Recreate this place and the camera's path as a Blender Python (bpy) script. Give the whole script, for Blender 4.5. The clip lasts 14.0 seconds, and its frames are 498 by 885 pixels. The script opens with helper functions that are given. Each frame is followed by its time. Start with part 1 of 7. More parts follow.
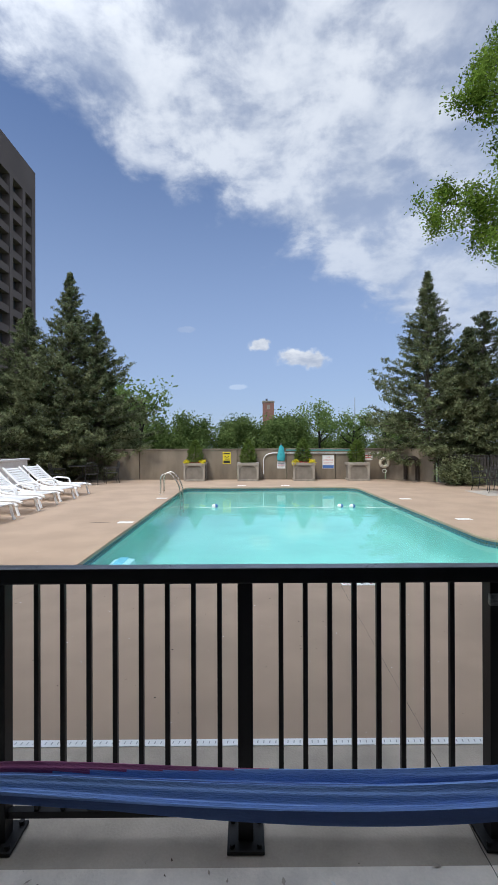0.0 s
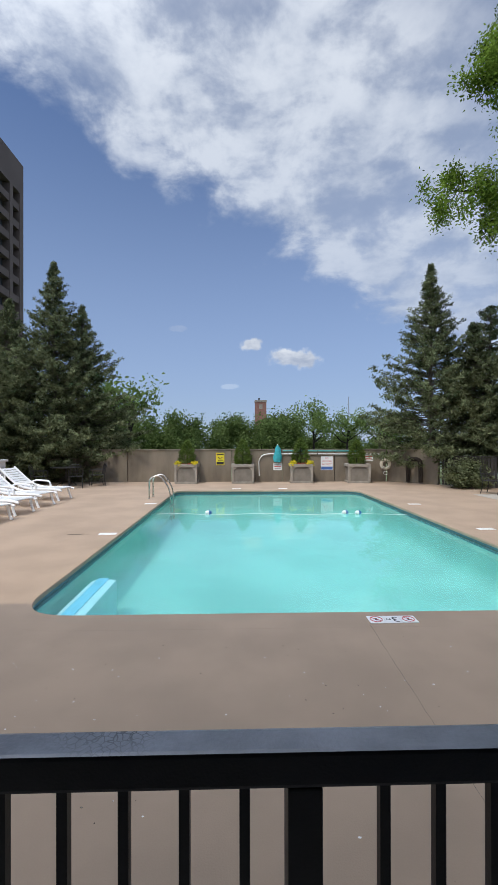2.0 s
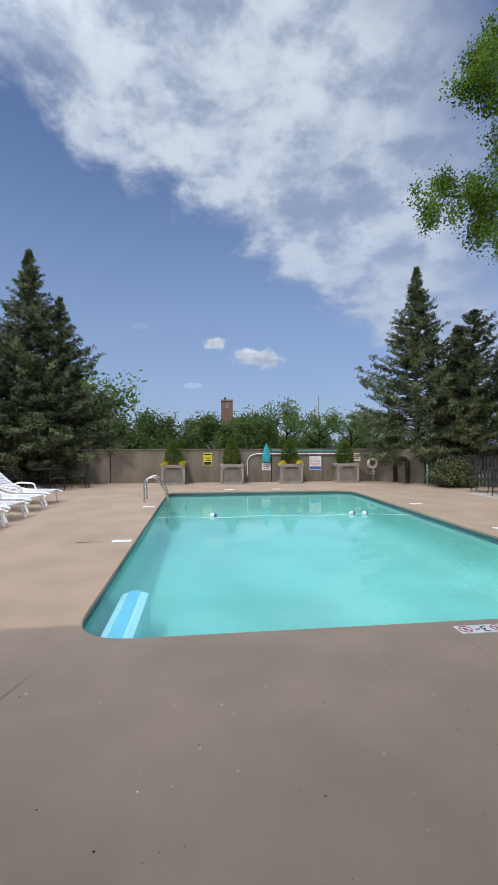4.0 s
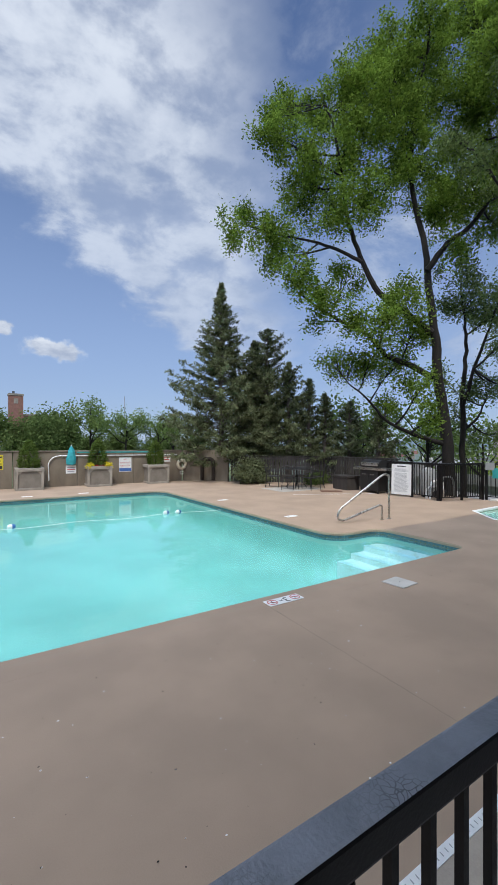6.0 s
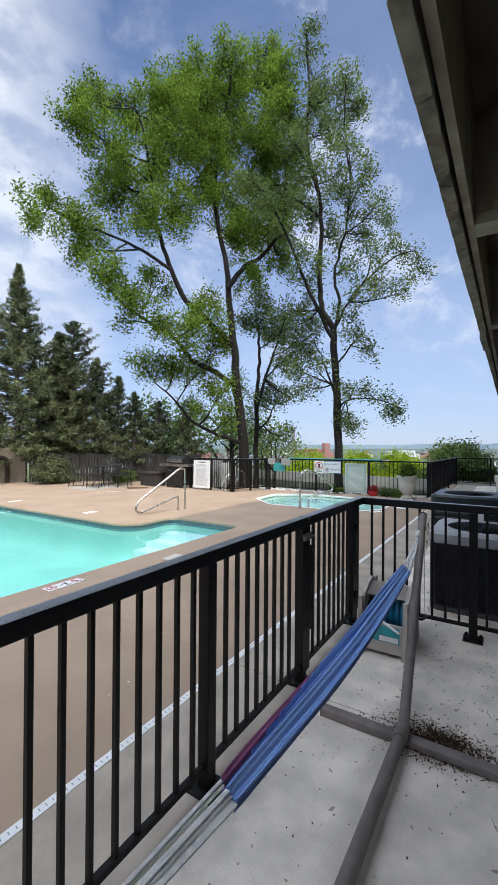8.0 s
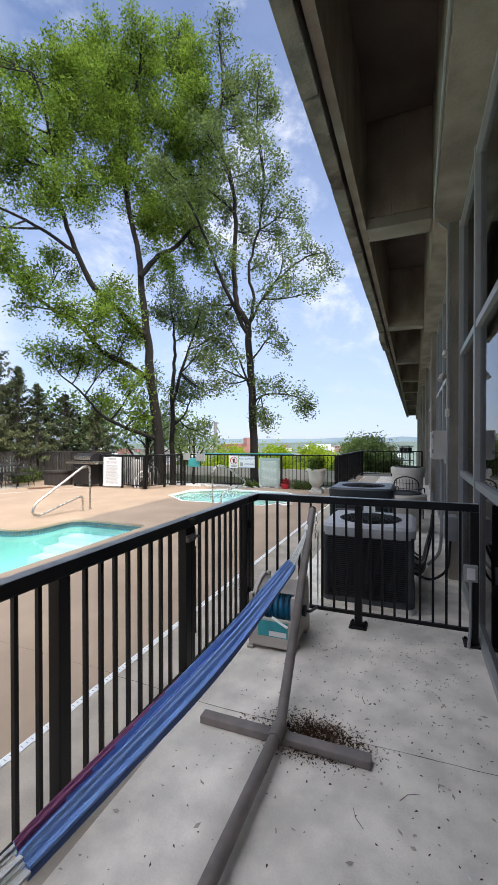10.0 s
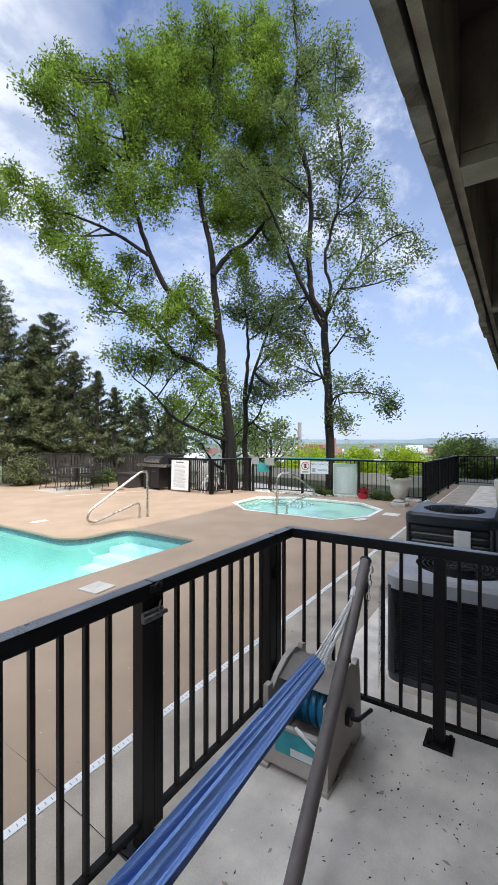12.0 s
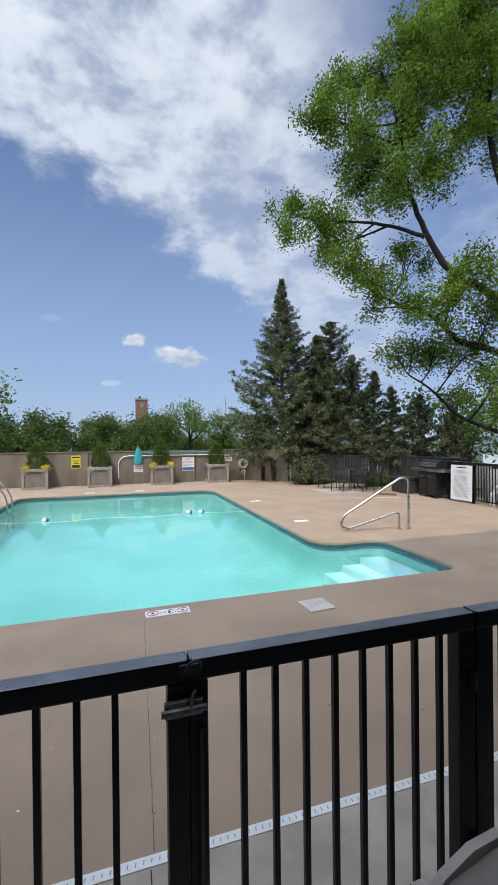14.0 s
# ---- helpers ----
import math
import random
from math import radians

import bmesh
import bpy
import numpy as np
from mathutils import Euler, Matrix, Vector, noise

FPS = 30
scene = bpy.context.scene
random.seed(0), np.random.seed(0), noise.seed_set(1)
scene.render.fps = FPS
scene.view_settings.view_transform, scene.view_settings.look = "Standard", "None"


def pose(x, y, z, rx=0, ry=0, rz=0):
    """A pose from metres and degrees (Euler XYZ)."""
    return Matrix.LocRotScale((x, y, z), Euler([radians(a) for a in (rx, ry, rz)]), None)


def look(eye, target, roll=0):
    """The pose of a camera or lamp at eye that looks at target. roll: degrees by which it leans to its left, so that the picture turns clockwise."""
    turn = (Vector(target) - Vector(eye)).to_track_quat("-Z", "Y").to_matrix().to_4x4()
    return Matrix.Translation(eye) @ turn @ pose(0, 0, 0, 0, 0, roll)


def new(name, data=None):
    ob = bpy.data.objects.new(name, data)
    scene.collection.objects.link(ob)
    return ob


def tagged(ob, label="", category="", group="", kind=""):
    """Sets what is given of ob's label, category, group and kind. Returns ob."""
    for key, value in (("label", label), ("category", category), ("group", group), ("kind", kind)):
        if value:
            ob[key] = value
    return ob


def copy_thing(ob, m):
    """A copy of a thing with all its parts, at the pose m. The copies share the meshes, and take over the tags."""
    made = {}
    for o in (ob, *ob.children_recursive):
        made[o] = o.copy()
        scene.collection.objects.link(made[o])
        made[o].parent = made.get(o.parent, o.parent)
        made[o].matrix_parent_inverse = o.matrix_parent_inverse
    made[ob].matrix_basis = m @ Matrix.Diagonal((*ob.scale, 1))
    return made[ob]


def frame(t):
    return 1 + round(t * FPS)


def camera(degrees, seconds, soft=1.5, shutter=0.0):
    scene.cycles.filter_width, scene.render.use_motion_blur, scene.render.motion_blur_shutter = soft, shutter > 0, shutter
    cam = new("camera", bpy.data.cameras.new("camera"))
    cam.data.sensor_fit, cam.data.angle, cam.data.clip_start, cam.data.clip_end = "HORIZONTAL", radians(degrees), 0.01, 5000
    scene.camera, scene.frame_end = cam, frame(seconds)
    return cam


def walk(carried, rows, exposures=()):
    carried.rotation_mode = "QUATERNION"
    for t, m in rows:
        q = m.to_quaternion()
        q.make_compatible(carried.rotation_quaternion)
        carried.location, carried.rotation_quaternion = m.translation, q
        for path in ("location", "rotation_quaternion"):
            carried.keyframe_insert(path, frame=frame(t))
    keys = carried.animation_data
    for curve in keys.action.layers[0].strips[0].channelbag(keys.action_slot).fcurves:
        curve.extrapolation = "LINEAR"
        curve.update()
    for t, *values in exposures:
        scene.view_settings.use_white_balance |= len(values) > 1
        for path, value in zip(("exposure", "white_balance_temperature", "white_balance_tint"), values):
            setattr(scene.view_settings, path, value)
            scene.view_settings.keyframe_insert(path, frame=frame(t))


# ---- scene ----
cam = camera(62.2, 14.0)
PATH = [
    (0, (-0.091, -0.497, 1.635), (-0.080, 1.503, 1.641), -0.2),
    (0.5, (-0.066, -0.238, 1.645), (-0.017, 1.761, 1.648), -0.1),
    (1, (0.007, 0.049, 1.648), (0.068, 2.048, 1.651), -0.1),
    (1.5, (-0.06, 0.288, 1.646), (0.001, 2.287, 1.649), -0.1),
    (2, (-0.216, 0.471, 1.665), (-0.165, 2.471, 1.669), -0.1),
    (2.2, (-0.296, 0.524, 1.677), (-0.249, 2.523, 1.677), -0.1),
    (4.3, (-1.383, 0.928, 1.681), (-1.052, 2.9, 1.683), -0.0),
    (4.5, (-1.439, 0.954, 1.684), (-1.022, 2.91, 1.687), 0.1),
    (5, (-1.514, 0.965, 1.709), (-0.864, 2.857, 1.706), 0.1),
    (5.5, (-1.561, 0.907, 1.715), (-0.671, 2.698, 1.718), 0.0),
    (6, (-1.546, 0.765, 1.708), (-0.454, 2.441, 1.712), 0.1),
    (6.5, (-1.578, 0.478, 1.738), (-0.324, 2.036, 1.735), -0.1),
    (7, (-1.587, 0.252, 1.711), (-0.187, 1.68, 1.716), 0.1),
    (7.5, (-1.636, 0.112, 1.647), (-0.086, 1.376, 1.653), 0.1),
    (8, (-1.656, 0.014, 1.627), (0.035, 1.081, 1.635), 0.4),
    (8.5, (-1.652, -0.069, 1.599), (0.151, 0.795, 1.606), 0.3),
    (8.7, (-1.655, -0.098, 1.595), (0.179, 0.698, 1.601), 0.3),
    (10.8, (-1.089, -0.171, 1.687), (0.773, 0.559, 1.669), -0.1),
    (11, (-0.982, -0.168, 1.695), (0.86, 0.61, 1.678), -0.0),
    (11.5, (-0.642, -0.117, 1.713), (1.136, 0.797, 1.696), 0.0),
    (12, (-0.279, -0.108, 1.735), (1.394, 0.987, 1.72), 0.1),
    (12.5, (0.068, -0.124, 1.745), (1.579, 1.186, 1.732), 0.3),
    (13, (0.34, -0.048, 1.751), (1.619, 1.489, 1.732), 0.3),
    (13.5, (0.549, -0.009, 1.775), (1.517, 1.741, 1.761), -0.3),
    (14, (0.783, -0.021, 1.767), (1.375, 1.889, 1.762), -0.6),
]
EXPOSURES = [(0.0, 0.0, 6100, 10), (2.0, -0.14, 6050, 10), (5.0, -0.24, 5900, 10), (6.5, 0.0, 6000, 10), (7.5, 0.20, 6150, 10), (8.5, 0.56, 6350, 11), (11.0, 0.76, 6550, 12), (12.0, 0.62, 6400, 11), (13.0, 0.20, 6150, 10), (14.0, -0.02, 6050, 10)]
walk(cam, [(t, look(eye, target, roll)) for t, eye, target, roll in PATH], EXPOSURES)

# ---- world, sun ----
SUN_TO = Vector((-0.32, -0.50, 0.80)).normalized()
sun_data = bpy.data.lights.new("sun", "SUN")
sun_data.energy, sun_data.angle, sun_data.color = 2.15, radians(0.6), (1.0, 0.90, 0.74)
sun = new("sun", sun_data)
sun.matrix_world = look(SUN_TO * 60, (0, 0, 0))

world = bpy.data.worlds.new("world")
scene.world = world
world.use_nodes = True


def nd(tree, kind, **sets):
    n = tree.nodes.new(kind)
    for k, v in sets.items():
        if k == "op":
            n.operation = v
        elif k == "clamp":
            n.use_clamp = v
        elif isinstance(k, str) and k.startswith("i"):
            n.inputs[int(k[1:])].default_value = v
    return n


def mth(tree, op, a, b=None, c=None, clamp=False):
    n = tree.nodes.new("ShaderNodeMath")
    n.operation, n.use_clamp = op, clamp
    for i, v in enumerate((a, b, c)):
        if v is None:
            continue
        if isinstance(v, (int, float)):
            n.inputs[i].default_value = v
        else:
            tree.links.new(v, n.inputs[i])
    return n.outputs[0]


def smooth(tree, v, lo, hi):
    n = tree.nodes.new("ShaderNodeMapRange")
    n.interpolation_type = "SMOOTHSTEP"
    tree.links.new(v, n.inputs[0])
    n.inputs[1].default_value, n.inputs[2].default_value = lo, hi
    return n.outputs[0]


def build_sky():
    T = world.node_tree
    T.nodes.clear()
    L = T.links.new
    out, bg = nd(T, "ShaderNodeOutputWorld"), nd(T, "ShaderNodeBackground")
    sky = nd(T, "ShaderNodeTexSky")
    sky.sky_type, sky.sun_disc = "NISHITA", False
    sky.sun_elevation = math.asin(SUN_TO.z)
    sky.sun_rotation = math.atan2(SUN_TO.x, SUN_TO.y)
    sky.air_density, sky.dust_density, sky.ozone_density = 1.0, 0.15, 1.6
    co = nd(T, "ShaderNodeTexCoord")
    sep = nd(T, "ShaderNodeSeparateXYZ")
    L(co.outputs["Generated"], sep.inputs[0])
    x, y, z = sep.outputs
    zc = mth(T, "MAXIMUM", z, 0.03)
    u, v = mth(T, "DIVIDE", x, zc), mth(T, "DIVIDE", y, zc)
    cv = nd(T, "ShaderNodeCombineXYZ")
    L(u, cv.inputs[0]), L(v, cv.inputs[1])

    # cloud lumps keep their height towards the horizon
    zs = mth(T, "ADD", zc, 0.38)
    cl = nd(T, "ShaderNodeCombineXYZ")
    L(mth(T, "DIVIDE", x, zs), cl.inputs[0]), L(mth(T, "DIVIDE", y, zs), cl.inputs[1]), L(mth(T, "MULTIPLY", z, 0.9), cl.inputs[2])

    def noise_at(scale, detail, rough, off=0.0, distort=0.0, src=cv):
        n = nd(T, "ShaderNodeTexNoise")
        n.inputs["Scale"].default_value, n.inputs["Detail"].default_value = scale, detail
        n.inputs["Roughness"].default_value, n.inputs["Distortion"].default_value = rough, distort
        m = nd(T, "ShaderNodeMapping")
        m.inputs["Location"].default_value = (off, off * 0.7, off * 0.3)
        L(src.outputs[0], m.inputs[0]), L(m.outputs[0], n.inputs["Vector"])
        return n.outputs[0]

    big, fine, wisp = noise_at(1.7, 3, 0.5, 3.1), noise_at(7.0, 7, 0.58, 1.7, 0.15, cl), noise_at(2.6, 7, 0.64, 9.3, 0.5, cl)
    # a broad bank of cloud drifting overhead, ragged at both edges
    s = mth(T, "MULTIPLY_ADD", v, -0.87, u)
    s = mth(T, "ADD", s, mth(T, "MULTIPLY", mth(T, "SUBTRACT", big, 0.5), 0.55))
    s = mth(T, "ADD", s, mth(T, "MULTIPLY", mth(T, "SUBTRACT", fine, 0.5), 0.95))
    band = mth(T, "MULTIPLY", smooth(T, s, -1.72, -1.36), mth(T, "SUBTRACT", 1.0, smooth(T, s, -0.62, 0.05)))
    body = mth(T, "MULTIPLY", band, mth(T, "ADD", 0.62, mth(T, "MULTIPLY", smooth(T, fine, 0.36, 0.56), 0.38)))
    # thin veils away from the bank
    veil = mth(T, "MULTIPLY", smooth(T, wisp, 0.47, 0.68), smooth(T, s, -0.6, 0.9))
    veil = mth(T, "ADD", mth(T, "MULTIPLY", veil, 0.85), mth(T, "MULTIPLY", smooth(T, s, -0.5, 0.7), 0.09))
    # one small fair-weather cloud and its wisp low over the trees
    az, el = mth(T, "DIVIDE", x, mth(T, "MAXIMUM", y, 0.05)), mth(T, "DIVIDE", z, mth(T, "MAXIMUM", y, 0.05))

    def puff(cx, cz, wx, wz, lumps):
        n = nd(T, "ShaderNodeTexNoise")
        n.inputs["Scale"].default_value, n.inputs["Detail"].default_value = lumps, 5
        L(co.outputs["Generated"], n.inputs["Vector"])
        dx = mth(T, "DIVIDE", mth(T, "SUBTRACT", az, cx), wx)
        dz = mth(T, "DIVIDE", mth(T, "SUBTRACT", el, cz), wz)
        d = mth(T, "SQRT", mth(T, "ADD", mth(T, "MULTIPLY", dx, dx), mth(T, "MULTIPLY", dz, dz)))
        d = mth(T, "ADD", d, mth(T, "MULTIPLY", mth(T, "SUBTRACT", n.outputs[0], 0.5), 1.7))
        front = mth(T, "GREATER_THAN", y, 0.1)
        return mth(T, "MULTIPLY", mth(T, "SUBTRACT", 1.0, smooth(T, d, 0.55, 0.95)), front)

    small = mth(T, "MAXIMUM", puff(0.135, 0.207, 0.085, 0.030, 26.0), puff(0.030, 0.240, 0.028, 0.022, 30.0))
    small = mth(T, "MAXIMUM", small, mth(T, "MULTIPLY", puff(-0.02, 0.137, 0.022, 0.008, 30.0), 0.5))
    small = mth(T, "MAXIMUM", small, mth(T, "MULTIPLY", puff(-0.145, 0.278, 0.026, 0.010, 30.0), 0.35))
    # unseen cloud added overhead and towards the sun, to light the shaded deck
    over = mth(T, "MULTIPLY", smooth(T, z, 0.76, 0.9), mth(T, "ADD", 0.55, mth(T, "MULTIPLY", smooth(T, wisp, 0.35, 0.65), 0.4)))
    cover = mth(T, "MAXIMUM", mth(T, "MAXIMUM", mth(T, "MAXIMUM", body, veil), small), over)
    cover = mth(T, "MULTIPLY", cover, smooth(T, z, 0.0, 0.22))
    cover = mth(T, "MAXIMUM", cover, mth(T, "MULTIPLY", small, 0.95))
    shade = smooth(T, mth(T, "ADD", mth(T, "MULTIPLY", noise_at(4.5, 5, 0.6, 5.9, 0.0, cl), 0.5), mth(T, "MULTIPLY", fine, 0.5)), 0.36, 0.60)
    tint = nd(T, "ShaderNodeMix")
    tint.data_type = "RGBA"
    L(shade, tint.inputs[0])
    tint.inputs[6].default_value, tint.inputs[7].default_value = (4.5, 5.0, 6.0, 1), (8.3, 8.5, 8.8, 1)
    # cloud brightens towards the sun by forward scatter, boosted to fill the shade
    dot = nd(T, "ShaderNodeVectorMath", op="DOT_PRODUCT")
    L(co.outputs["Generated"], dot.inputs[0])
    dot.inputs[1].default_value = SUN_TO
    glow = mth(T, "ADD", 1.0, mth(T, "MULTIPLY", mth(T, "POWER", mth(T, "MAXIMUM", dot.outputs["Value"], 0.0), 3.2), 7.2))
    lit = nd(T, "ShaderNodeVectorMath", op="SCALE")
    L(tint.outputs[2], lit.inputs[0]), L(glow, lit.inputs["Scale"])
    soft = nd(T, "ShaderNodeMix")
    soft.data_type = "RGBA"
    L(cover, soft.inputs[0])
    L(sky.outputs[0], soft.inputs[6]), L(lit.outputs[0], soft.inputs[7])
    blue = nd(T, "ShaderNodeVectorMath", op="MULTIPLY")
    blue.inputs[1].default_value = (0.96, 1.05, 1.25)
    L(sky.outputs[0], blue.inputs[0]), L(blue.outputs[0], soft.inputs[6])
    haze = nd(T, "ShaderNodeMix")
    haze.data_type = "RGBA"
    L(mth(T, "MULTIPLY", mth(T, "MULTIPLY", mth(T, "SUBTRACT", 1.0, smooth(T, z, -0.06, 0.84)), 0.80), mth(T, "SUBTRACT", 1.0, small)), haze.inputs[0])
    haze.inputs[7].default_value = (3.95, 4.85, 6.6, 1)
    L(soft.outputs[2], haze.inputs[6])
    L(haze.outputs[2], bg.inputs[0])
    bg.inputs[1].default_value = 0.099
    L(bg.outputs[0], out.inputs[0])


build_sky()


# ---- materials ----
def mat(name, col, rough=0.6, metal=0.0, vary=0.25, scale=6.0, bump=0.15, fine=60.0, stain=None, spec=0.5, rand=0.0, trans=0.0, stretch=(1, 1, 1)):
    """A surface with broad stains and fine grain, at world size."""
    m = bpy.data.materials.new(name)
    m.use_nodes = True
    T = m.node_tree
    L = T.links.new
    b = T.nodes["Principled BSDF"]
    co, mp = nd(T, "ShaderNodeTexCoord"), nd(T, "ShaderNodeMapping")
    mp.inputs["Scale"].default_value = stretch
    L(co.outputs["Object"], mp.inputs[0])
    n1, n2 = nd(T, "ShaderNodeTexNoise"), nd(T, "ShaderNodeTexNoise")
    n1.inputs["Scale"].default_value, n1.inputs["Detail"].default_value = scale, 5
    n2.inputs["Scale"].default_value, n2.inputs["Detail"].default_value = fine, 3
    L(mp.outputs[0], n1.inputs["Vector"]), L(mp.outputs[0], n2.inputs["Vector"])
    mix = mth(T, "ADD", mth(T, "MULTIPLY", smooth(T, n1.outputs[0], 0.3, 0.7), 0.65), mth(T, "MULTIPLY", n2.outputs[0], 0.35))
    if rand:
        oi = nd(T, "ShaderNodeObjectInfo")
        mix = mth(T, "ADD", mix, mth(T, "MULTIPLY", mth(T, "SUBTRACT", oi.outputs["Random"], 0.5), rand))
    ramp = nd(T, "ShaderNodeMix")
    ramp.data_type = "RGBA"
    L(mix, ramp.inputs[0])
    dark = stain if stain else tuple(c * (1 - vary) for c in col)
    ramp.inputs[6].default_value = (*dark, 1)
    ramp.inputs[7].default_value = (*[min(1, c * (1 + vary * 0.5)) for c in col], 1)
    L(ramp.outputs[2], b.inputs["Base Color"])
    b.inputs["Metallic"].default_value = metal
    b.inputs["Specular IOR Level"].default_value = spec
    L(mth(T, "ADD", rough - 0.08, mth(T, "MULTIPLY", n1.outputs[0], 0.16), clamp=True), b.inputs["Roughness"])
    if bump:
        bp = nd(T, "ShaderNodeBump")
        bp.inputs["Strength"].default_value, bp.inputs["Distance"].default_value = bump, 0.01
        L(mth(T, "ADD", n2.outputs[0], n1.outputs[0]), bp.inputs["Height"])
        L(bp.outputs[0], b.inputs["Normal"])
    return m


def plain(name, col, rough=0.5, metal=0.0):
    return mat(name, col, rough, metal, vary=0.08, scale=12, bump=0.03)


def leaf_mat(name, a, b_col, thin=0.35, lump=0.9, share=0.45):
    m = bpy.data.materials.new(name)
    m.use_nodes = True
    T = m.node_tree
    L = T.links.new
    T.nodes.clear()
    out, mx = nd(T, "ShaderNodeOutputMaterial"), nd(T, "ShaderNodeMixShader")
    d, tr = nd(T, "ShaderNodeBsdfDiffuse"), nd(T, "ShaderNodeBsdfTranslucent")
    g = nd(T, "ShaderNodeNewGeometry")
    n = nd(T, "ShaderNodeTexNoise")
    n.inputs["Scale"].default_value = lump
    co = nd(T, "ShaderNodeTexCoord")
    L(co.outputs["Object"], n.inputs["Vector"])
    c = nd(T, "ShaderNodeMix")
    c.data_type = "RGBA"
    L(mth(T, "ADD", mth(T, "MULTIPLY", g.outputs["Random Per Island"], 1 - share), mth(T, "MULTIPLY", smooth(T, n.outputs[0], 0.35, 0.65), share)), c.inputs[0])
    c.inputs[6].default_value, c.inputs[7].default_value = (*a, 1), (*b_col, 1)
    L(c.outputs[2], d.inputs[0]), L(c.outputs[2], tr.inputs[0])
    mx.inputs[0].default_value = thin
    L(d.outputs[0], mx.inputs[1]), L(tr.outputs[0], mx.inputs[2]), L(mx.outputs[0], out.inputs[0])
    return m


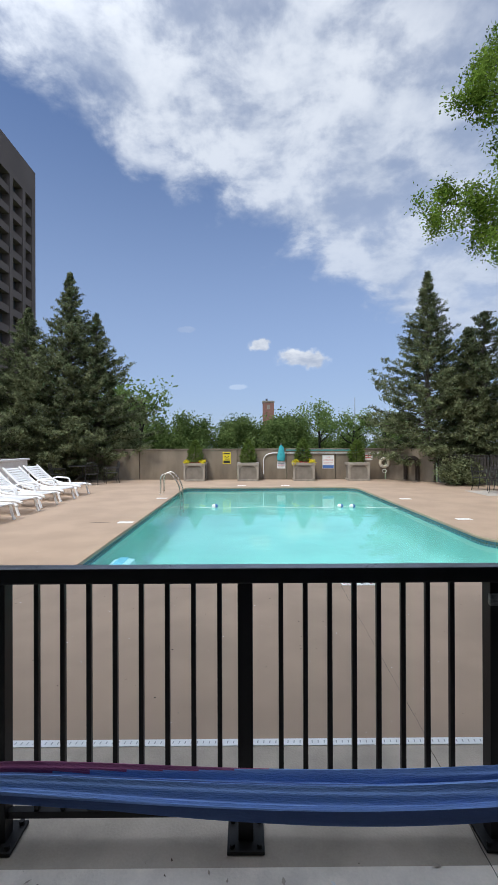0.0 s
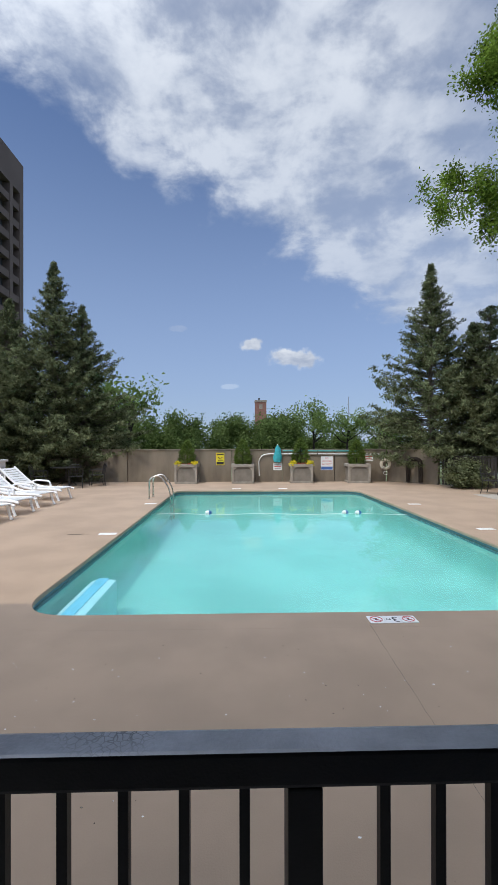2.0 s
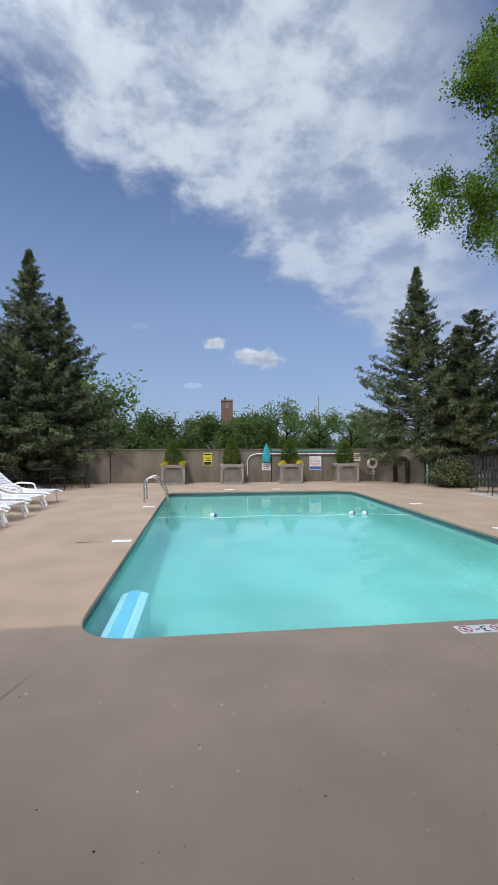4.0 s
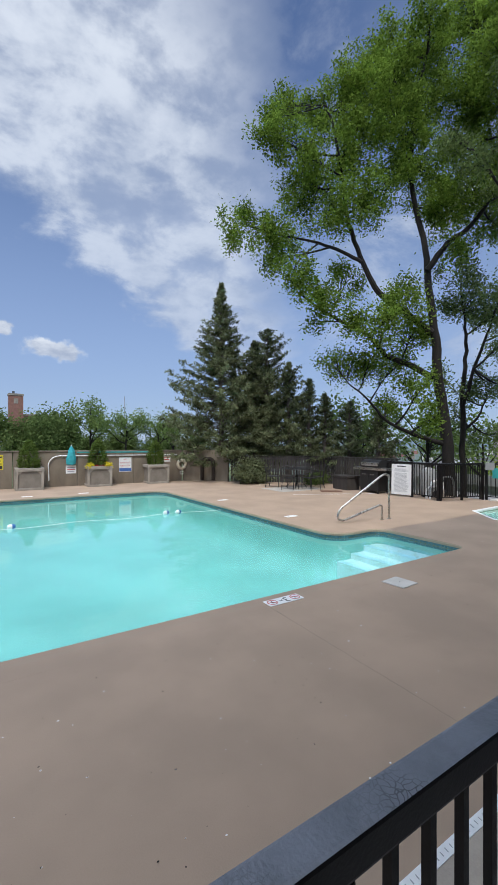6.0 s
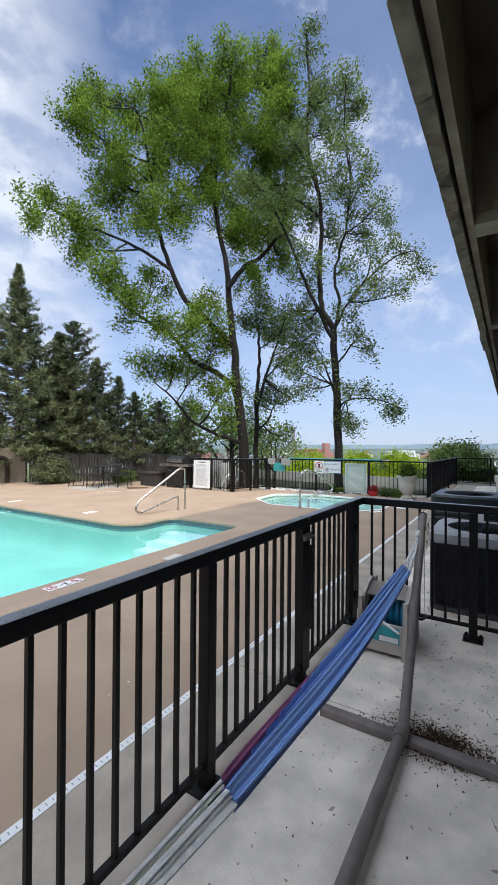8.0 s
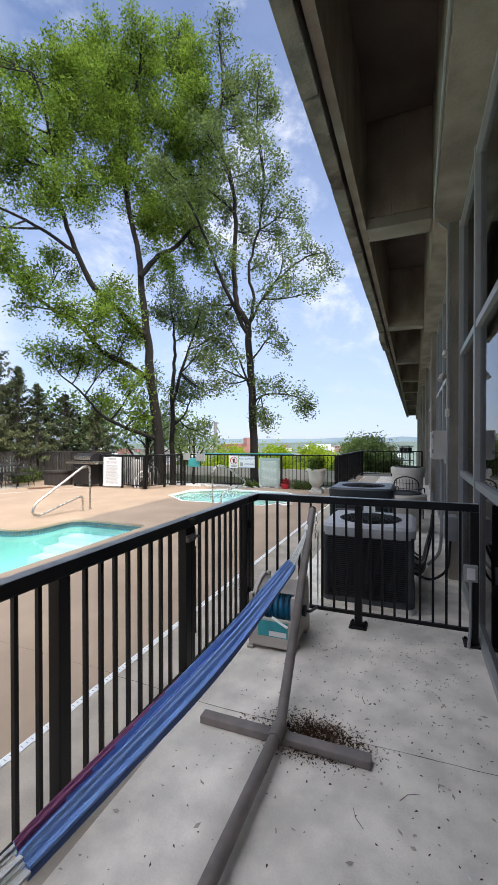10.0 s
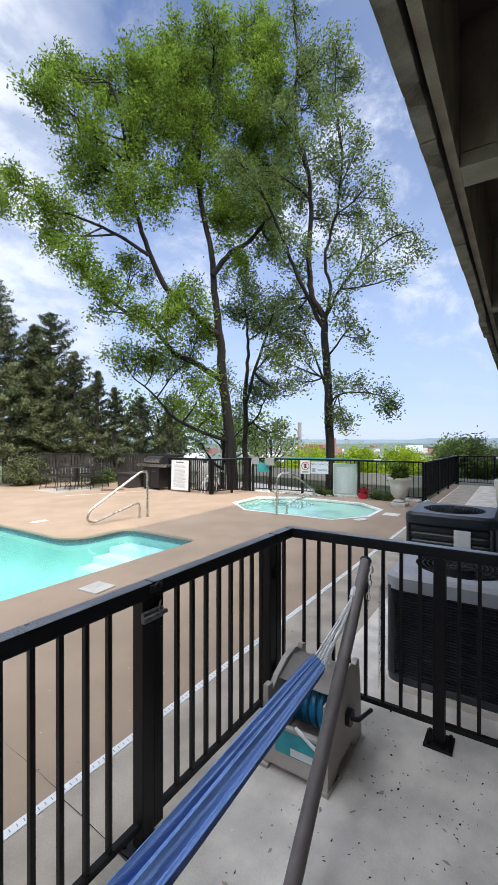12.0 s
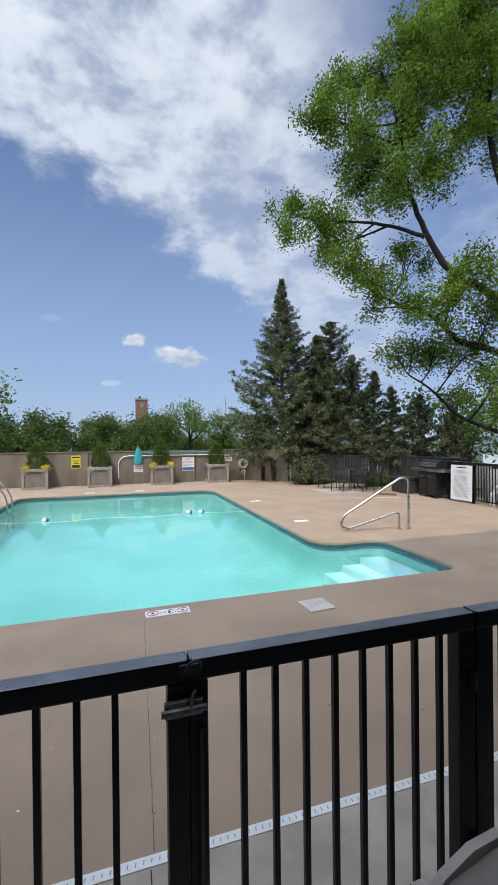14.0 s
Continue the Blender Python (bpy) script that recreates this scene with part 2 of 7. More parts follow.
M = {
    "deck": mat("tan_deck_paint", (0.405, 0.295, 0.207), 0.75, vary=0.19, scale=1.1, fine=140, bump=0.12),
    "slab": mat("bare_concrete_slab", (0.86, 0.785, 0.69), 0.8, vary=0.30, scale=4.2, fine=90, bump=0.25),
    "strip": mat("worn_taupe_concrete", (0.46, 0.395, 0.32), 0.8, vary=0.34, scale=3.0, fine=90, bump=0.2),
    "wallconc": mat("stained_wall_concrete", (0.215, 0.178, 0.13), 0.9, vary=0.50, scale=1.5, fine=45, bump=0.4, stretch=(1, 1, 0.35)),
    "coping": mat("pool_coping", (0.40, 0.33, 0.25), 0.75, vary=0.2, scale=3, fine=80, bump=0.2),
    "concrete": mat("weathered_concrete", (0.29, 0.26, 0.215), 0.85, vary=0.38, scale=1.6, fine=45, bump=0.4, stretch=(1, 1, 0.45)),
    "soffit": mat("board_marked_concrete", (0.33, 0.285, 0.225), 0.9, vary=0.50, scale=2.6, fine=50, bump=0.5, stretch=(1, 1, 0.5)),
    "fasciac": mat("lichen_stained_concrete", (0.27, 0.245, 0.20), 0.9, vary=0.62, scale=3.6, fine=38, bump=0.8),
    "padconc": mat("dusty_pad_concrete", (0.44, 0.40, 0.345), 0.85, vary=0.3, scale=3, fine=70, bump=0.2),
    # darker than the beams: shade inside the bays is put into this colour
    "slabtop": mat("bay_shade_soffit_slab", (0.17, 0.14, 0.115), 0.9, vary=0.4, scale=1.2, fine=40, bump=0.2),
    "blackrail": mat("black_painted_steel", (0.009, 0.008, 0.008), 0.48, vary=0.3, scale=9, fine=120, bump=0.06, spec=0.28),
    "greyrail": mat("worn_charcoal_paint", (0.009, 0.009, 0.010), 0.45, vary=0.45, scale=14, fine=160, bump=0.08, spec=0.3),
    "pooltile": mat("waterline_tile", (0.10, 0.20, 0.24), 0.25, vary=0.4, scale=30, fine=120, bump=0.05),
    # broad mottling imitates rippled light on the basin, painted into the plaster
    "plaster": mat("aqua_plaster_caustic_mottle", (0.31, 0.64, 0.57), 0.7, vary=0.16, scale=0.8, fine=20, bump=0.05),
    "spaplaster": mat("pale_spa_plaster", (0.74, 0.94, 0.88), 0.7, vary=0.08, scale=1.0, fine=20, bump=0.05),
    "stepplaster": mat("pale_step_plaster", (0.74, 0.88, 0.87), 0.7, vary=0.10, scale=2, fine=30, bump=0.05),
    "stepblue": mat("pale_blue_step_mat", (0.62, 0.86, 0.92), 0.7, vary=0.12, scale=6, fine=60, bump=0.1),
    "white": plain("white_plastic", (0.87, 0.87, 0.855), 0.35),
    "offwhite": mat("white_tile", (0.87, 0.865, 0.84), 0.4, vary=0.07, scale=8, fine=60, bump=0.05),
    "steel": mat("brushed_stainless", (0.62, 0.60, 0.56), 0.28, 1.0, vary=0.12, scale=20, fine=200, bump=0.04),
    "ac": mat("charcoal_condenser_paint", (0.055, 0.056, 0.062), 0.5, vary=0.35, scale=8, fine=120, bump=0.1),
    "actop": mat("grey_condenser_top", (0.42, 0.42, 0.43), 0.45, vary=0.2, scale=5, fine=90, bump=0.1),
    "acblack": mat("black_condenser_shell", (0.02, 0.028, 0.032), 0.35, vary=0.3, scale=9, fine=90, bump=0.08),
    "taupe": mat("taupe_plastic", (0.48, 0.435, 0.39), 0.5, vary=0.12, scale=7, fine=150, bump=0.08),
    "stand": mat("brown_grey_tube", (0.23, 0.195, 0.18), 0.5, vary=0.25, scale=10, fine=120, bump=0.08),
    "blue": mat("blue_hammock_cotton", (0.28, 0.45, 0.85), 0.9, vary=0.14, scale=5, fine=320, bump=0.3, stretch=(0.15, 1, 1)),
    # navy serves a real stripe and the shade painted on the cloth's underside
    "navy": mat("navy_stripe_and_underside_shade", (0.10, 0.17, 0.42), 0.9, vary=0.3, scale=5, fine=320, bump=0.3, stretch=(0.15, 1, 1)),
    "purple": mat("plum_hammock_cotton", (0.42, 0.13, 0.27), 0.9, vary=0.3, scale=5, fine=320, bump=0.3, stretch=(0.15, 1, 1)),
    "rope": mat("white_cotton_cord", (0.85, 0.84, 0.81), 0.9, vary=0.2, scale=30, fine=300, bump=0.3),
    "hose": mat("cyan_garden_hose", (0.015, 0.17, 0.32), 0.35, vary=0.2, scale=14, fine=60, bump=0.05),
    "glass": None,
    "darkwood": mat("dark_stained_picket", (0.045, 0.038, 0.033), 0.8, vary=0.4, scale=8, fine=90, bump=0.3, rand=0.6, stretch=(1, 1, 0.2)),
    "bark": mat("dark_furrowed_bark", (0.020, 0.016, 0.013), 0.95, vary=0.5, scale=9, fine=40, bump=0.9, stretch=(1, 1, 0.25)),
    "bark2": mat("grey_brown_bark", (0.13, 0.11, 0.09), 0.95, vary=0.5, scale=9, fine=40, bump=0.8, stretch=(1, 1, 0.25)),
    "leaf": leaf_mat("sunlit_tree_leaf", (0.034, 0.066, 0.010), (0.29, 0.42, 0.065), 0.46, 0.9, 0.35),
    "leaf2": leaf_mat("grey_green_tree_leaf", (0.040, 0.070, 0.024), (0.25, 0.325, 0.115), 0.46, 0.9, 0.35),
    "juniper": leaf_mat("dark_juniper_needle", (0.018, 0.027, 0.011), (0.27, 0.30, 0.155), 0.2, 2.6, 0.55),
    "hedge": leaf_mat("hedge_leaf", (0.06, 0.10, 0.03), (0.19, 0.25, 0.085), 0.4),
    "pale": leaf_mat("pale_spring_leaf", (0.10, 0.16, 0.05), (0.24, 0.32, 0.10), 0.35),
    "lime": leaf_mat("lime_green_leaf", (0.18, 0.29, 0.015), (0.36, 0.45, 0.03), 0.35),
    "boxwood": leaf_mat("clipped_evergreen_leaf", (0.04, 0.07, 0.015), (0.19, 0.26, 0.06), 0.25),
    "yellow": leaf_mat("yellow_petal", (0.55, 0.46, 0.02), (0.75, 0.65, 0.05), 0.2),
    "red": plain("red_plastic", (0.6, 0.03, 0.05), 0.4),
    "crimson": leaf_mat("dark_red_petal", (0.25, 0.02, 0.03), (0.4, 0.04, 0.04), 0.2),
    "debris": leaf_mat("dry_brown_leaf", (0.03, 0.02, 0.014), (0.15, 0.09, 0.055), 0.1),
    "grass": mat("mown_grass", (0.13, 0.165, 0.075), 0.95, vary=0.35, scale=0.25, fine=30, bump=0.4),
    # less yellow than the grass: distance haze mixed into the ground colour
    "far": mat("valley_haze_tint", (0.105, 0.14, 0.11), 1.0, vary=0.5, scale=0.03, fine=0.2, bump=0),
    # pale blue base colour stands in for air haze over the far hills
    "hill": mat("hill_haze_tint", (0.30, 0.38, 0.44), 1.0, vary=0.12, scale=0.004, fine=0.03, bump=0),
    "tower": mat("brown_precast_tower", (0.155, 0.115, 0.10), 0.9, vary=0.2, scale=0.2, fine=3, bump=0.1),
    "brick": mat("red_brick", (0.25, 0.125, 0.095), 0.9, vary=0.25, scale=1.5, fine=9, bump=0.1),
    "brickfar": mat("factory_brick", (0.36, 0.17, 0.14), 0.9, vary=0.2, scale=0.08, fine=0.8, bump=0),
    "smoke": mat("grey_stack_concrete", (0.27, 0.26, 0.26), 0.9, vary=0.15, scale=0.1, fine=1, bump=0),
    "road": mat("road_concrete", (0.33, 0.32, 0.30), 0.9, vary=0.25, scale=0.5, fine=20, bump=0.2),
    "planter": mat("cast_stone_planter", (0.32, 0.285, 0.235), 0.85, vary=0.25, scale=4, fine=60, bump=0.3, rand=0.2),
    "panelin": mat("planter_panel", (0.21, 0.185, 0.15), 0.85, vary=0.25, scale=4, fine=60, bump=0.3),
    "potwhite": mat("cream_fibreglass_pot", (0.62, 0.58, 0.52), 0.6, vary=0.18, scale=4, fine=60, bump=0.1),
    "soil": mat("dark_potting_soil", (0.03, 0.022, 0.016), 1.0, vary=0.5, scale=20, fine=90, bump=0.6),
    "iron": mat("black_wrought_iron", (0.018, 0.017, 0.017), 0.5, vary=0.3, scale=20, fine=100, bump=0.1),
    "sign_w": plain("white_sign_face", (0.78, 0.78, 0.76), 0.4),
    "sign_y": plain("yellow_sign_face", (0.72, 0.60, 0.03), 0.4),
    "sign_blue": plain("blue_sign_ink", (0.06, 0.15, 0.42), 0.4),
    "sign_black": plain("black_sign_ink", (0.02, 0.02, 0.02), 0.5),
    "sign_red": plain("red_sign_ink", (0.55, 0.06, 0.05), 0.5),
    "sign_grey": plain("grey_sign_ink", (0.35, 0.36, 0.36), 0.5),
    "sign_green": plain("faded_green_sign", (0.38, 0.47, 0.40), 0.5),
    "teal": mat("turquoise_canvas", (0.05, 0.38, 0.42), 0.8, vary=0.3, scale=9, fine=150, bump=0.3),
    "tealpipe": mat("teal_painted_pole", (0.04, 0.30, 0.30), 0.4, vary=0.15, scale=8, fine=60, bump=0.03),
    "buoy": plain("ivory_ring_foam", (0.62, 0.56, 0.44), 0.5),
    "mulch": mat("leaf_mulch", (0.05, 0.035, 0.025), 1.0, vary=0.5, scale=18, fine=90, bump=0.9),
    "alum": plain("anodised_window_frame", (0.34, 0.34, 0.33), 0.4),
    "bolt": mat("scratched_zinc_bolt", (0.22, 0.21, 0.20), 0.45, 0.6, vary=0.5, scale=40, fine=200, bump=0.2),
    "conduit": plain("grey_conduit", (0.30, 0.30, 0.29), 0.45),
    "rust": mat("rusty_iron_grate", (0.16, 0.075, 0.04), 0.85, vary=0.4, scale=14, fine=100, bump=0.3),
    "pebble": mat("pale_river_stone", (0.62, 0.59, 0.54), 0.8, vary=0.2, scale=9, fine=60, bump=0.1, rand=0.5),
    # near-black base colour stands in for the dimness of unlit rooms
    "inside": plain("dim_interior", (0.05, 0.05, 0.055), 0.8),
}


def glass_mat(name, col, gloss):
    m = bpy.data.materials.new(name)
    m.use_nodes = True
    T = m.node_tree
    L = T.links.new
    T.nodes.clear()
    out, mx = nd(T, "ShaderNodeOutputMaterial"), nd(T, "ShaderNodeMixShader")
    t, g, f = nd(T, "ShaderNodeBsdfTransparent"), nd(T, "ShaderNodeBsdfGlossy"), nd(T, "ShaderNodeFresnel")
    t.inputs[0].default_value = (*col, 1)
    g.inputs["Roughness"].default_value = gloss
    f.inputs[0].default_value = 1.45
    L(f.outputs[0], mx.inputs[0]), L(t.outputs[0], mx.inputs[1]), L(g.outputs[0], mx.inputs[2]), L(mx.outputs[0], out.inputs[0])
    return m


def water_mat(name, col, scale, strength, haze=(0.46, 0.92, 0.88), cloudy=0.06):
    m = glass_mat(name, col, 0.02)
    T = m.node_tree
    L = T.links.new
    f = next(n for n in T.nodes if n.type == "FRESNEL")
    g = next(n for n in T.nodes if n.type == "BSDF_GLOSSY")
    f.inputs[0].default_value = 1.33
    co, mp = nd(T, "ShaderNodeTexCoord"), nd(T, "ShaderNodeMapping")
    mp.inputs["Scale"].default_value = (0.7, 1.3, 1)
    n, n2 = nd(T, "ShaderNodeTexNoise"), nd(T, "ShaderNodeTexNoise")
    n.inputs["Scale"].default_value, n.inputs["Detail"].default_value = scale, 3
    n2.inputs["Scale"].default_value, n2.inputs["Detail"].default_value = scale * 4, 2
    L(co.outputs["Object"], mp.inputs[0]), L(mp.outputs[0], n.inputs["Vector"]), L(mp.outputs[0], n2.inputs["Vector"])
    bp = nd(T, "ShaderNodeBump")
    bp.inputs["Strength"].default_value, bp.inputs["Distance"].default_value = strength, 0.05
    L(mth(T, "ADD", n.outputs[0], mth(T, "MULTIPLY", n2.outputs[0], 0.25)), bp.inputs["Height"])
    L(bp.outputs[0], g.inputs["Normal"]), L(bp.outputs[0], f.inputs["Normal"])
    # light scattered back by the slightly cloudy water
    df, ms, t = nd(T, "ShaderNodeBsdfDiffuse"), nd(T, "ShaderNodeMixShader"), next(q for q in T.nodes if q.type == "BSDF_TRANSPARENT")
    last = next(q for q in T.nodes if q.type == "MIX_SHADER" and q != ms)
    df.inputs[0].default_value = (*haze, 1)
    n3 = nd(T, "ShaderNodeTexNoise")
    n3.inputs["Scale"].default_value, n3.inputs["Detail"].default_value = 0.55, 3
    L(co.outputs["Object"], n3.inputs["Vector"])
    L(mth(T, "MULTIPLY_ADD", smooth(T, n3.outputs[0], 0.38, 0.62), cloudy * 1.3, cloudy), ms.inputs[0])
    L(t.outputs[0], ms.inputs[1]), L(df.outputs[0], ms.inputs[2]), L(ms.outputs[0], last.inputs[1])
    return m


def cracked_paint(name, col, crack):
    """Glossy dark paint, mottled and crazed with fine cracks; col carries the pale sky sheen."""
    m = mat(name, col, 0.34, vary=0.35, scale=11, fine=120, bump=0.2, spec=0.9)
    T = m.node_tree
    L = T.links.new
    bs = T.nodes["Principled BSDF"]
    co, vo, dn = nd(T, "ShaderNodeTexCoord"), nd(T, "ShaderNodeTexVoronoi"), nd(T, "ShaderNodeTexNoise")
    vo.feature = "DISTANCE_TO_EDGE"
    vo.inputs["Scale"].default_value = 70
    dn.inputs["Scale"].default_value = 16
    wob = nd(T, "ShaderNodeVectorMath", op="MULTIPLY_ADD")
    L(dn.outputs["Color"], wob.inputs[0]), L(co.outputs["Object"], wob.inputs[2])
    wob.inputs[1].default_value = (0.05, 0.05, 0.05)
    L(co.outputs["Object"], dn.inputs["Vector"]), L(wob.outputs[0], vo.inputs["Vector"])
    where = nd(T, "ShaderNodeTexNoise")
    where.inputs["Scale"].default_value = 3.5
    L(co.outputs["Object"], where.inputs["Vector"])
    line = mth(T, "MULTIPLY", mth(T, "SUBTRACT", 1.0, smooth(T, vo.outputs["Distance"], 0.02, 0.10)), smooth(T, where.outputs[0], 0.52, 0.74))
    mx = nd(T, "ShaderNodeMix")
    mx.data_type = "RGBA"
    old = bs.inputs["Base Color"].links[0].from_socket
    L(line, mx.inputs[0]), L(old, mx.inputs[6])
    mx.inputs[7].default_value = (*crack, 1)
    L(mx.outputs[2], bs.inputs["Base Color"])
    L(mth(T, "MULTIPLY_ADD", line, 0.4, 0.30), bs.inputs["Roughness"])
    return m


# pale blue-grey is the sky's sheen painted onto upward faces; the cracks are real
M["railtop"] = cracked_paint("cracked_rail_top_sheen", (0.20, 0.21, 0.24), (0.03, 0.03, 0.033))
M["glass"] = glass_mat("dark_window_glass", (0.55, 0.58, 0.6), 0.02)
M["water"] = water_mat("pool_water", (0.82, 0.97, 0.98), 1.6, 0.055)
M["spawater"] = water_mat("spa_water", (0.90, 0.985, 0.98), 3.0, 0.10, (0.50, 0.90, 0.74), 0.34)


# ---- mesh helpers ----
def finish(name, bm, material, parent=None, label="", smooth_faces=False):
    me = bpy.data.meshes.new(name)
    bmesh.ops.recalc_face_normals(bm, faces=bm.faces)
    bm.to_mesh(me)
    bm.free()
    for m in material if isinstance(material, (list, tuple)) else [material]:
        me.materials.append(m)
    if smooth_faces:
        me.polygons.foreach_set("use_smooth", [True] * len(me.polygons))
        me.set_sharp_from_angle(angle=radians(40))
    ob = new(name, me)
    if parent:
        ob.parent = parent
    if label:
        ob["label"] = label
    return ob


def part(name, bm, material, parent, label="", smooth_faces=False):
    return finish(name, bm, material, parent, label, smooth_faces)


def mesh_np(name, verts, faces, material, parent=None):
    me = bpy.data.meshes.new(name)
    verts, faces = np.asarray(verts, np.float32), np.asarray(faces, np.int32)
    k = faces.shape[1]
    me.vertices.add(len(verts)), me.loops.add(faces.size), me.polygons.add(len(faces))
    me.vertices.foreach_set("co", verts.ravel())
    me.loops.foreach_set("vertex_index", faces.ravel())
    me.polygons.foreach_set("loop_start", np.arange(len(faces), dtype=np.int32) * k)
    me.update(calc_edges=True)
    me.materials.append(material)
    ob = new(name, me)
    if parent:
        ob.parent = parent
    return ob


def thing(name, at, label, category, group="", rz=0.0, kind=""):
    ob = new(name)
    ob.matrix_basis = pose(at[0], at[1], at[2], 0, 0, rz)
    ob.empty_display_size = 0.1
    return tagged(ob, label, category, group, kind)


def box(bm, x0, x1, y0, y1, z0, z1, bev=0.0):
    r = bmesh.ops.create_cube(bm, size=1.0, matrix=Matrix.Translation(((x0 + x1) / 2, (y0 + y1) / 2, (z0 + z1) / 2)) @ Matrix.Diagonal((x1 - x0, y1 - y0, z1 - z0, 1)))
    if bev:
        es = list({e for v in r["verts"] for e in v.link_edges})
        bmesh.ops.bevel(bm, geom=es, offset=bev, segments=2, affect="EDGES", profile=0.6)
    return bm


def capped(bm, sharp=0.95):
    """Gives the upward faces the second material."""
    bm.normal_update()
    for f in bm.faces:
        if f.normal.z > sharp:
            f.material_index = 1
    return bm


def bx(*a, bev=0.0):
    return box(bmesh.new(), *a, bev=bev)


def tube(bm, pts, rad, seg=10, caps=True):
    """A round tube along a polyline; rad is one radius or one for each point."""
    pts = [Vector(p) for p in pts]
    rads = rad if isinstance(rad, (list, tuple)) else [rad] * len(pts)
    rings, side = [], None
    for i, p in enumerate(pts):
        d = (pts[min(i + 1, len(pts) - 1)] - pts[max(i - 1, 0)]).normalized()
        if side is None:
            side = d.orthogonal().normalized()
        side = (side - d * side.dot(d)).normalized()
        up = d.cross(side)
        rings.append([bm.verts.new(p + (side * math.cos(a) + up * math.sin(a)) * rads[i]) for a in [2 * math.pi * k / seg for k in range(seg)]])
    for a, b in zip(rings, rings[1:]):
        for k in range(seg):
            bm.faces.new((a[k], a[(k + 1) % seg], b[(k + 1) % seg], b[k]))
    if caps:
        bm.faces.new(rings[0][::-1]), bm.faces.new(rings[-1])
    return bm


def arc(points, n=6):
    """A polyline rounded at its inner corners by quadratic curves."""
    pts = [Vector(p) for p in points]
    out = [pts[0]]
    for a, b, c in zip(pts, pts[1:], pts[2:]):
        r = min((a - b).length, (c - b).length) * 0.45
        s, e = b + (a - b).normalized() * r, b + (c - b).normalized() * r
        for k in range(n + 1):
            t = k / n
            out.append(s * (1 - t) ** 2 + b * 2 * t * (1 - t) + e * t ** 2)
    return out + [pts[-1]]


def lathe(bm, profile, seg=24):
    rings = [[bm.verts.new((r * math.cos(2 * math.pi * k / seg), r * math.sin(2 * math.pi * k / seg), z)) for k in range(seg)] for r, z in profile]
    for a, b in zip(rings, rings[1:]):
        for k in range(seg):
            bm.faces.new((a[k], a[(k + 1) % seg], b[(k + 1) % seg], b[k]))
    if profile[0][0] > 1e-4:
        bm.faces.new(rings[0][::-1])
    if profile[-1][0] > 1e-4:
        bm.faces.new(rings[-1])
    bmesh.ops.remove_doubles(bm, verts=bm.verts, dist=1e-5)
    return bm


def prism(bm, outline, z0, z1):
    lo, hi = [bm.verts.new((x, y, z0)) for x, y in outline], [bm.verts.new((x, y, z1)) for x, y in outline]
    n = len(outline)
    for k in range(n):
        bm.faces.new((lo[k], lo[(k + 1) % n], hi[(k + 1) % n], hi[k]))
    bm.faces.new(lo[::-1]), bm.faces.new(hi)
    return bm


def text(body, size, material, parent, m, name="lettering"):
    cu = bpy.data.curves.new(name, "FONT")
    cu.body, cu.size, cu.align_x, cu.align_y = body, size, "CENTER", "CENTER"
    cu.extrude = 0.0008
    tmp = bpy.data.objects.new("tmp", cu)
    scene.collection.objects.link(tmp)
    me = bpy.data.meshes.new_from_object(tmp.evaluated_get(bpy.context.evaluated_depsgraph_get()))
    bpy.data.objects.remove(tmp)
    me.materials.clear()
    me.materials.append(material)
    ob = new(name, me)
    ob.parent, ob.matrix_basis = parent, m
    return ob


def rounded(points, radii, n=8):
    """A closed outline with rounded corners."""
    out, m = [], len(points)
    for i in range(m):
        a, b, c = Vector(points[i - 1]), Vector(points[i]), Vector(points[(i + 1) % m])
        r = radii[i]
        s, e = b + (a - b).normalized() * r, b + (c - b).normalized() * r
        for k in range(n + 1):
            t = k / n
            p = s * (1 - t) ** 2 + b * 2 * t * (1 - t) + e * t ** 2
            out.append((p.x, p.y))
    return out


def offset(outline, d):
    """An outline moved outwards by d (counter-clockwise outlines)."""
    out, n = [], len(outline)
    for i in range(n):
        a, b, c = Vector(outline[i - 1]), Vector(outline[i]), Vector(outline[(i + 1) % n])
        n1, n2 = (b - a), (c - b)
        n1, n2 = Vector((n1.y, -n1.x)).normalized(), Vector((n2.y, -n2.x)).normalized()
        k = (n1 + n2)
        k = k.normalized() if k.length > 1e-6 else n1
        out.append((b.x + k.x * d, b.y + k.y * d))
    return out


def ribbon(bm, a, za, b, zb):
    va, vb = [bm.verts.new((x, y, za)) for x, y in a], [bm.verts.new((x, y, zb)) for x, y in b]
    n = len(a)
    for k in range(n):
        bm.faces.new((va[k], va[(k + 1) % n], vb[(k + 1) % n], vb[k]))
    return bm


def sheet_with_holes(name, outer, holes, z, material):
    """A flat sheet with holes, filled between its outlines."""
    bm = bmesh.new()
    edges = []
    for loop in [outer, *holes]:
        vs = [bm.verts.new((x, y, z)) for x, y in loop]
        edges += [bm.edges.new((vs[i], vs[(i + 1) % len(vs)])) for i in range(len(vs))]
    bmesh.ops.triangle_fill(bm, use_beauty=True, use_dissolve=False, edges=edges)
    for f in bm.faces:
        f.normal_update()
        if f.normal.z < 0:
            f.normal_flip()
    me = bpy.data.meshes.new(name)
    bm.to_mesh(me)
    bm.free()
    me.materials.append(material)
    return new(name, me)


# ---- the large structure ----
POOL = rounded([(-2.43, 4.48), (5.25, 4.48), (5.25, 6.38), (4.02, 6.38), (4.02, 15.1), (-2.43, 15.1)], [0.6, 0.3, 0.35, 0.55, 0.7, 0.5])
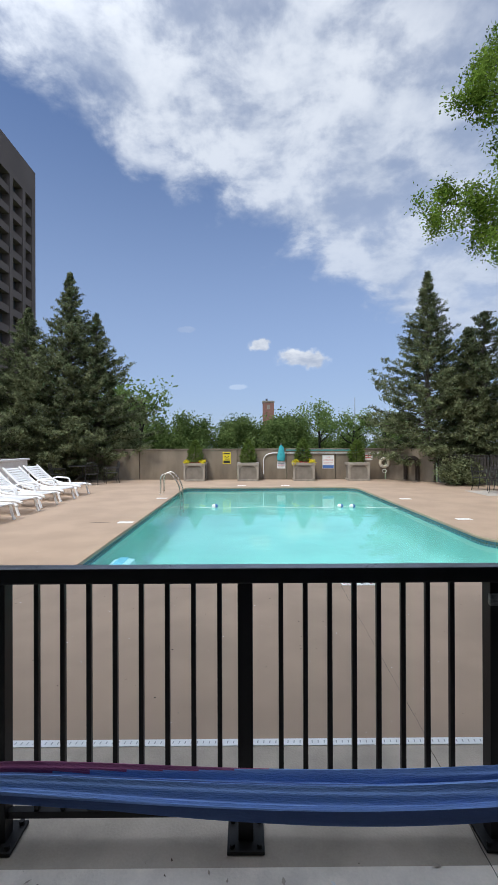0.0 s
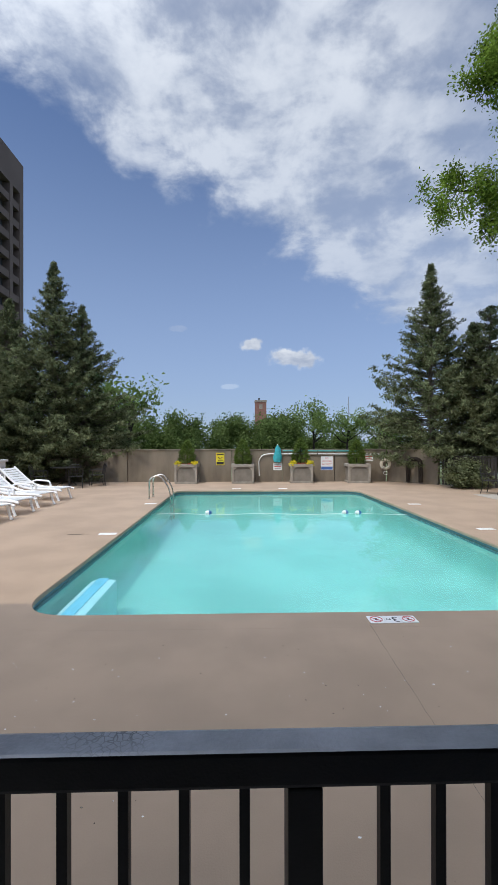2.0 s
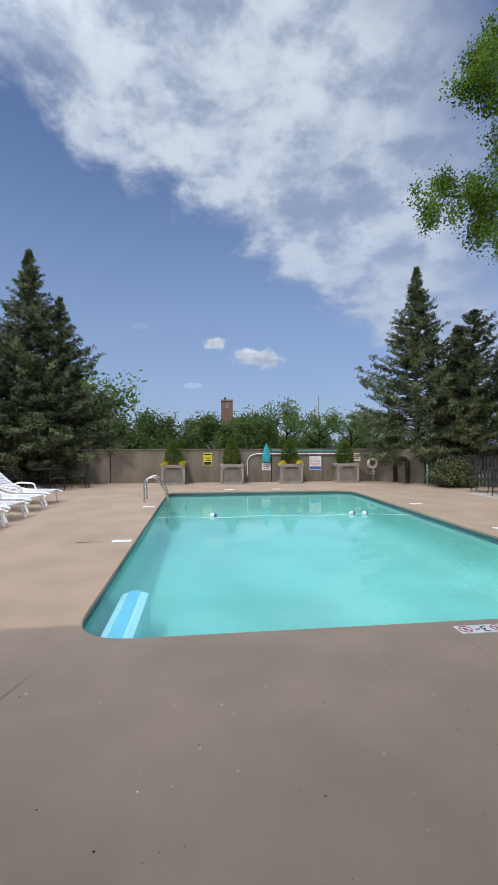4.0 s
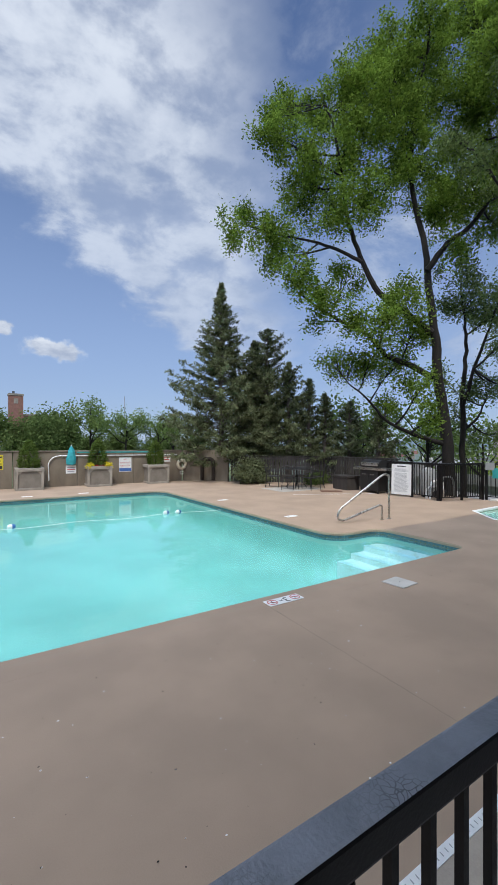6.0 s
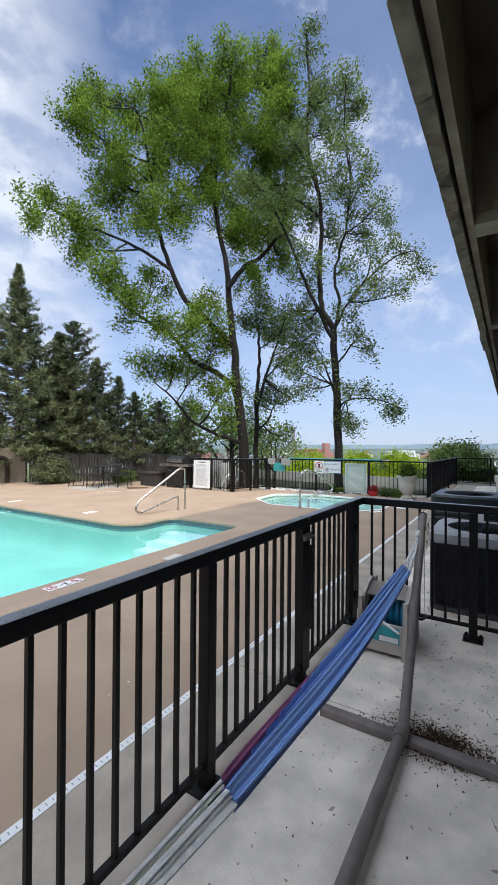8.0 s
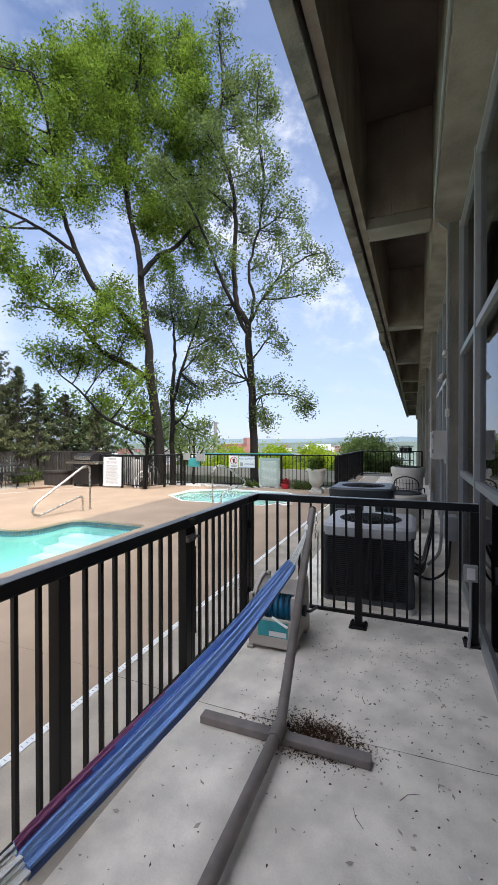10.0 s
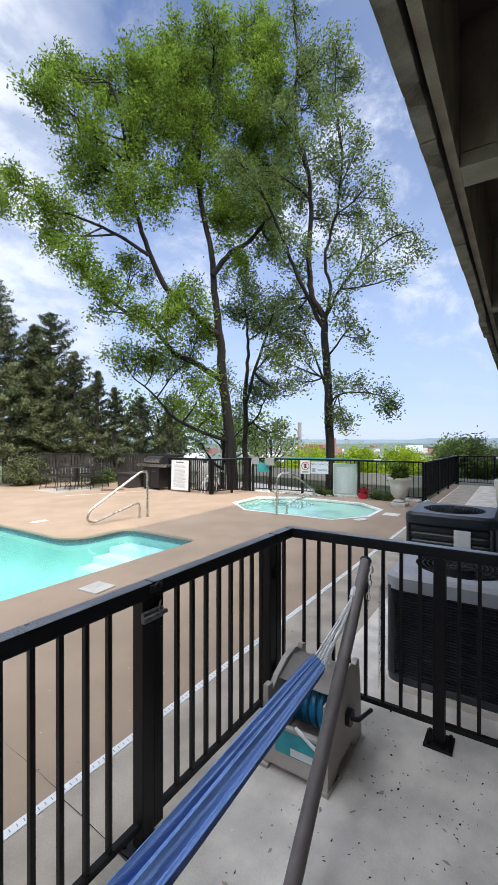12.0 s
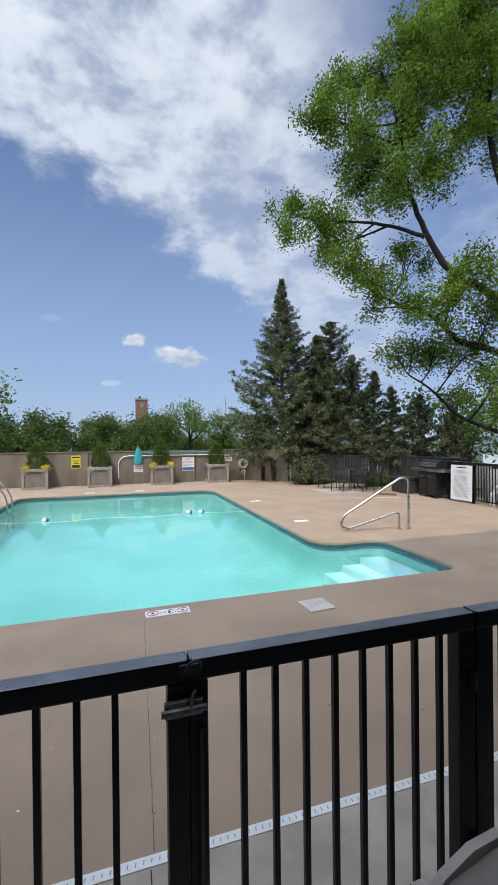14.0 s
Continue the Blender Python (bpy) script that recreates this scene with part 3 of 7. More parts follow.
SPA = [(8.2, 3.3), (9.0, 2.75), (10.1, 2.75), (10.85, 3.5), (10.95, 5.5), (10.3, 6.5), (9.0, 6.45), (8.2, 5.55)]
DECK = [(-14, 1.79), (17.6, 1.79), (17.6, 2.05), (12.0, 2.05), (11.35, 7.4), (11.0, 13.9), (7.7, 17.0), (6.25, 18.4), (-14, 18.9)]
deck = sheet_with_holes("floor_deck", DECK, [offset(POOL, 0.27), offset(SPA, 0.03)], 0.0, M["deck"])
tagged(deck, "tan painted concrete pool deck, worn and speckled", "pool deck", kind="structure")
slab = sheet_with_holes("floor_patio", [(-14, -5), (17.6, -5), (17.6, 1.10), (-14, 1.10)], [], 0.0, M["slab"])
tagged(slab, "bare grey concrete patio slab with leaf litter", "patio", kind="structure")
strip = sheet_with_holes("floor_strip", [(-14, 1.10), (17.6, 1.10), (17.6, 1.74), (-14, 1.74)], [], 0.0, M["strip"])
tagged(strip, "worn taupe concrete strip between the railing and the drain", "floor", kind="structure")
finish("floor_edge", bx(-14, 17.6, 1.74, 1.79, -0.05, -0.012), M["slab"])
tagged(bpy.data.objects["floor_edge"], "concrete channel under the white slot drain", "floor", kind="structure")


def pool_shell(name, outline, floor_z, water_z, cope, label, cope_mat, wall_mat, water):
    shell = tagged(new(name), label, "pool", kind="structure")
    bm = bmesh.new()
    d = (floor_z + 0.14) / 10
    cove = [(outline, -0.14), (outline, floor_z - 4 * d), (offset(outline, d), floor_z - 1.5 * d), (offset(outline, 3 * d), floor_z)]
    for (a, za), (c, zc) in zip(cove, cove[1:]):
        ribbon(bm, a, za, c, zc)
    bm.faces.new([bm.verts.new((x, y, floor_z)) for x, y in cove[-1][0]])
    bmesh.ops.remove_doubles(bm, verts=bm.verts, dist=1e-5)
    finish("basin", bm, wall_mat, shell, "aqua plastered basin with a coved foot", True)
    bm = bmesh.new()
    inner, outer = offset(outline, -0.03), offset(outline, cope)
    ribbon(bm, outer, -0.02, outer, 0.0005)
    ribbon(bm, outer, 0.0005, inner, 0.003)
    ribbon(bm, inner, 0.003, offset(outline, -0.04), -0.02)
    ribbon(bm, offset(outline, -0.04), -0.02, inner, -0.055)
    ribbon(bm, inner, -0.055, outline, -0.06)
    finish("coping", bm, cope_mat, shell, "rounded concrete coping")
    bm = bmesh.new()
    bm.faces.new([bm.verts.new((x, y, water_z)) for x, y in offset(outline, -0.001)])
    w = finish("water", bm, water, shell, "clear still turquoise water")
    if w.data.polygons[0].normal.z < 0:
        w.data.flip_normals()
    return shell


pool = pool_shell("pool", POOL, -0.82, -0.12, 0.30, "large turquoise swimming pool with a stepped alcove", M["deck"], M["plaster"], M["water"])
spa = pool_shell("spa_pool", SPA, -0.42, -0.07, 0.05, "small octagonal spa pool with a white tiled rim", M["offwhite"], M["spaplaster"], M["spawater"])


def waterline_tiles():
    """A band of small tiles under the coping."""
    vs, fs = [], []
    ring = offset(POOL, -0.004)
    for a, b in zip(ring, ring[1:] + ring[:1]):
        a, b = Vector(a), Vector(b)
        n = max(1, round((b - a).length / 0.052))
        for k in range(n):
            p, q = a.lerp(b, (k + 0.05) / n), a.lerp(b, (k + 0.95) / n)
            for z0 in (-0.107, -0.163):
                i = len(vs)
                vs += [(p.x, p.y, z0), (q.x, q.y, z0), (q.x, q.y, z0 + 0.048), (p.x, p.y, z0 + 0.048)]
                fs.append((i, i + 1, i + 2, i + 3))
    ob = mesh_np("waterline_tiles", vs, fs, M["pooltile"], pool)
    ob["kind"] = "stuff"
    ob["label"] = "small dark blue-green waterline tiles"


waterline_tiles()


def pool_steps():
    bench = bmesh.new()
    box(bench, -2.30, -1.93, 4.56, 6.42, -0.80, -0.25, 0.09)
    part("bench_step", bench, M["stepblue"], pool, "submerged pale blue step block")
    strip = bx(-2.20, -2.05, 4.60, 6.39, -0.249, -0.242)
    part("step_mat", strip, mat("sky_blue_mat", (0.25, 0.62, 0.85), 0.8, vary=0.2, scale=12, fine=50, bump=0.2), pool, "sky blue mat on the step")
    for i in range(3):
        bm = bx(4.05 + 0.36 * i, 5.24, 4.52, 6.34, -0.81, -0.50 + 0.10 * i, bev=0.02)
        part("entry_step", bm, M["stepplaster"], pool, "submerged white entry step")
        e = bx(4.05 + 0.36 * i, 4.17 + 0.36 * i, 4.53, 6.33, -0.499 + 0.10 * i, -0.493 + 0.10 * i)
        part("step_edge", e, M["stepblue"], pool, "pale blue step edge")
    for i in range(2):
        part("spa_bench", bx(8.45, 10.6, 3.1 + i * 2.65, 3.5 + i * 2.65, -0.41, -0.25, bev=0.03), M["spaplaster"], spa, "submerged spa bench")


pool_steps()


def rough_sheet():
    """The ground around, falling away to the valley on the east."""
    def axis(n):
        return [math.copysign(4200 * (math.sinh(5.6 * abs(t)) / math.sinh(5.6)), t) for t in [2 * k / n - 1 for k in range(n + 1)]]
    xs, ys = axis(110), axis(110)
    vs = []
    for y in ys:
        for x in xs:
            inside = -15 < x < 17.6 and -12 < y < 18.6
            east, north = max(0.0, x - 16), max(0.0, y - 20)
            west = max(0.0, -x - 16)
            h = -0.35 - 20 * (1 - math.exp(-east / 95)) - 18 * (1 - math.exp(-max(0, north - 45) / 300)) + 0.0 * west
            h += 0.5 * noise.noise((x * 0.04, y * 0.04, 0)) * min(1, (east + north + west) / 30)
            if east + north + west > 700:
                h += 12 * noise.noise((x * 0.0012, y * 0.0012, 3))
            vs.append((x, y, -3.0 if inside else h))
    n = len(xs)
    fs = [(j * n + i, j * n + i + 1, (j + 1) * n + i + 1, (j + 1) * n + i) for j in range(n - 1) for i in range(n - 1)]
    ob = mesh_np("ground", vs, fs, M["grass"])
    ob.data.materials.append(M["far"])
    # beyond 110 m the ground takes the colour with haze painted in
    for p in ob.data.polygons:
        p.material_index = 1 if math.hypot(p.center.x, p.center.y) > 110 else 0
    return tagged(ob, "rough green ground falling away to a wide valley", "ground", kind="structure")


rough_sheet()


def hills():
    bm = bmesh.new()
    lo, hi = [], []
    for k in range(121):
        a = radians(-60 + 210 * k / 120)
        h = 14 + 30 * noise.noise((math.cos(a) * 6, math.sin(a) * 6, 1.3)) + 12 * noise.noise((math.cos(a) * 25, math.sin(a) * 25, 4))
        lo.append(bm.verts.new((4000 * math.cos(a), 4000 * math.sin(a), -60)))
        hi.append(bm.verts.new((4000 * math.cos(a), 4000 * math.sin(a), max(2, h) * 1.1)))
    for k in range(120):
        bm.faces.new((lo[k], lo[k + 1], hi[k + 1], hi[k]))
    return tagged(finish("backdrop_hills", bm, M["hill"]), "low blue hills along the horizon, haze put into their colour", "hills", kind="structure")


hills()


# ---- the building behind the patio ----
def building():
    H = 6.6
    wall = tagged(new("wall_south"), "weathered board-marked concrete building with a deep overhang", "building wall", kind="structure")
    bm = bmesh.new()
    box(bm, -14, 56, -6.0, 0.34, 6.0, H)
    box(bm, 1.5, 56, -6.0, 0.34, H, 9.25)
    part("upper_storeys", bm, M["concrete"], wall, "plain concrete upper storeys")
    # added wall that closes the rooms, coloured dark for their lack of light
    part("back_wall", bx(-14, 56, -6.3, -6.0, -8.0, 6.6), M["inside"], wall, "unseen inner wall, dimness of the rooms put into its colour")
    part("side_wall", bx(-14.3, -14, -6.3, 18.9, 0, 3.0), M["concrete"], wall, "concrete side wall")
    part("lintel", bx(-14, 56, -1.15, -0.46, 4.15, 6.0), M["soffit"], wall, "stained concrete lintel")
    for k in range(-3, 10):
        x = 3.9 + 5.3 * k
        part("column", bx(x, x + 0.5, -1.15, -0.62, 0 if x < 17 else -8.0, 4.15, bev=0.015), M["soffit"], wall, "board-marked concrete column")
    for k in range(-3, 10):
        x = 4.4 + 5.3 * k
        beam = bmesh.new()
        box(beam, x, x + 0.34, -0.46, 0.36, 4.62, 6.0)
        part("beam", beam, M["soffit"], wall, "board-marked cross beam")
        part("beam_edge", bx(x - 0.02, x + 0.36, -0.455, 0.36, 4.47, 4.62, bev=0.012), M["concrete"], wall, "paler beam edge")
        if -1 <= k <= 2:
            for j in range(5):
                part("board", bx(x - 0.012, x - 0.001, -0.44 + j * 0.16, -0.44 + j * 0.16 + 0.152, 4.63, 5.90), M["soffit"], wall)
    return wall


building_wall = building()
tagged(finish("ceiling_soffit", bx(-14, 56, -0.46, 0.36, 5.93, 5.99), M["slabtop"]), "soffit slab between the beams, shade of the bays put into its colour", "soffit", kind="structure")


def fascia():
    """The cracked, spalled outer edge of the overhang."""
    f = tagged(new("fascia"), "cracked and spalled concrete fascia of the overhang", "fascia", kind="structure")
    rng = random.Random(5)
    x = -14.0
    bm = bmesh.new()
    box(bm, -14, 56, 0.365, 0.45, 4.50, 6.6)
    part("inner_band", bm, M["soffit"], f)
    while x < 56:
        w = rng.uniform(0.45, 1.3) if -2 < x < 16 else 3.0
        drop = rng.uniform(-0.006, 0.008) + (-0.16 if 9.2 < x < 11.4 else 0)
        out = rng.uniform(0.0, 0.007)
        piece = bx(x, min(56, x + w - rng.uniform(0.010, 0.028)), 0.475, 0.62 + out, 4.42 + drop, 6.6)
        bmesh.ops.bevel(piece, geom=list(piece.edges), offset=0.006, segments=1, affect="EDGES")
        bmesh.ops.subdivide_edges(piece, edges=[e for e in piece.edges if abs(e.verts[0].co.x - e.verts[1].co.x) > 0.2], cuts=6, use_grid_fill=True)
        for v in piece.verts:
            if v.co.z < 4.6:
                # the inner arris is broken away in places
                chip = max(0.0, noise.noise((v.co.x * 3.1, 0.3, 7.7))) + 0.4 * max(0.0, noise.noise((v.co.x * 11, 2.3, 1.7)))
                inner = v.co.y < 0.55
                v.co.z += (0.16 if inner else 0.03) * chip
                v.co.y += 0.05 * chip if inner else 0.0
        part("fascia_piece", piece, M["fasciac"], f)
        x += w


fascia()


def glazing():
    spans = [(-13.0 + 5.3 * 0, -12.0)]
    for k in range(-3, 9):
        x0, x1 = 4.4 + 5.3 * k, 3.9 + 5.3 * (k + 1)
        if x0 < 0 < x1:
            x0 = 1.3
        spans.append((x0, x1))
    for i, (x0, x1) in enumerate(spans[1:]):
        w = tagged(new("window_%d" % (i + 1)), "tall dark window wall in a pale metal frame", "window", kind="structure")
        n = max(1, round((x1 - x0) / 1.25))
        for k in range(n + 1):
            x = x0 + (x1 - x0) * k / n
            part("mullion", bx(x - 0.03, x + 0.03, -0.82, -0.72, 0, 4.15, bev=0.006), M["alum"], w)
        for z in (0.03, 1.25, 2.62, 4.10):
            part("transom", bx(x0 + 0.03, x1 - 0.03, -0.81, -0.73, z - 0.03, z + 0.03), M["alum"], w)
        for k in range(n):
            a, b = x0 + (x1 - x0) * k / n + 0.03, x0 + (x1 - x0) * (k + 1) / n - 0.03
            for z0, z1 in ((0.06, 1.22), (1.28, 2.59), (2.65, 4.07)):
                part("pane", bx(a, b, -0.774, -0.766, z0, z1), M["glass"], w)


glazing()


# the building runs slightly askew to the railing
ASKEW = Matrix.Translation((3.0, -0.445, 0)) @ Matrix.Rotation(radians(-0.25), 4, "Z") @ Matrix.Translation((-3.0, 0.5, 0))
for ob in [o for o in scene.objects if o.parent is None and (o.name in ("wall_south", "fascia", "ceiling_soffit") or o.name.startswith("window_"))]:
    ob.matrix_basis = ASKEW @ ob.matrix_basis


# ---- far wall ----
def far_wall():
    w = tagged(new("wall_north"), "stained concrete garden wall in cast panels", "wall", kind="structure")
    p0, p1 = Vector((-14.0, 18.72, 0)), Vector((6.2, 18.25, 0))
    d = (p1 - p0)
    n = 9
    ang = math.degrees(math.atan2(d.y, d.x))
    L = d.length / n
    for k in range(n):
        a = p0 + d * (k / n)
        bm = bx(0.012, L - 0.012, 0, 0.24, -0.4, 1.36, bev=0.012)
        ob = part("panel", bm, M["wallconc"], w)
        ob.matrix_basis = pose(a.x, a.y, 0, 0, 0, ang)
    cap = part("cap", bx(0, d.length, -0.03, 0.27, 1.36, 1.41, bev=0.008), M["wallconc"], w)
    cap.matrix_basis = pose(p0.x, p0.y, 0, 0, 0, ang)
    e = tagged(new("wall_east"), "short shaded concrete wall at the pool corner", "wall", kind="structure")
    q0, q1 = Vector((6.2, 18.25, 0)), Vector((7.75, 16.75, 0))
    dd = q1 - q0
    ob = part("panel", bx(0.02, dd.length, 0, 0.24, -0.4, 1.40, bev=0.012), M["wallconc"], e)
    ob.matrix_basis = pose(q0.x, q0.y, 0, 0, 0, math.degrees(math.atan2(dd.y, dd.x)))
    finish("wall_arch", tube(bmesh.new(), arc([(0, 0, 0.0), (0, 0, 0.95), (0.52, 0, 0.95), (0.52, 0, 0.0)], 8), 0.09, 8), M["soil"], None)
    ar = bpy.data.objects["wall_arch"]
    ar.name = "hose_arch"
    ar.matrix_basis = pose(6.82, 17.45, 0.06, 0, 0, -44)
    tagged(ar, "dark coiled arch of pool hose leaning on the wall", "hose")


far_wall()


# ---- railings ----
def railing(name, p0, p1, posts, count, label, group="", top=1.128, rail=0.065, post=0.062, bal=0.019, plates=True, m_rail=None, m_bar=None, foot=0.10, inset=None, ends=(0.0, 0.0), lone=False, skip_first=False):
    """posts: distances along the run; count: balusters between two posts."""
    m_rail, m_bar = m_rail or M["greyrail"], m_bar or M["blackrail"]
    p0, p1 = Vector(p0), Vector(p1)
    d = p1 - p0
    L = d.length
    f = thing(name, (p0.x, p0.y, p0.z), label, "railing", group, math.degrees(math.atan2(d.y, d.x)))
    r = rail / 2
    # upward faces take the paler colour that holds the sky sheen
    part("top_rail", capped(bx(-ends[0], L + ends[1], -r, r, top - rail, top, bev=0.008)), [m_rail, M["railtop"]], f, "cracked flat top rail, pale sky sheen put into its upper faces")
    pbm = bx(-post / 2, post / 2, -post / 2, post / 2, 0.012, top - rail - 0.001, bev=0.004).copy()
    base_bm = bmesh.new()
    box(base_bm, -0.075, 0.075, -0.075, 0.075, 0.001, 0.016, 0.003)
    for sx in (-1, 1):
        for sy in (-1, 1):
            lathe_at(base_bm, sx * 0.055, sy * 0.055, 0.016, 0.011, 0.016)
    pme = part("post", pbm, m_bar, f)
    first = True
    plate = part("base_plate", base_bm, m_bar, pme, "bolted base plate") if plates else None
    if not plates:
        base_bm.free()
    for i, s in enumerate(posts):
        if (lone and i > 0) or (skip_first and i == 0):
            continue
        if first:
            pme.location.x = s
            first = False
        else:
            o = pme.copy()
            scene.collection.objects.link(o)
            o.location.x = s
            if plate:
                q = plate.copy()
                scene.collection.objects.link(q)
                q.parent = o
    bar = None
    for a, b, n in zip(posts, posts[1:], count):
        part("bottom_rail", bx(a + post / 2, b - post / 2, -0.014, 0.014, foot, foot + 0.028), m_bar, f)
        for k in range(n):
            x = a + (b - a) * (k + 1) / (n + 1)
            if inset:
                x = a + inset + (0.1015 if b == posts[-1] else 0.108) * k
            if bar is None:
                bar = part("baluster", bx(-bal / 2, bal / 2, -bal / 2, bal / 2, foot + 0.029, top - rail - 0.001), m_bar, f)
                bar.location.x = x
            else:
                o = bar.copy()
                scene.collection.objects.link(o)
                o.location.x = x
    return f


def lathe_at(bm, x, y, z, r, h, seg=8):
    lo = [bm.verts.new((x + r * math.cos(2 * math.pi * k / seg), y + r * math.sin(2 * math.pi * k / seg), z)) for k in range(seg)]
    hi = [bm.verts.new((v.co.x, v.co.y, z + h)) for v in lo]
    for k in range(seg):
        bm.faces.new((lo[k], lo[(k + 1) % seg], hi[(k + 1) % seg], hi[k]))
    bm.faces.new(hi)


RAIL_Y = 1.22
RL = "black steel patio railing with a cracked top rail, sky sheen in its colour"
railing("patio_railing", (-5.18, RAIL_Y, 0), (0.965, RAIL_Y, 0), [0.03, 1.04, 2.05, 3.06, 4.07, 5.08, 6.115], [8, 8, 8, 8, 8, 8], RL, "patio railings", inset=0.148)
railing("patio_railing", (2.03, RAIL_Y, 0), (2.247, RAIL_Y, 0), [0.03, 0.217], [2], RL + ", short end piece", "patio railings", lone=True)
railing("patio_railing", (2.28, RAIL_Y, 0), (2.28, -0.66, 0), [0.0, 0.955, 1.85], [8, 8], "black steel patio railing beside the air conditioners", "patio railings", ends=(0.033, 0.0), skip_first=True)


def gate():
    g = thing("patio_gate", (0.968, RAIL_Y, 0), "black steel patio gate, shut, with a barrel latch", "gate")
    part("stile", bx(0.0, 0.055, -0.03, 0.03, 0.07, 1.062, bev=0.004), M["blackrail"], g)
    part("stile", bx(0.985, 1.055, -0.03, 0.03, 0.07, 1.062, bev=0.004), M["blackrail"], g)
    part("top_rail", capped(bx(0.0, 1.055, -0.0325, 0.0325, 1.063, 1.128, bev=0.008)), [M["greyrail"], M["railtop"]], g, "cracked flat top rail, pale sky sheen put into its upper faces")
    part("bottom_rail", bx(0.055, 0.985, -0.014, 0.014, 0.10, 0.128), M["blackrail"], g)
    for k in range(8):
        x = 0.172 + 0.107 * k
        part("baluster", bx(x - 0.0095, x + 0.0095, -0.0095, 0.0095, 0.129, 1.062), M["blackrail"], g)
    latch = bmesh.new()
    box(latch, -0.075, 0.035, -0.052, -0.032, 0.975, 1.02, 0.004)
    tube(latch, [(-0.085, -0.058, 0.998), (0.045, -0.058, 0.998)], 0.010, 8)
    tube(latch, arc([(0.0, -0.058, 1.002), (0.0, -0.064, 1.035), (0.015, -0.055, 1.05)], 4), 0.005, 6)
    lt = part("latch", latch, M["bolt"], g, "scratched black barrel bolt")
    part("catch_plate", bx(-0.03, 0.03, -0.045, -0.033, 1.085, 1.12, bev=0.003), M["iron"], lt)
    hook = bmesh.new()
    tube(hook, arc([(-0.015, -0.046, 1.105), (0.0, -0.055, 1.135), (0.03, -0.05, 1.13), (0.03, -0.046, 1.10)], 3), 0.004, 6)
    part("hook", hook, M["iron"], lt, "bent wire hook")
    tube_rod = bmesh.new()
    tube(tube_rod, [(0.03, -0.045, 0.93), (0.03, -0.045, 0.35)], 0.006, 6)
    part("cane_bolt", tube_rod, M["iron"], g, "drop bolt rod")
    for z in (0.25, 0.85):
        part("hinge", tube(bmesh.new(), [(1.035, -0.04, z), (1.035, -0.04, z + 0.07)], 0.014, 8), M["blackrail"], g)


gate()
# spa fence, walkway fence and dark picket fence
SF = "black steel fence round the spa"
railing("pool_fence", (11.32, 7.35, 0), (12.05, 2.1, 0), [0.03, 1.75, 3.5, 5.27], [13, 13, 13], SF, "pool fences", rail=0.045, plates=False, m_rail=M["blackrail"], post=0.07)
railing("pool_fence", (12.08, 2.07, 0), (17.5, 1.92, 0), [0.0, 1.8, 3.6, 5.4], [16, 16, 16], "black steel fence along the walkway", "pool fences", rail=0.045, plates=False, m_rail=M["blackrail"], post=0.06)
railing("pool_fence", (17.54, 1.9, 0), (17.54, -0.6, 0), [0.03, 1.25, 2.47], [10, 10], "black steel fence across the end of the walkway", "pool fences", rail=0.045, plates=False, m_rail=M["blackrail"], post=0.06)


def picket_fence():
    pts = [Vector((7.85, 16.65, 0)), Vector((10.85, 13.7, 0)), Vector((11.05, 10.2, 0))]
    for a, b in zip(pts, pts[1:]):
        d = b - a
        f = thing("picket_fence", a, "dark stained wooden picket fence behind the patio table", "fence", "picket fences", math.degrees(math.atan2(d.y, d.x)))
        for z in (0.25, 1.0):
            part("stringer", bx(0, d.length, 0.02, 0.06, z, z + 0.09), M["darkwood"], f)
        part("cap_rail", bx(0, d.length, -0.03, 0.08, 1.13, 1.17, bev=0.006), M["darkwood"], f)
        n = int(d.length / 0.115)
        first = part("picket", bx(0, 0.088, -0.012, 0.012, 0.02, 1.125), M["darkwood"], f)
        for k in range(1, n):
            o = first.copy()
            scene.collection.objects.link(o)
            o.location.x = k * 0.115
            o.rotation_euler.y = radians(random.uniform(-0.6, 0.6))


picket_fence()


# ---- trees ----
def leaves(name, centers, per, spread, size, material, parent, seed, aspect=0.55, droop=0.0, flat=0.5):
    """Small folded-free leaf blades scattered round the given points, in one mesh."""
    rng = np.random.RandomState(seed)
    c = np.repeat(np.asarray(centers, float), per, axis=0)
    n = len(c)
    sp = np.asarray(spread)
    if sp.ndim > 1:
        sp = np.repeat(sp, per, axis=0)
    p = c + rng.normal(0, 1, (n, 3)) * sp
    a = rng.normal(0, 1, (n, 3))
    a[:, 2] = a[:, 2] * flat - droop
    a /= np.linalg.norm(a, axis=1)[:, None]
    b = np.cross(a, rng.normal(0, 1, (n, 3)))
    b /= np.maximum(np.linalg.norm(b, axis=1)[:, None], 1e-6)
    s = size * rng.uniform(0.6, 1.3, (n, 1))
    if sp.ndim > 1:
        s = s * np.clip(sp[:, :1] / 0.062, 0.4, 1.0)
    v = np.stack([p - a * s * 0.5, p + b * s * aspect * 0.5 - a * s * 0.05, p + a * s * 0.5, p - b * s * aspect * 0.5 - a * s * 0.05], 1).reshape(-1, 3)
    f = np.arange(n * 4).reshape(-1, 4)
    return mesh_np(name, v, f, material, parent)


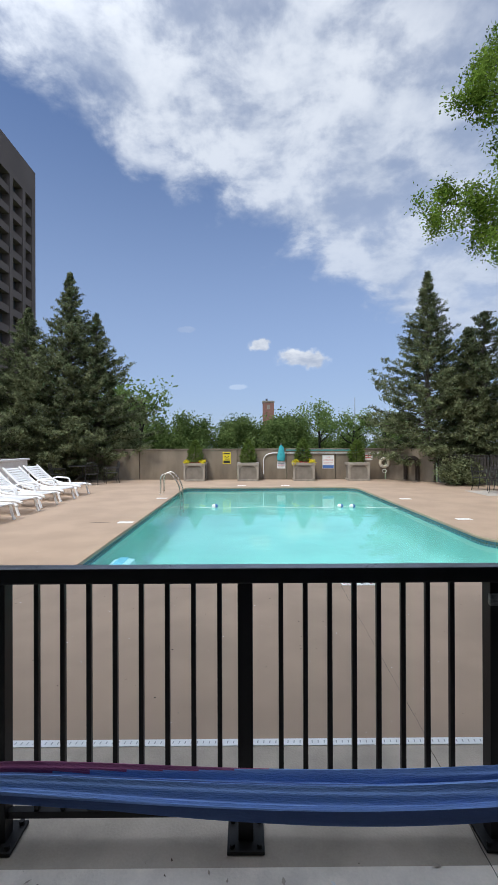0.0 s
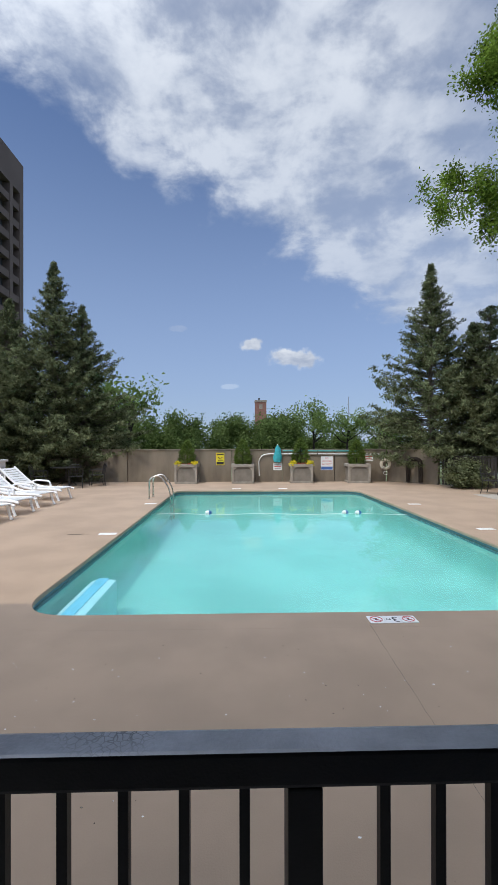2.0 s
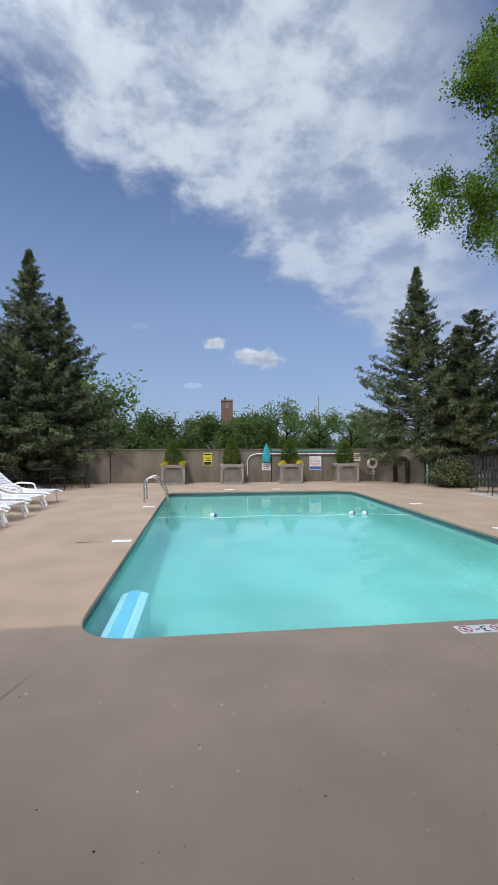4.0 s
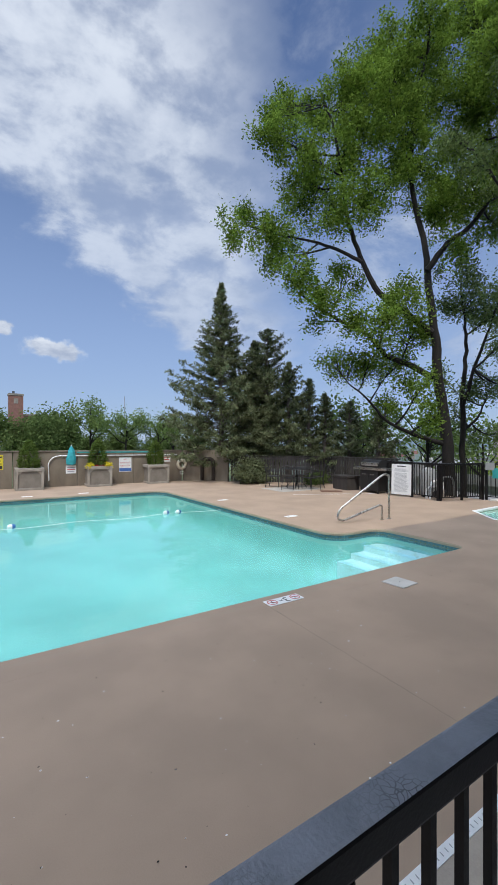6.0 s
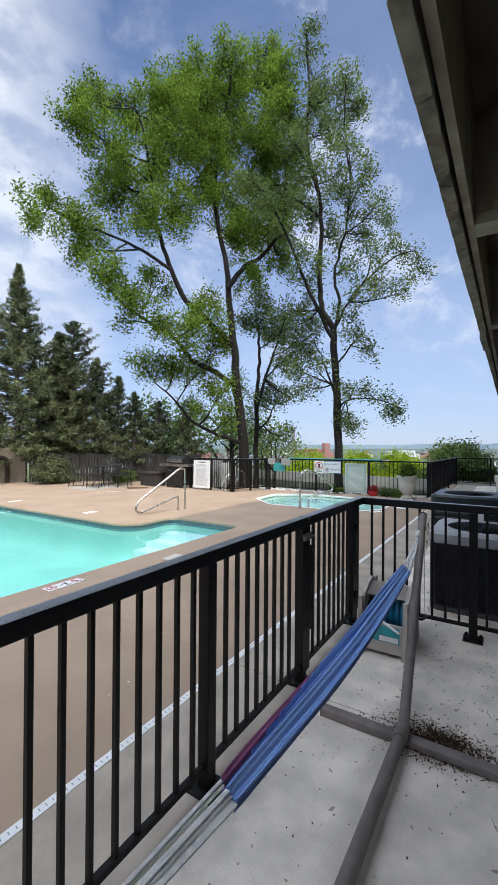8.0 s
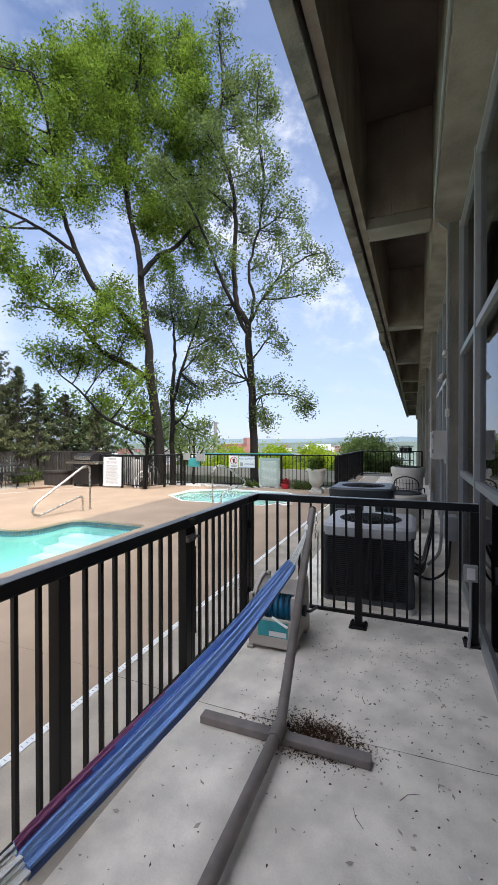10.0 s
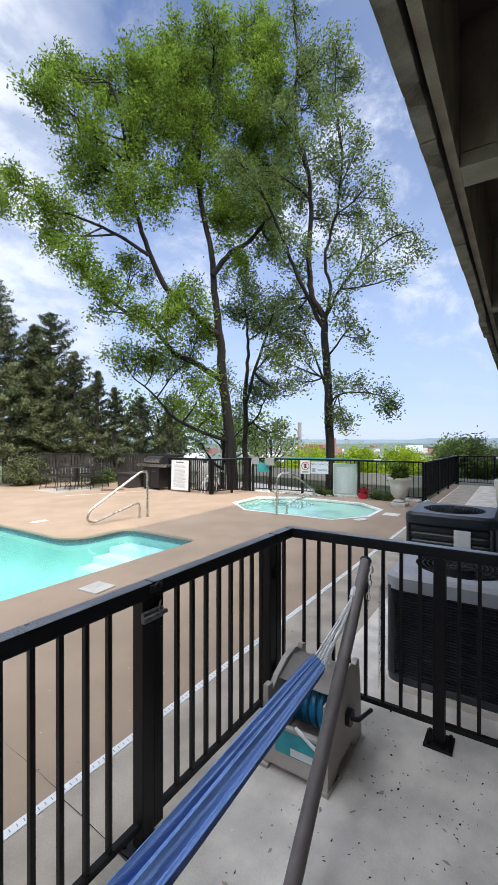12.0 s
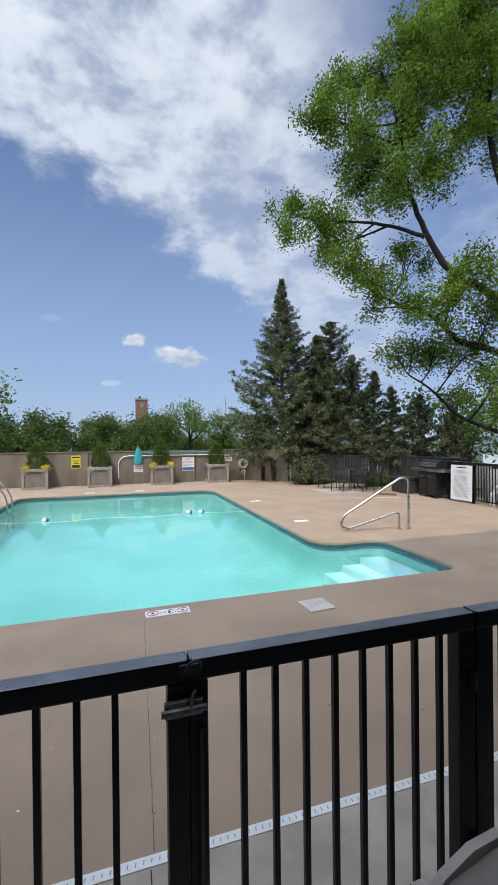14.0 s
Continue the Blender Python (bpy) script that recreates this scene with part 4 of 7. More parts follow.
def limb_tree(name, base, limbs, label, seed, leaf="leaf", leaf_size=0.125, per=50, dens=23, bark="bark", spread=0.17, z0=-0.6, group=""):
    """A tree grown limb by limb: each limb is a tapered path, with side boughs out to its masses of leaf."""
    rng = random.Random(seed)
    t = thing(name, (base[0], base[1], z0), label, "tree", group)
    o = Vector((base[0], base[1], z0))
    bm = bmesh.new()
    ends = []
    for i, (r0, path, masses) in enumerate(limbs):
        pts = [Vector(p) - o for p in path]
        if i == 0:
            pts = [Vector((0, 0, 0))] + pts
        fine = []
        for k in range(len(pts) - 1):
            a, b, c, d = pts[max(0, k - 1)], pts[k], pts[k + 1], pts[min(len(pts) - 1, k + 2)]
            for j in range(5):
                q = j / 5
                fine.append(0.5 * (2 * b + (c - a) * q + (2 * a - 5 * b + 4 * c - d) * q * q + (3 * b - a - 3 * c + d) * q ** 3) + Vector((rng.gauss(0, 0.02), rng.gauss(0, 0.02), 0)))
        fine.append(pts[-1])
        n = len(fine)
        rad = [r0 * (1 - 0.86 * (k / n) ** 0.9) * (1.25 if i == 0 and k < 2 else 1.0) + 0.008 for k in range(n)]
        tube(bm, fine, rad, 12 if i == 0 else 8)
        wood = list(zip(fine, rad))[n // 4:]
        for cx, cy, cz, r in masses:
            c = Vector((cx, cy, cz)) - o
            ok = [w for w in wood if w[0].z < c.z + 0.2] or wood
            s, rs = min(ok, key=lambda w: (c - w[0]).length + 0.5 * max(0, w[0].z - c.z + 0.6))
            ln = (c - s).length
            mid = s.lerp(c, 0.5) + Vector((rng.uniform(-0.1, 0.1) * ln, rng.uniform(-0.1, 0.1) * ln, rng.uniform(-0.16, 0.0) * ln))
            bough = [s * (1 - q) ** 2 + mid * 2 * q * (1 - q) + c * q * q for q in [j / 6 for j in range(7)]]
            rb = min(rs * 0.7, 0.02 + 0.016 * ln)
            tube(bm, bough, [rb * (1 - 0.75 * j / 6) + 0.004 for j in range(7)], 6)
            # sprays of leaf, fuller on the upper and outer side, hanging at their tips
            for j in range(max(4, int(dens * (r / 1.1) ** 2.1))):
                while True:
                    q = Vector((rng.uniform(-1, 1), rng.uniform(-1, 1), rng.uniform(-1, 1)))
                    if 0.1 < q.length < 1:
                        break
                q = q * (0.6 + 0.4 * q.length) * r * rng.uniform(0.75, 1.22)
                e = c + q
                st = bough[rng.randint(2, 6)]
                m2 = st.lerp(e, 0.55) + Vector((rng.uniform(-0.15, 0.15), rng.uniform(-0.15, 0.15), rng.uniform(0.0, 0.2)))
                tube(bm, [st, st.lerp(m2, 0.6), m2.lerp(e, 0.35), e], [0.014, 0.010, 0.007, 0.003], 4, caps=False)
                ends += [e, e.lerp(m2, 0.4), e + Vector((rng.uniform(-0.25, 0.25), rng.uniform(-0.25, 0.25), rng.uniform(-0.3, 0.15)))]
    part("trunk", bm, M[bark], t, "dark forking trunk and limbs", True)
    leaves("crown", ends, per, (spread, spread, spread * 1.2), leaf_size, M[leaf], t, seed, aspect=0.46, droop=0.5)
    return t


def broad_tree(name, base, top_of_trunk, clumps, label, seed, trunk_r=0.22, leaf="leaf", leaf_size=0.148, per=47, dens=15, bark="bark", spread=0.185, z0=-0.6, group=""):
    """A tapered trunk with a limb to every clump, side twigs in the clump, and leaves on the twigs."""
    rng = random.Random(seed)
    t = thing(name, (base[0], base[1], z0), label, "tree", group)
    o = Vector((base[0], base[1], z0))
    top = Vector(top_of_trunk) - o
    bm = bmesh.new()
    path, n = [], 14
    for k in range(n + 1):
        f = k / n
        w = Vector((math.sin(f * 5 + seed) * 0.10, math.cos(f * 4 + seed) * 0.10, 0)) * f * (1 - f) * 4
        path.append(Vector((top.x * f ** 1.25, top.y * f ** 1.25, top.z * f)) + w)
    rads = [trunk_r * (1.35 - 0.3 * min(1, k / 2.0) - 0.75 * k / n) for k in range(n + 1)]
    tube(bm, path, rads, 12)
    twig_ends = []
    frame_pts = [(p, r) for p, r in zip(path, rads)][3:]
    near = lambda k: (Vector(k[:3]) - o - top * min(1.0, (k[2] - z0) / top.z)).length
    for cx, cy, cz, r in sorted(clumps, key=near):
        c = Vector((cx, cy, cz)) - o
        # each limb grows from the nearest wood that lies well below its clump
        ok = [(p, q) for p, q in frame_pts if p.z < c.z - 0.45 * (c - p).xy.length - 0.5] or frame_pts[:3]
        s, rs = min(ok, key=lambda k: (c - k[0]).length - 9.0 * k[1])
        ln = (c - s).length
        mid = s.lerp(c, 0.5) + Vector((rng.uniform(-0.12, 0.12) * ln, rng.uniform(-0.12, 0.12) * ln, rng.uniform(-0.20, -0.06) * ln))
        ph, am = rng.uniform(0, 6.28), 0.035 * ln
        limb = [s * (1 - q) ** 2 + mid * 2 * q * (1 - q) + c * q * q + Vector((math.sin(q * 8 + ph), math.cos(q * 7 + ph), math.sin(q * 9 + ph))) * am * q * (1 - q) * 3 for q in [j / 10 for j in range(11)]]
        r0 = min(rs * 0.8, 0.045 + 0.030 * ln)
        lr = [r0 * (1 - 0.78 * j / 10) + 0.006 for j in range(11)]
        tube(bm, limb, lr, 8)
        frame_pts += list(zip(limb, lr))[2:9]
        for j in range(int(dens * (r / 1.2) ** 2.1)):
            while True:
                q = Vector((rng.uniform(-1, 1), rng.uniform(-1, 1), rng.uniform(-1, 1)))
                if 0.05 < q.length < 1:
                    break
            q = q * (0.55 + 0.45 * q.length) * r * rng.uniform(0.8, 1.22)
            q.z *= 0.92
            e = c + q
            k = rng.randint(5, 10)
            st = limb[k]
            m2 = st.lerp(e, 0.5) + Vector((rng.uniform(-0.2, 0.2), rng.uniform(-0.2, 0.2), rng.uniform(-0.15, 0.2)))
            tw = [st, st.lerp(m2, 0.6), m2.lerp(e, 0.35), e]
            tube(bm, tw, [0.018, 0.013, 0.009, 0.004], 5, caps=False)
            twig_ends += [e, e.lerp(m2, 0.35), e + Vector((rng.uniform(-0.3, 0.3), rng.uniform(-0.3, 0.3), rng.uniform(-0.15, 0.3)))]
    part("trunk", bm, M[bark], t, "dark branching trunk", True)
    leaves("crown", twig_ends, per, (spread, spread, spread * 1.15), leaf_size, M[leaf], t, seed, droop=0.55)
    return t


def conifer(name, base, height, radius, label, seed, lean=(0, 0), z0=-0.4, bare=0.06, dens=1.0, group="", leaf="juniper", leaf_size=0.15, bark="bark2", taper=1.05):
    """An uneven evergreen: a trunk, whorls of upswept boughs, and sprays of needles on them."""
    rng = random.Random(seed)
    t = thing(name, (base[0], base[1], z0), label, "tree", group)
    bm = bmesh.new()
    H = height - z0
    tube(bm, [(lean[0] * k / 8 + 0.04 * math.sin(k * 2 + seed), lean[1] * k / 8, H * k / 8) for k in range(9)], [0.16 * (1 - k / 8.6) for k in range(9)], 10)
    pts, sps = [], []
    n = int(460 * dens * H / 8)
    lobes = [(rng.uniform(0, 6.28), rng.uniform(0.7, 1.25)) for _ in range(9)]
    for i in range(n):
        f = bare + (1 - bare) * (i / n) ** 0.95
        z = H * f
        a = rng.uniform(0, 2 * math.pi)
        lob = lobes[int(a / 6.2832 * 9) % 9][1] * (0.75 + 0.4 * noise.noise((a * 1.3, z * 0.8, seed)))
        prof = min(1.42, 2.05 * (1 - f) ** taper) * (0.6 + 0.4 * min(1, f * 6)) + 0.015
        r = radius * prof * (0.45 + 0.6 * lob) * rng.choice((0.5, 0.8, 0.95, 1.15)) * rng.uniform(0.85, 1.12)
        c = Vector((lean[0] * f, lean[1] * f, z))
        tip = c + Vector((math.cos(a) * r, math.sin(a) * r, r * (rng.uniform(-0.12, 0.2) + 0.45 * f)))
        mid = c.lerp(tip, 0.5) + Vector((0, 0, -0.06 * r))
        tube(bm, [c, mid, tip], [0.022, 0.014, 0.004], 4, caps=False)
        m = max(3, int(r / 0.17))
        for k in range(m):
            q = 0.45 + 0.60 * k / m
            p = c.lerp(mid, q * 2) if q < 0.5 else mid.lerp(tip, q * 2 - 1)
            s = 0.10 * r * (1.15 - q)
            sps.append((0.085 - 0.040 * f, 0.085 - 0.040 * f, 0.050 - 0.015 * f))
            pts.append(p + Vector((rng.gauss(0, s), rng.gauss(0, s), rng.gauss(0, s * 0.6))))
    for k in range(5):
        pts.append(Vector((lean[0], lean[1], H * (0.94 + 0.07 * k / 5))))
        sps.append((0.025, 0.025, 0.06))
    part("trunk", bm, M[bark], t, "straight brown trunk", True)
    leaves("crown", pts, 17, sps, leaf_size, M[leaf], t, seed, aspect=0.26, droop=-0.55, flat=0.8)
    return t


ELM, ASH, FORK = [], [], []
ELM.append((0.27, [(14.05, 10.15, 0.37), (13.98, 10.29, 2.51), (13.87, 10.48, 4.28), (13.79, 10.64, 6.31), (13.68, 10.84, 8.09), (13.65, 10.94, 9.63), (13.33, 11.40, 12.70), (13.52, 11.23, 15.78), (13.88, 10.86, 18.37)],
    [(12.9, 10.2, 18.3, 0.96), (14.5, 11.6, 18.4, 1.48), (14.1, 11.7, 16.1, 1.73), (12.3, 11.5, 16.2, 1.35), (13.3, 11.4, 13.2, 1.66), (12.6, 12.1, 18.2, 0.96), (14.5, 10.7, 11.7, 1.44), (13.0, 13.2, 18.0, 1.28), (11.9, 11.2, 14.4, 1.31), (10.6, 12.5, 16.0, 0.85)]))
ELM.append((0.15, [(13.65, 10.64, 6.15), (12.80, 11.32, 7.04), (12.00, 11.94, 7.88), (11.45, 12.25, 9.01), (10.93, 12.52, 10.59), (10.59, 12.58, 12.37), (10.21, 12.69, 14.32), (9.83, 12.79, 15.07)],
    [(11.0, 14.1, 16.0, 1.21), (10.0, 15.2, 16.8, 1.06), (7.8, 13.6, 13.5, 0.82), (8.5, 12.9, 12.8, 1.19), (10.3, 14.4, 12.7, 1.36), (11.4, 12.5, 15.5, 1.22), (11.1, 12.6, 13.6, 1.45), (9.9, 12.3, 10.7, 1.09), (8.9, 14.9, 15.6, 0.60), (11.3, 12.0, 11.4, 1.19)]))
ELM.append((0.07, [(11.02, 11.96, 8.85), (10.22, 12.54, 9.39), (9.33, 13.24, 9.78), (8.31, 14.09, 10.11), (7.46, 14.74, 10.50)],
    [(7.0, 14.4, 10.6, 0.73), (7.3, 15.5, 10.3, 0.59), (7.7, 14.1, 10.1, 0.83), (8.8, 14.0, 9.9, 0.82), (8.4, 14.5, 9.3, 0.78), (8.0, 12.4, 8.1, 0.66)]))
ELM.append((0.13, [(13.80, 10.46, 4.22), (12.96, 11.12, 4.85), (12.15, 11.74, 5.30), (11.54, 12.11, 6.10), (10.58, 12.92, 6.81), (9.67, 13.66, 7.64), (9.23, 13.83, 8.25)],
    [(9.0, 13.2, 8.1, 0.68), (9.3, 12.3, 7.2, 0.84), (9.8, 13.1, 6.6, 0.51), (10.2, 11.5, 6.6, 0.76), (10.5, 10.6, 5.9, 0.87), (11.9, 10.6, 7.2, 0.93), (13.2, 11.3, 6.1, 0.91), (11.4, 13.1, 8.7, 0.75)]))
ELM.append((0.09, [(13.90, 10.32, 1.70), (12.78, 10.99, 2.12), (11.81, 11.46, 2.66), (11.03, 11.71, 3.49), (10.26, 11.93, 4.01)],
    [(10.4, 12.9, 5.1, 0.62), (11.0, 12.7, 4.8, 0.68), (11.6, 12.2, 4.9, 0.78), (12.6, 11.8, 4.8, 0.90), (12.7, 10.6, 3.9, 0.77), (12.4, 11.9, 3.4, 0.65), (11.3, 9.0, 2.6, 0.55)]))
ELM.append((0.12, [(13.53, 10.80, 8.67), (14.19, 10.30, 9.76), (14.93, 9.72, 10.49), (15.68, 9.12, 12.14), (15.95, 9.11, 14.61), (15.72, 9.72, 17.66), (15.64, 10.13, 20.24)],
    [(16.2, 10.5, 21.3, 1.00), (16.2, 10.6, 19.5, 1.44), (15.9, 9.4, 19.4, 1.00), (14.8, 9.6, 16.0, 1.58), (14.7, 8.5, 16.4, 1.17), (15.6, 10.6, 14.5, 1.57), (16.0, 9.1, 15.2, 1.32), (16.9, 9.4, 13.6, 1.27), (15.1, 9.8, 11.9, 1.30), (16.7, 9.8, 11.1, 1.10), (14.3, 10.2, 9.4, 0.92)]))
ASH.append((0.18, [(14.76, 5.97, 0.51), (14.69, 6.06, 3.52), (14.60, 6.16, 5.53), (14.58, 6.20, 6.42), (14.29, 6.55, 7.20), (14.21, 6.65, 8.43), (14.24, 6.62, 10.22), (14.19, 6.69, 12.00), (13.88, 7.07, 13.78), (13.91, 7.03, 16.01), (13.82, 7.14, 18.47)],
    [(13.7, 7.0, 18.5, 0.35), (14.0, 7.1, 18.0, 0.63), (15.3, 7.3, 17.8, 0.87), (14.5, 6.2, 16.1, 0.89), (13.9, 7.1, 15.4, 0.89), (14.6, 6.7, 14.7, 1.00), (13.1, 6.5, 12.2, 0.97), (14.6, 6.2, 12.7, 0.89), (14.4, 7.1, 11.3, 0.87), (15.4, 6.5, 10.7, 0.89), (13.0, 6.2, 8.5, 0.58), (12.9, 7.3, 11.4, 0.86), (12.3, 7.0, 13.1, 0.87), (15.7, 6.4, 15.9, 0.85)]))
ASH.append((0.07, [(14.59, 6.18, 6.09), (14.65, 5.96, 7.50), (14.41, 6.09, 8.57), (14.59, 5.72, 10.28), (14.63, 5.52, 12.18), (14.39, 5.65, 14.28), (14.29, 5.62, 16.13)],
    [(14.3, 5.6, 16.4, 0.43), (15.4, 5.3, 16.0, 0.49), (15.2, 5.4, 15.6, 0.54), (13.4, 5.2, 12.8, 0.81), (13.5, 4.5, 11.9, 0.51), (14.1, 5.4, 11.2, 0.93), (14.5, 4.5, 10.9, 0.66), (16.5, 4.6, 11.4, 0.37), (15.4, 5.4, 10.5, 0.85), (14.8, 5.7, 9.0, 0.75)]))
ASH.append((0.055, [(14.60, 6.17, 6.31), (14.75, 5.60, 7.45), (15.04, 4.84, 8.44), (15.46, 3.95, 9.19), (15.71, 3.24, 9.38)],
    [(14.0, 4.5, 8.9, 0.61), (15.9, 4.2, 10.0, 0.53), (16.4, 3.6, 9.9, 0.53), (17.3, 3.3, 9.3, 0.41), (14.0, 4.2, 7.9, 0.56), (14.6, 3.6, 7.4, 0.48), (13.4, 4.7, 7.3, 0.55)]))
ASH.append((0.09, [(14.60, 6.16, 5.93), (14.42, 6.64, 6.92), (14.03, 7.38, 8.79), (13.74, 7.98, 10.47), (13.33, 8.74, 12.17), (13.00, 9.40, 13.32)],
    [(13.1, 7.2, 9.1, 0.73), (15.1, 7.6, 8.5, 0.82), (14.5, 8.1, 7.5, 0.86), (14.9, 9.0, 11.0, 0.90), (12.7, 8.4, 11.5, 0.89), (12.2, 8.9, 12.4, 0.80), (15.1, 7.6, 7.1, 0.87)]))
ASH.append((0.05, [(14.63, 6.13, 3.75), (14.56, 6.53, 4.90), (14.46, 6.97, 5.97)],
    [(15.5, 7.8, 5.9, 0.84), (13.0, 6.3, 4.6, 0.58), (14.8, 7.5, 4.1, 0.57), (12.9, 7.1, 4.6, 0.47)]))
ASH.append((0.04, [(14.66, 6.10, 4.86), (14.82, 5.51, 5.69), (14.84, 5.09, 6.17)],
    [(14.3, 5.2, 6.1, 0.59), (15.0, 4.9, 5.5, 0.39), (14.3, 5.5, 6.8, 0.56)]))
ASH.append((0.035, [(14.69, 6.06, 3.08), (14.80, 5.50, 3.49), (15.28, 4.50, 3.46), (15.53, 3.77, 3.12)],
    [(14.5, 5.4, 3.7, 0.47), (15.9, 5.0, 3.8, 0.50), (16.9, 4.6, 3.4, 0.51), (14.9, 3.7, 2.9, 0.29), (15.3, 5.6, 2.4, 0.36), (14.7, 6.0, 2.6, 0.36)]))
FORK.append((0.15, [(15.52, 10.40, 0.28), (15.51, 10.42, 3.37), (15.56, 10.36, 5.26), (15.56, 10.36, 6.87), (15.48, 10.46, 7.81)],
    [(14.6, 10.0, 8.4, 0.92), (16.2, 10.5, 7.9, 1.00), (15.6, 11.0, 7.5, 0.82), (16.0, 9.7, 6.9, 0.91)]))
FORK.append((0.08, [(15.51, 10.42, 3.24), (15.62, 9.87, 5.21), (15.72, 9.33, 6.73), (15.67, 8.97, 7.69)],
    [(17.1, 9.7, 7.6, 1.06), (15.2, 8.1, 6.2, 0.84), (14.5, 8.4, 5.4, 0.77), (17.0, 10.0, 4.3, 0.84), (15.2, 8.3, 3.7, 0.54)]))
FORK.append((0.06, [(15.53, 10.40, 2.29), (16.06, 10.06, 2.84), (16.50, 9.84, 3.96)],
    [(17.1, 11.0, 4.1, 0.81), (17.3, 10.9, 2.2, 0.58), (17.7, 10.1, 2.1, 0.52), (14.3, 10.5, 4.3, 0.62), (15.8, 11.0, 3.1, 0.55)]))
limb_tree("broadleaf_tree", (14.05, 10.15), ELM, "tall spreading broadleaf tree with bright green leaves behind the pump cage", 11, group="tall trees")
limb_tree("broadleaf_tree", (14.76, 5.97), ASH, "tall slender broadleaf tree with airy foliage behind the spa fence", 23, leaf="leaf2", dens=15, per=40, leaf_size=0.12, group="tall trees")
limb_tree("broadleaf_tree", (15.5, 10.4), FORK, "thin forked broadleaf tree behind the pump cage", 31, leaf="leaf2", dens=17, per=44)

FR = "dark green upright juniper with a ragged outline"
conifer("juniper_tree", (7.95, 17.75), 9.2, 1.95, FR + ", tallest of its row", 3, bare=0.13, group="junipers", dens=0.95)
conifer("juniper_tree", (9.6, 16.5), 7.0, 1.3, FR, 4, lean=(0.15, 0), group="junipers", taper=0.6, bare=0.14, dens=0.75)
conifer("juniper_tree", (9.3, 16.9), 6.5, 0.9, FR, 6, group="junipers", taper=0.65, bare=0.14, dens=0.75)
conifer("juniper_tree", (10.3, 15.6), 5.4, 0.95, FR, 7, group="junipers", dens=0.5, bare=0.22, taper=0.75)
conifer("juniper_tree", (10.85, 14.85), 4.6, 0.85, FR + ", small", 8, group="junipers", dens=0.5, bare=0.22, taper=0.75)
conifer("juniper_tree", (11.3, 14.3), 3.9, 0.8, FR + ", small", 9, group="junipers", dens=0.5, bare=0.22, taper=0.75)
conifer("juniper_tree", (11.9, 13.4), 3.5, 0.85, FR + ", small", 10, group="junipers", dens=0.5, bare=0.22, taper=0.75)
conifer("juniper_tree", (12.4, 12.3), 3.0, 0.75, FR + ", small", 12, group="junipers", dens=0.5, bare=0.22, taper=0.75)
conifer("juniper_tree", (-8.4, 19.0), 9.7, 2.2, "tall dark green juniper behind the white sun loungers", 13, group="junipers", dens=1.05)
conifer("juniper_tree", (-7.3, 19.4), 7.9, 2.0, "dark green juniper with a ragged outline beside the concrete wall", 14, group="junipers", dens=0.85)
conifer("juniper_tree", (-10.3, 18.9), 8.0, 2.4, "dark green juniper with a ragged outline beside the white planter", 15, group="junipers", dens=0.9)
conifer("juniper_tree", (-12.8, 17.5), 8.2, 2.6, "dark green juniper with a ragged outline at the wall end", 16, group="junipers", dens=0.8)


def shrub(name, at, size, label, seed, leaf="hedge", n=40, per=60, leaf_size=0.09, spread=0.14, category="shrub", group=""):
    rng = random.Random(seed)
    t = thing(name, at, label, category, group)
    bm = bmesh.new()
    pts = []
    for k in range(n):
        a, f = rng.uniform(0, 6.28), rng.random() ** 0.5
        q = Vector((math.cos(a) * f * size[0], math.sin(a) * f * size[1], size[2] * rng.uniform(0.25, 1.0) * (1 - 0.45 * f * f)))
        tube(bm, [(q.x * 0.1, q.y * 0.1, 0), (q.x * 0.5, q.y * 0.5, q.z * 0.55), q], [0.02, 0.014, 0.005], 5, caps=False)
        pts += [q, q * 0.8]
    part("stems", bm, M["bark"], t)
    leaves("foliage", pts, per, (spread, spread, spread * 0.8), leaf_size, M[leaf], t, seed)
    return t


shrub("evergreen_shrub", (8.15, 15.55, 0), (0.8, 0.7, 1.2), "dark evergreen shrub in the shaded wall corner", 41, "juniper")
shrub("evergreen_shrub", (8.35, 15.75, 0), (0.5, 0.5, 1.0), "dark evergreen shrub in the shaded wall corner", 42, "juniper")
shrub("evergreen_shrub", (10.2, 13.6, 0), (0.45, 0.4, 0.45), "low shrub at the foot of the picket fence", 43, "hedge", n=16)


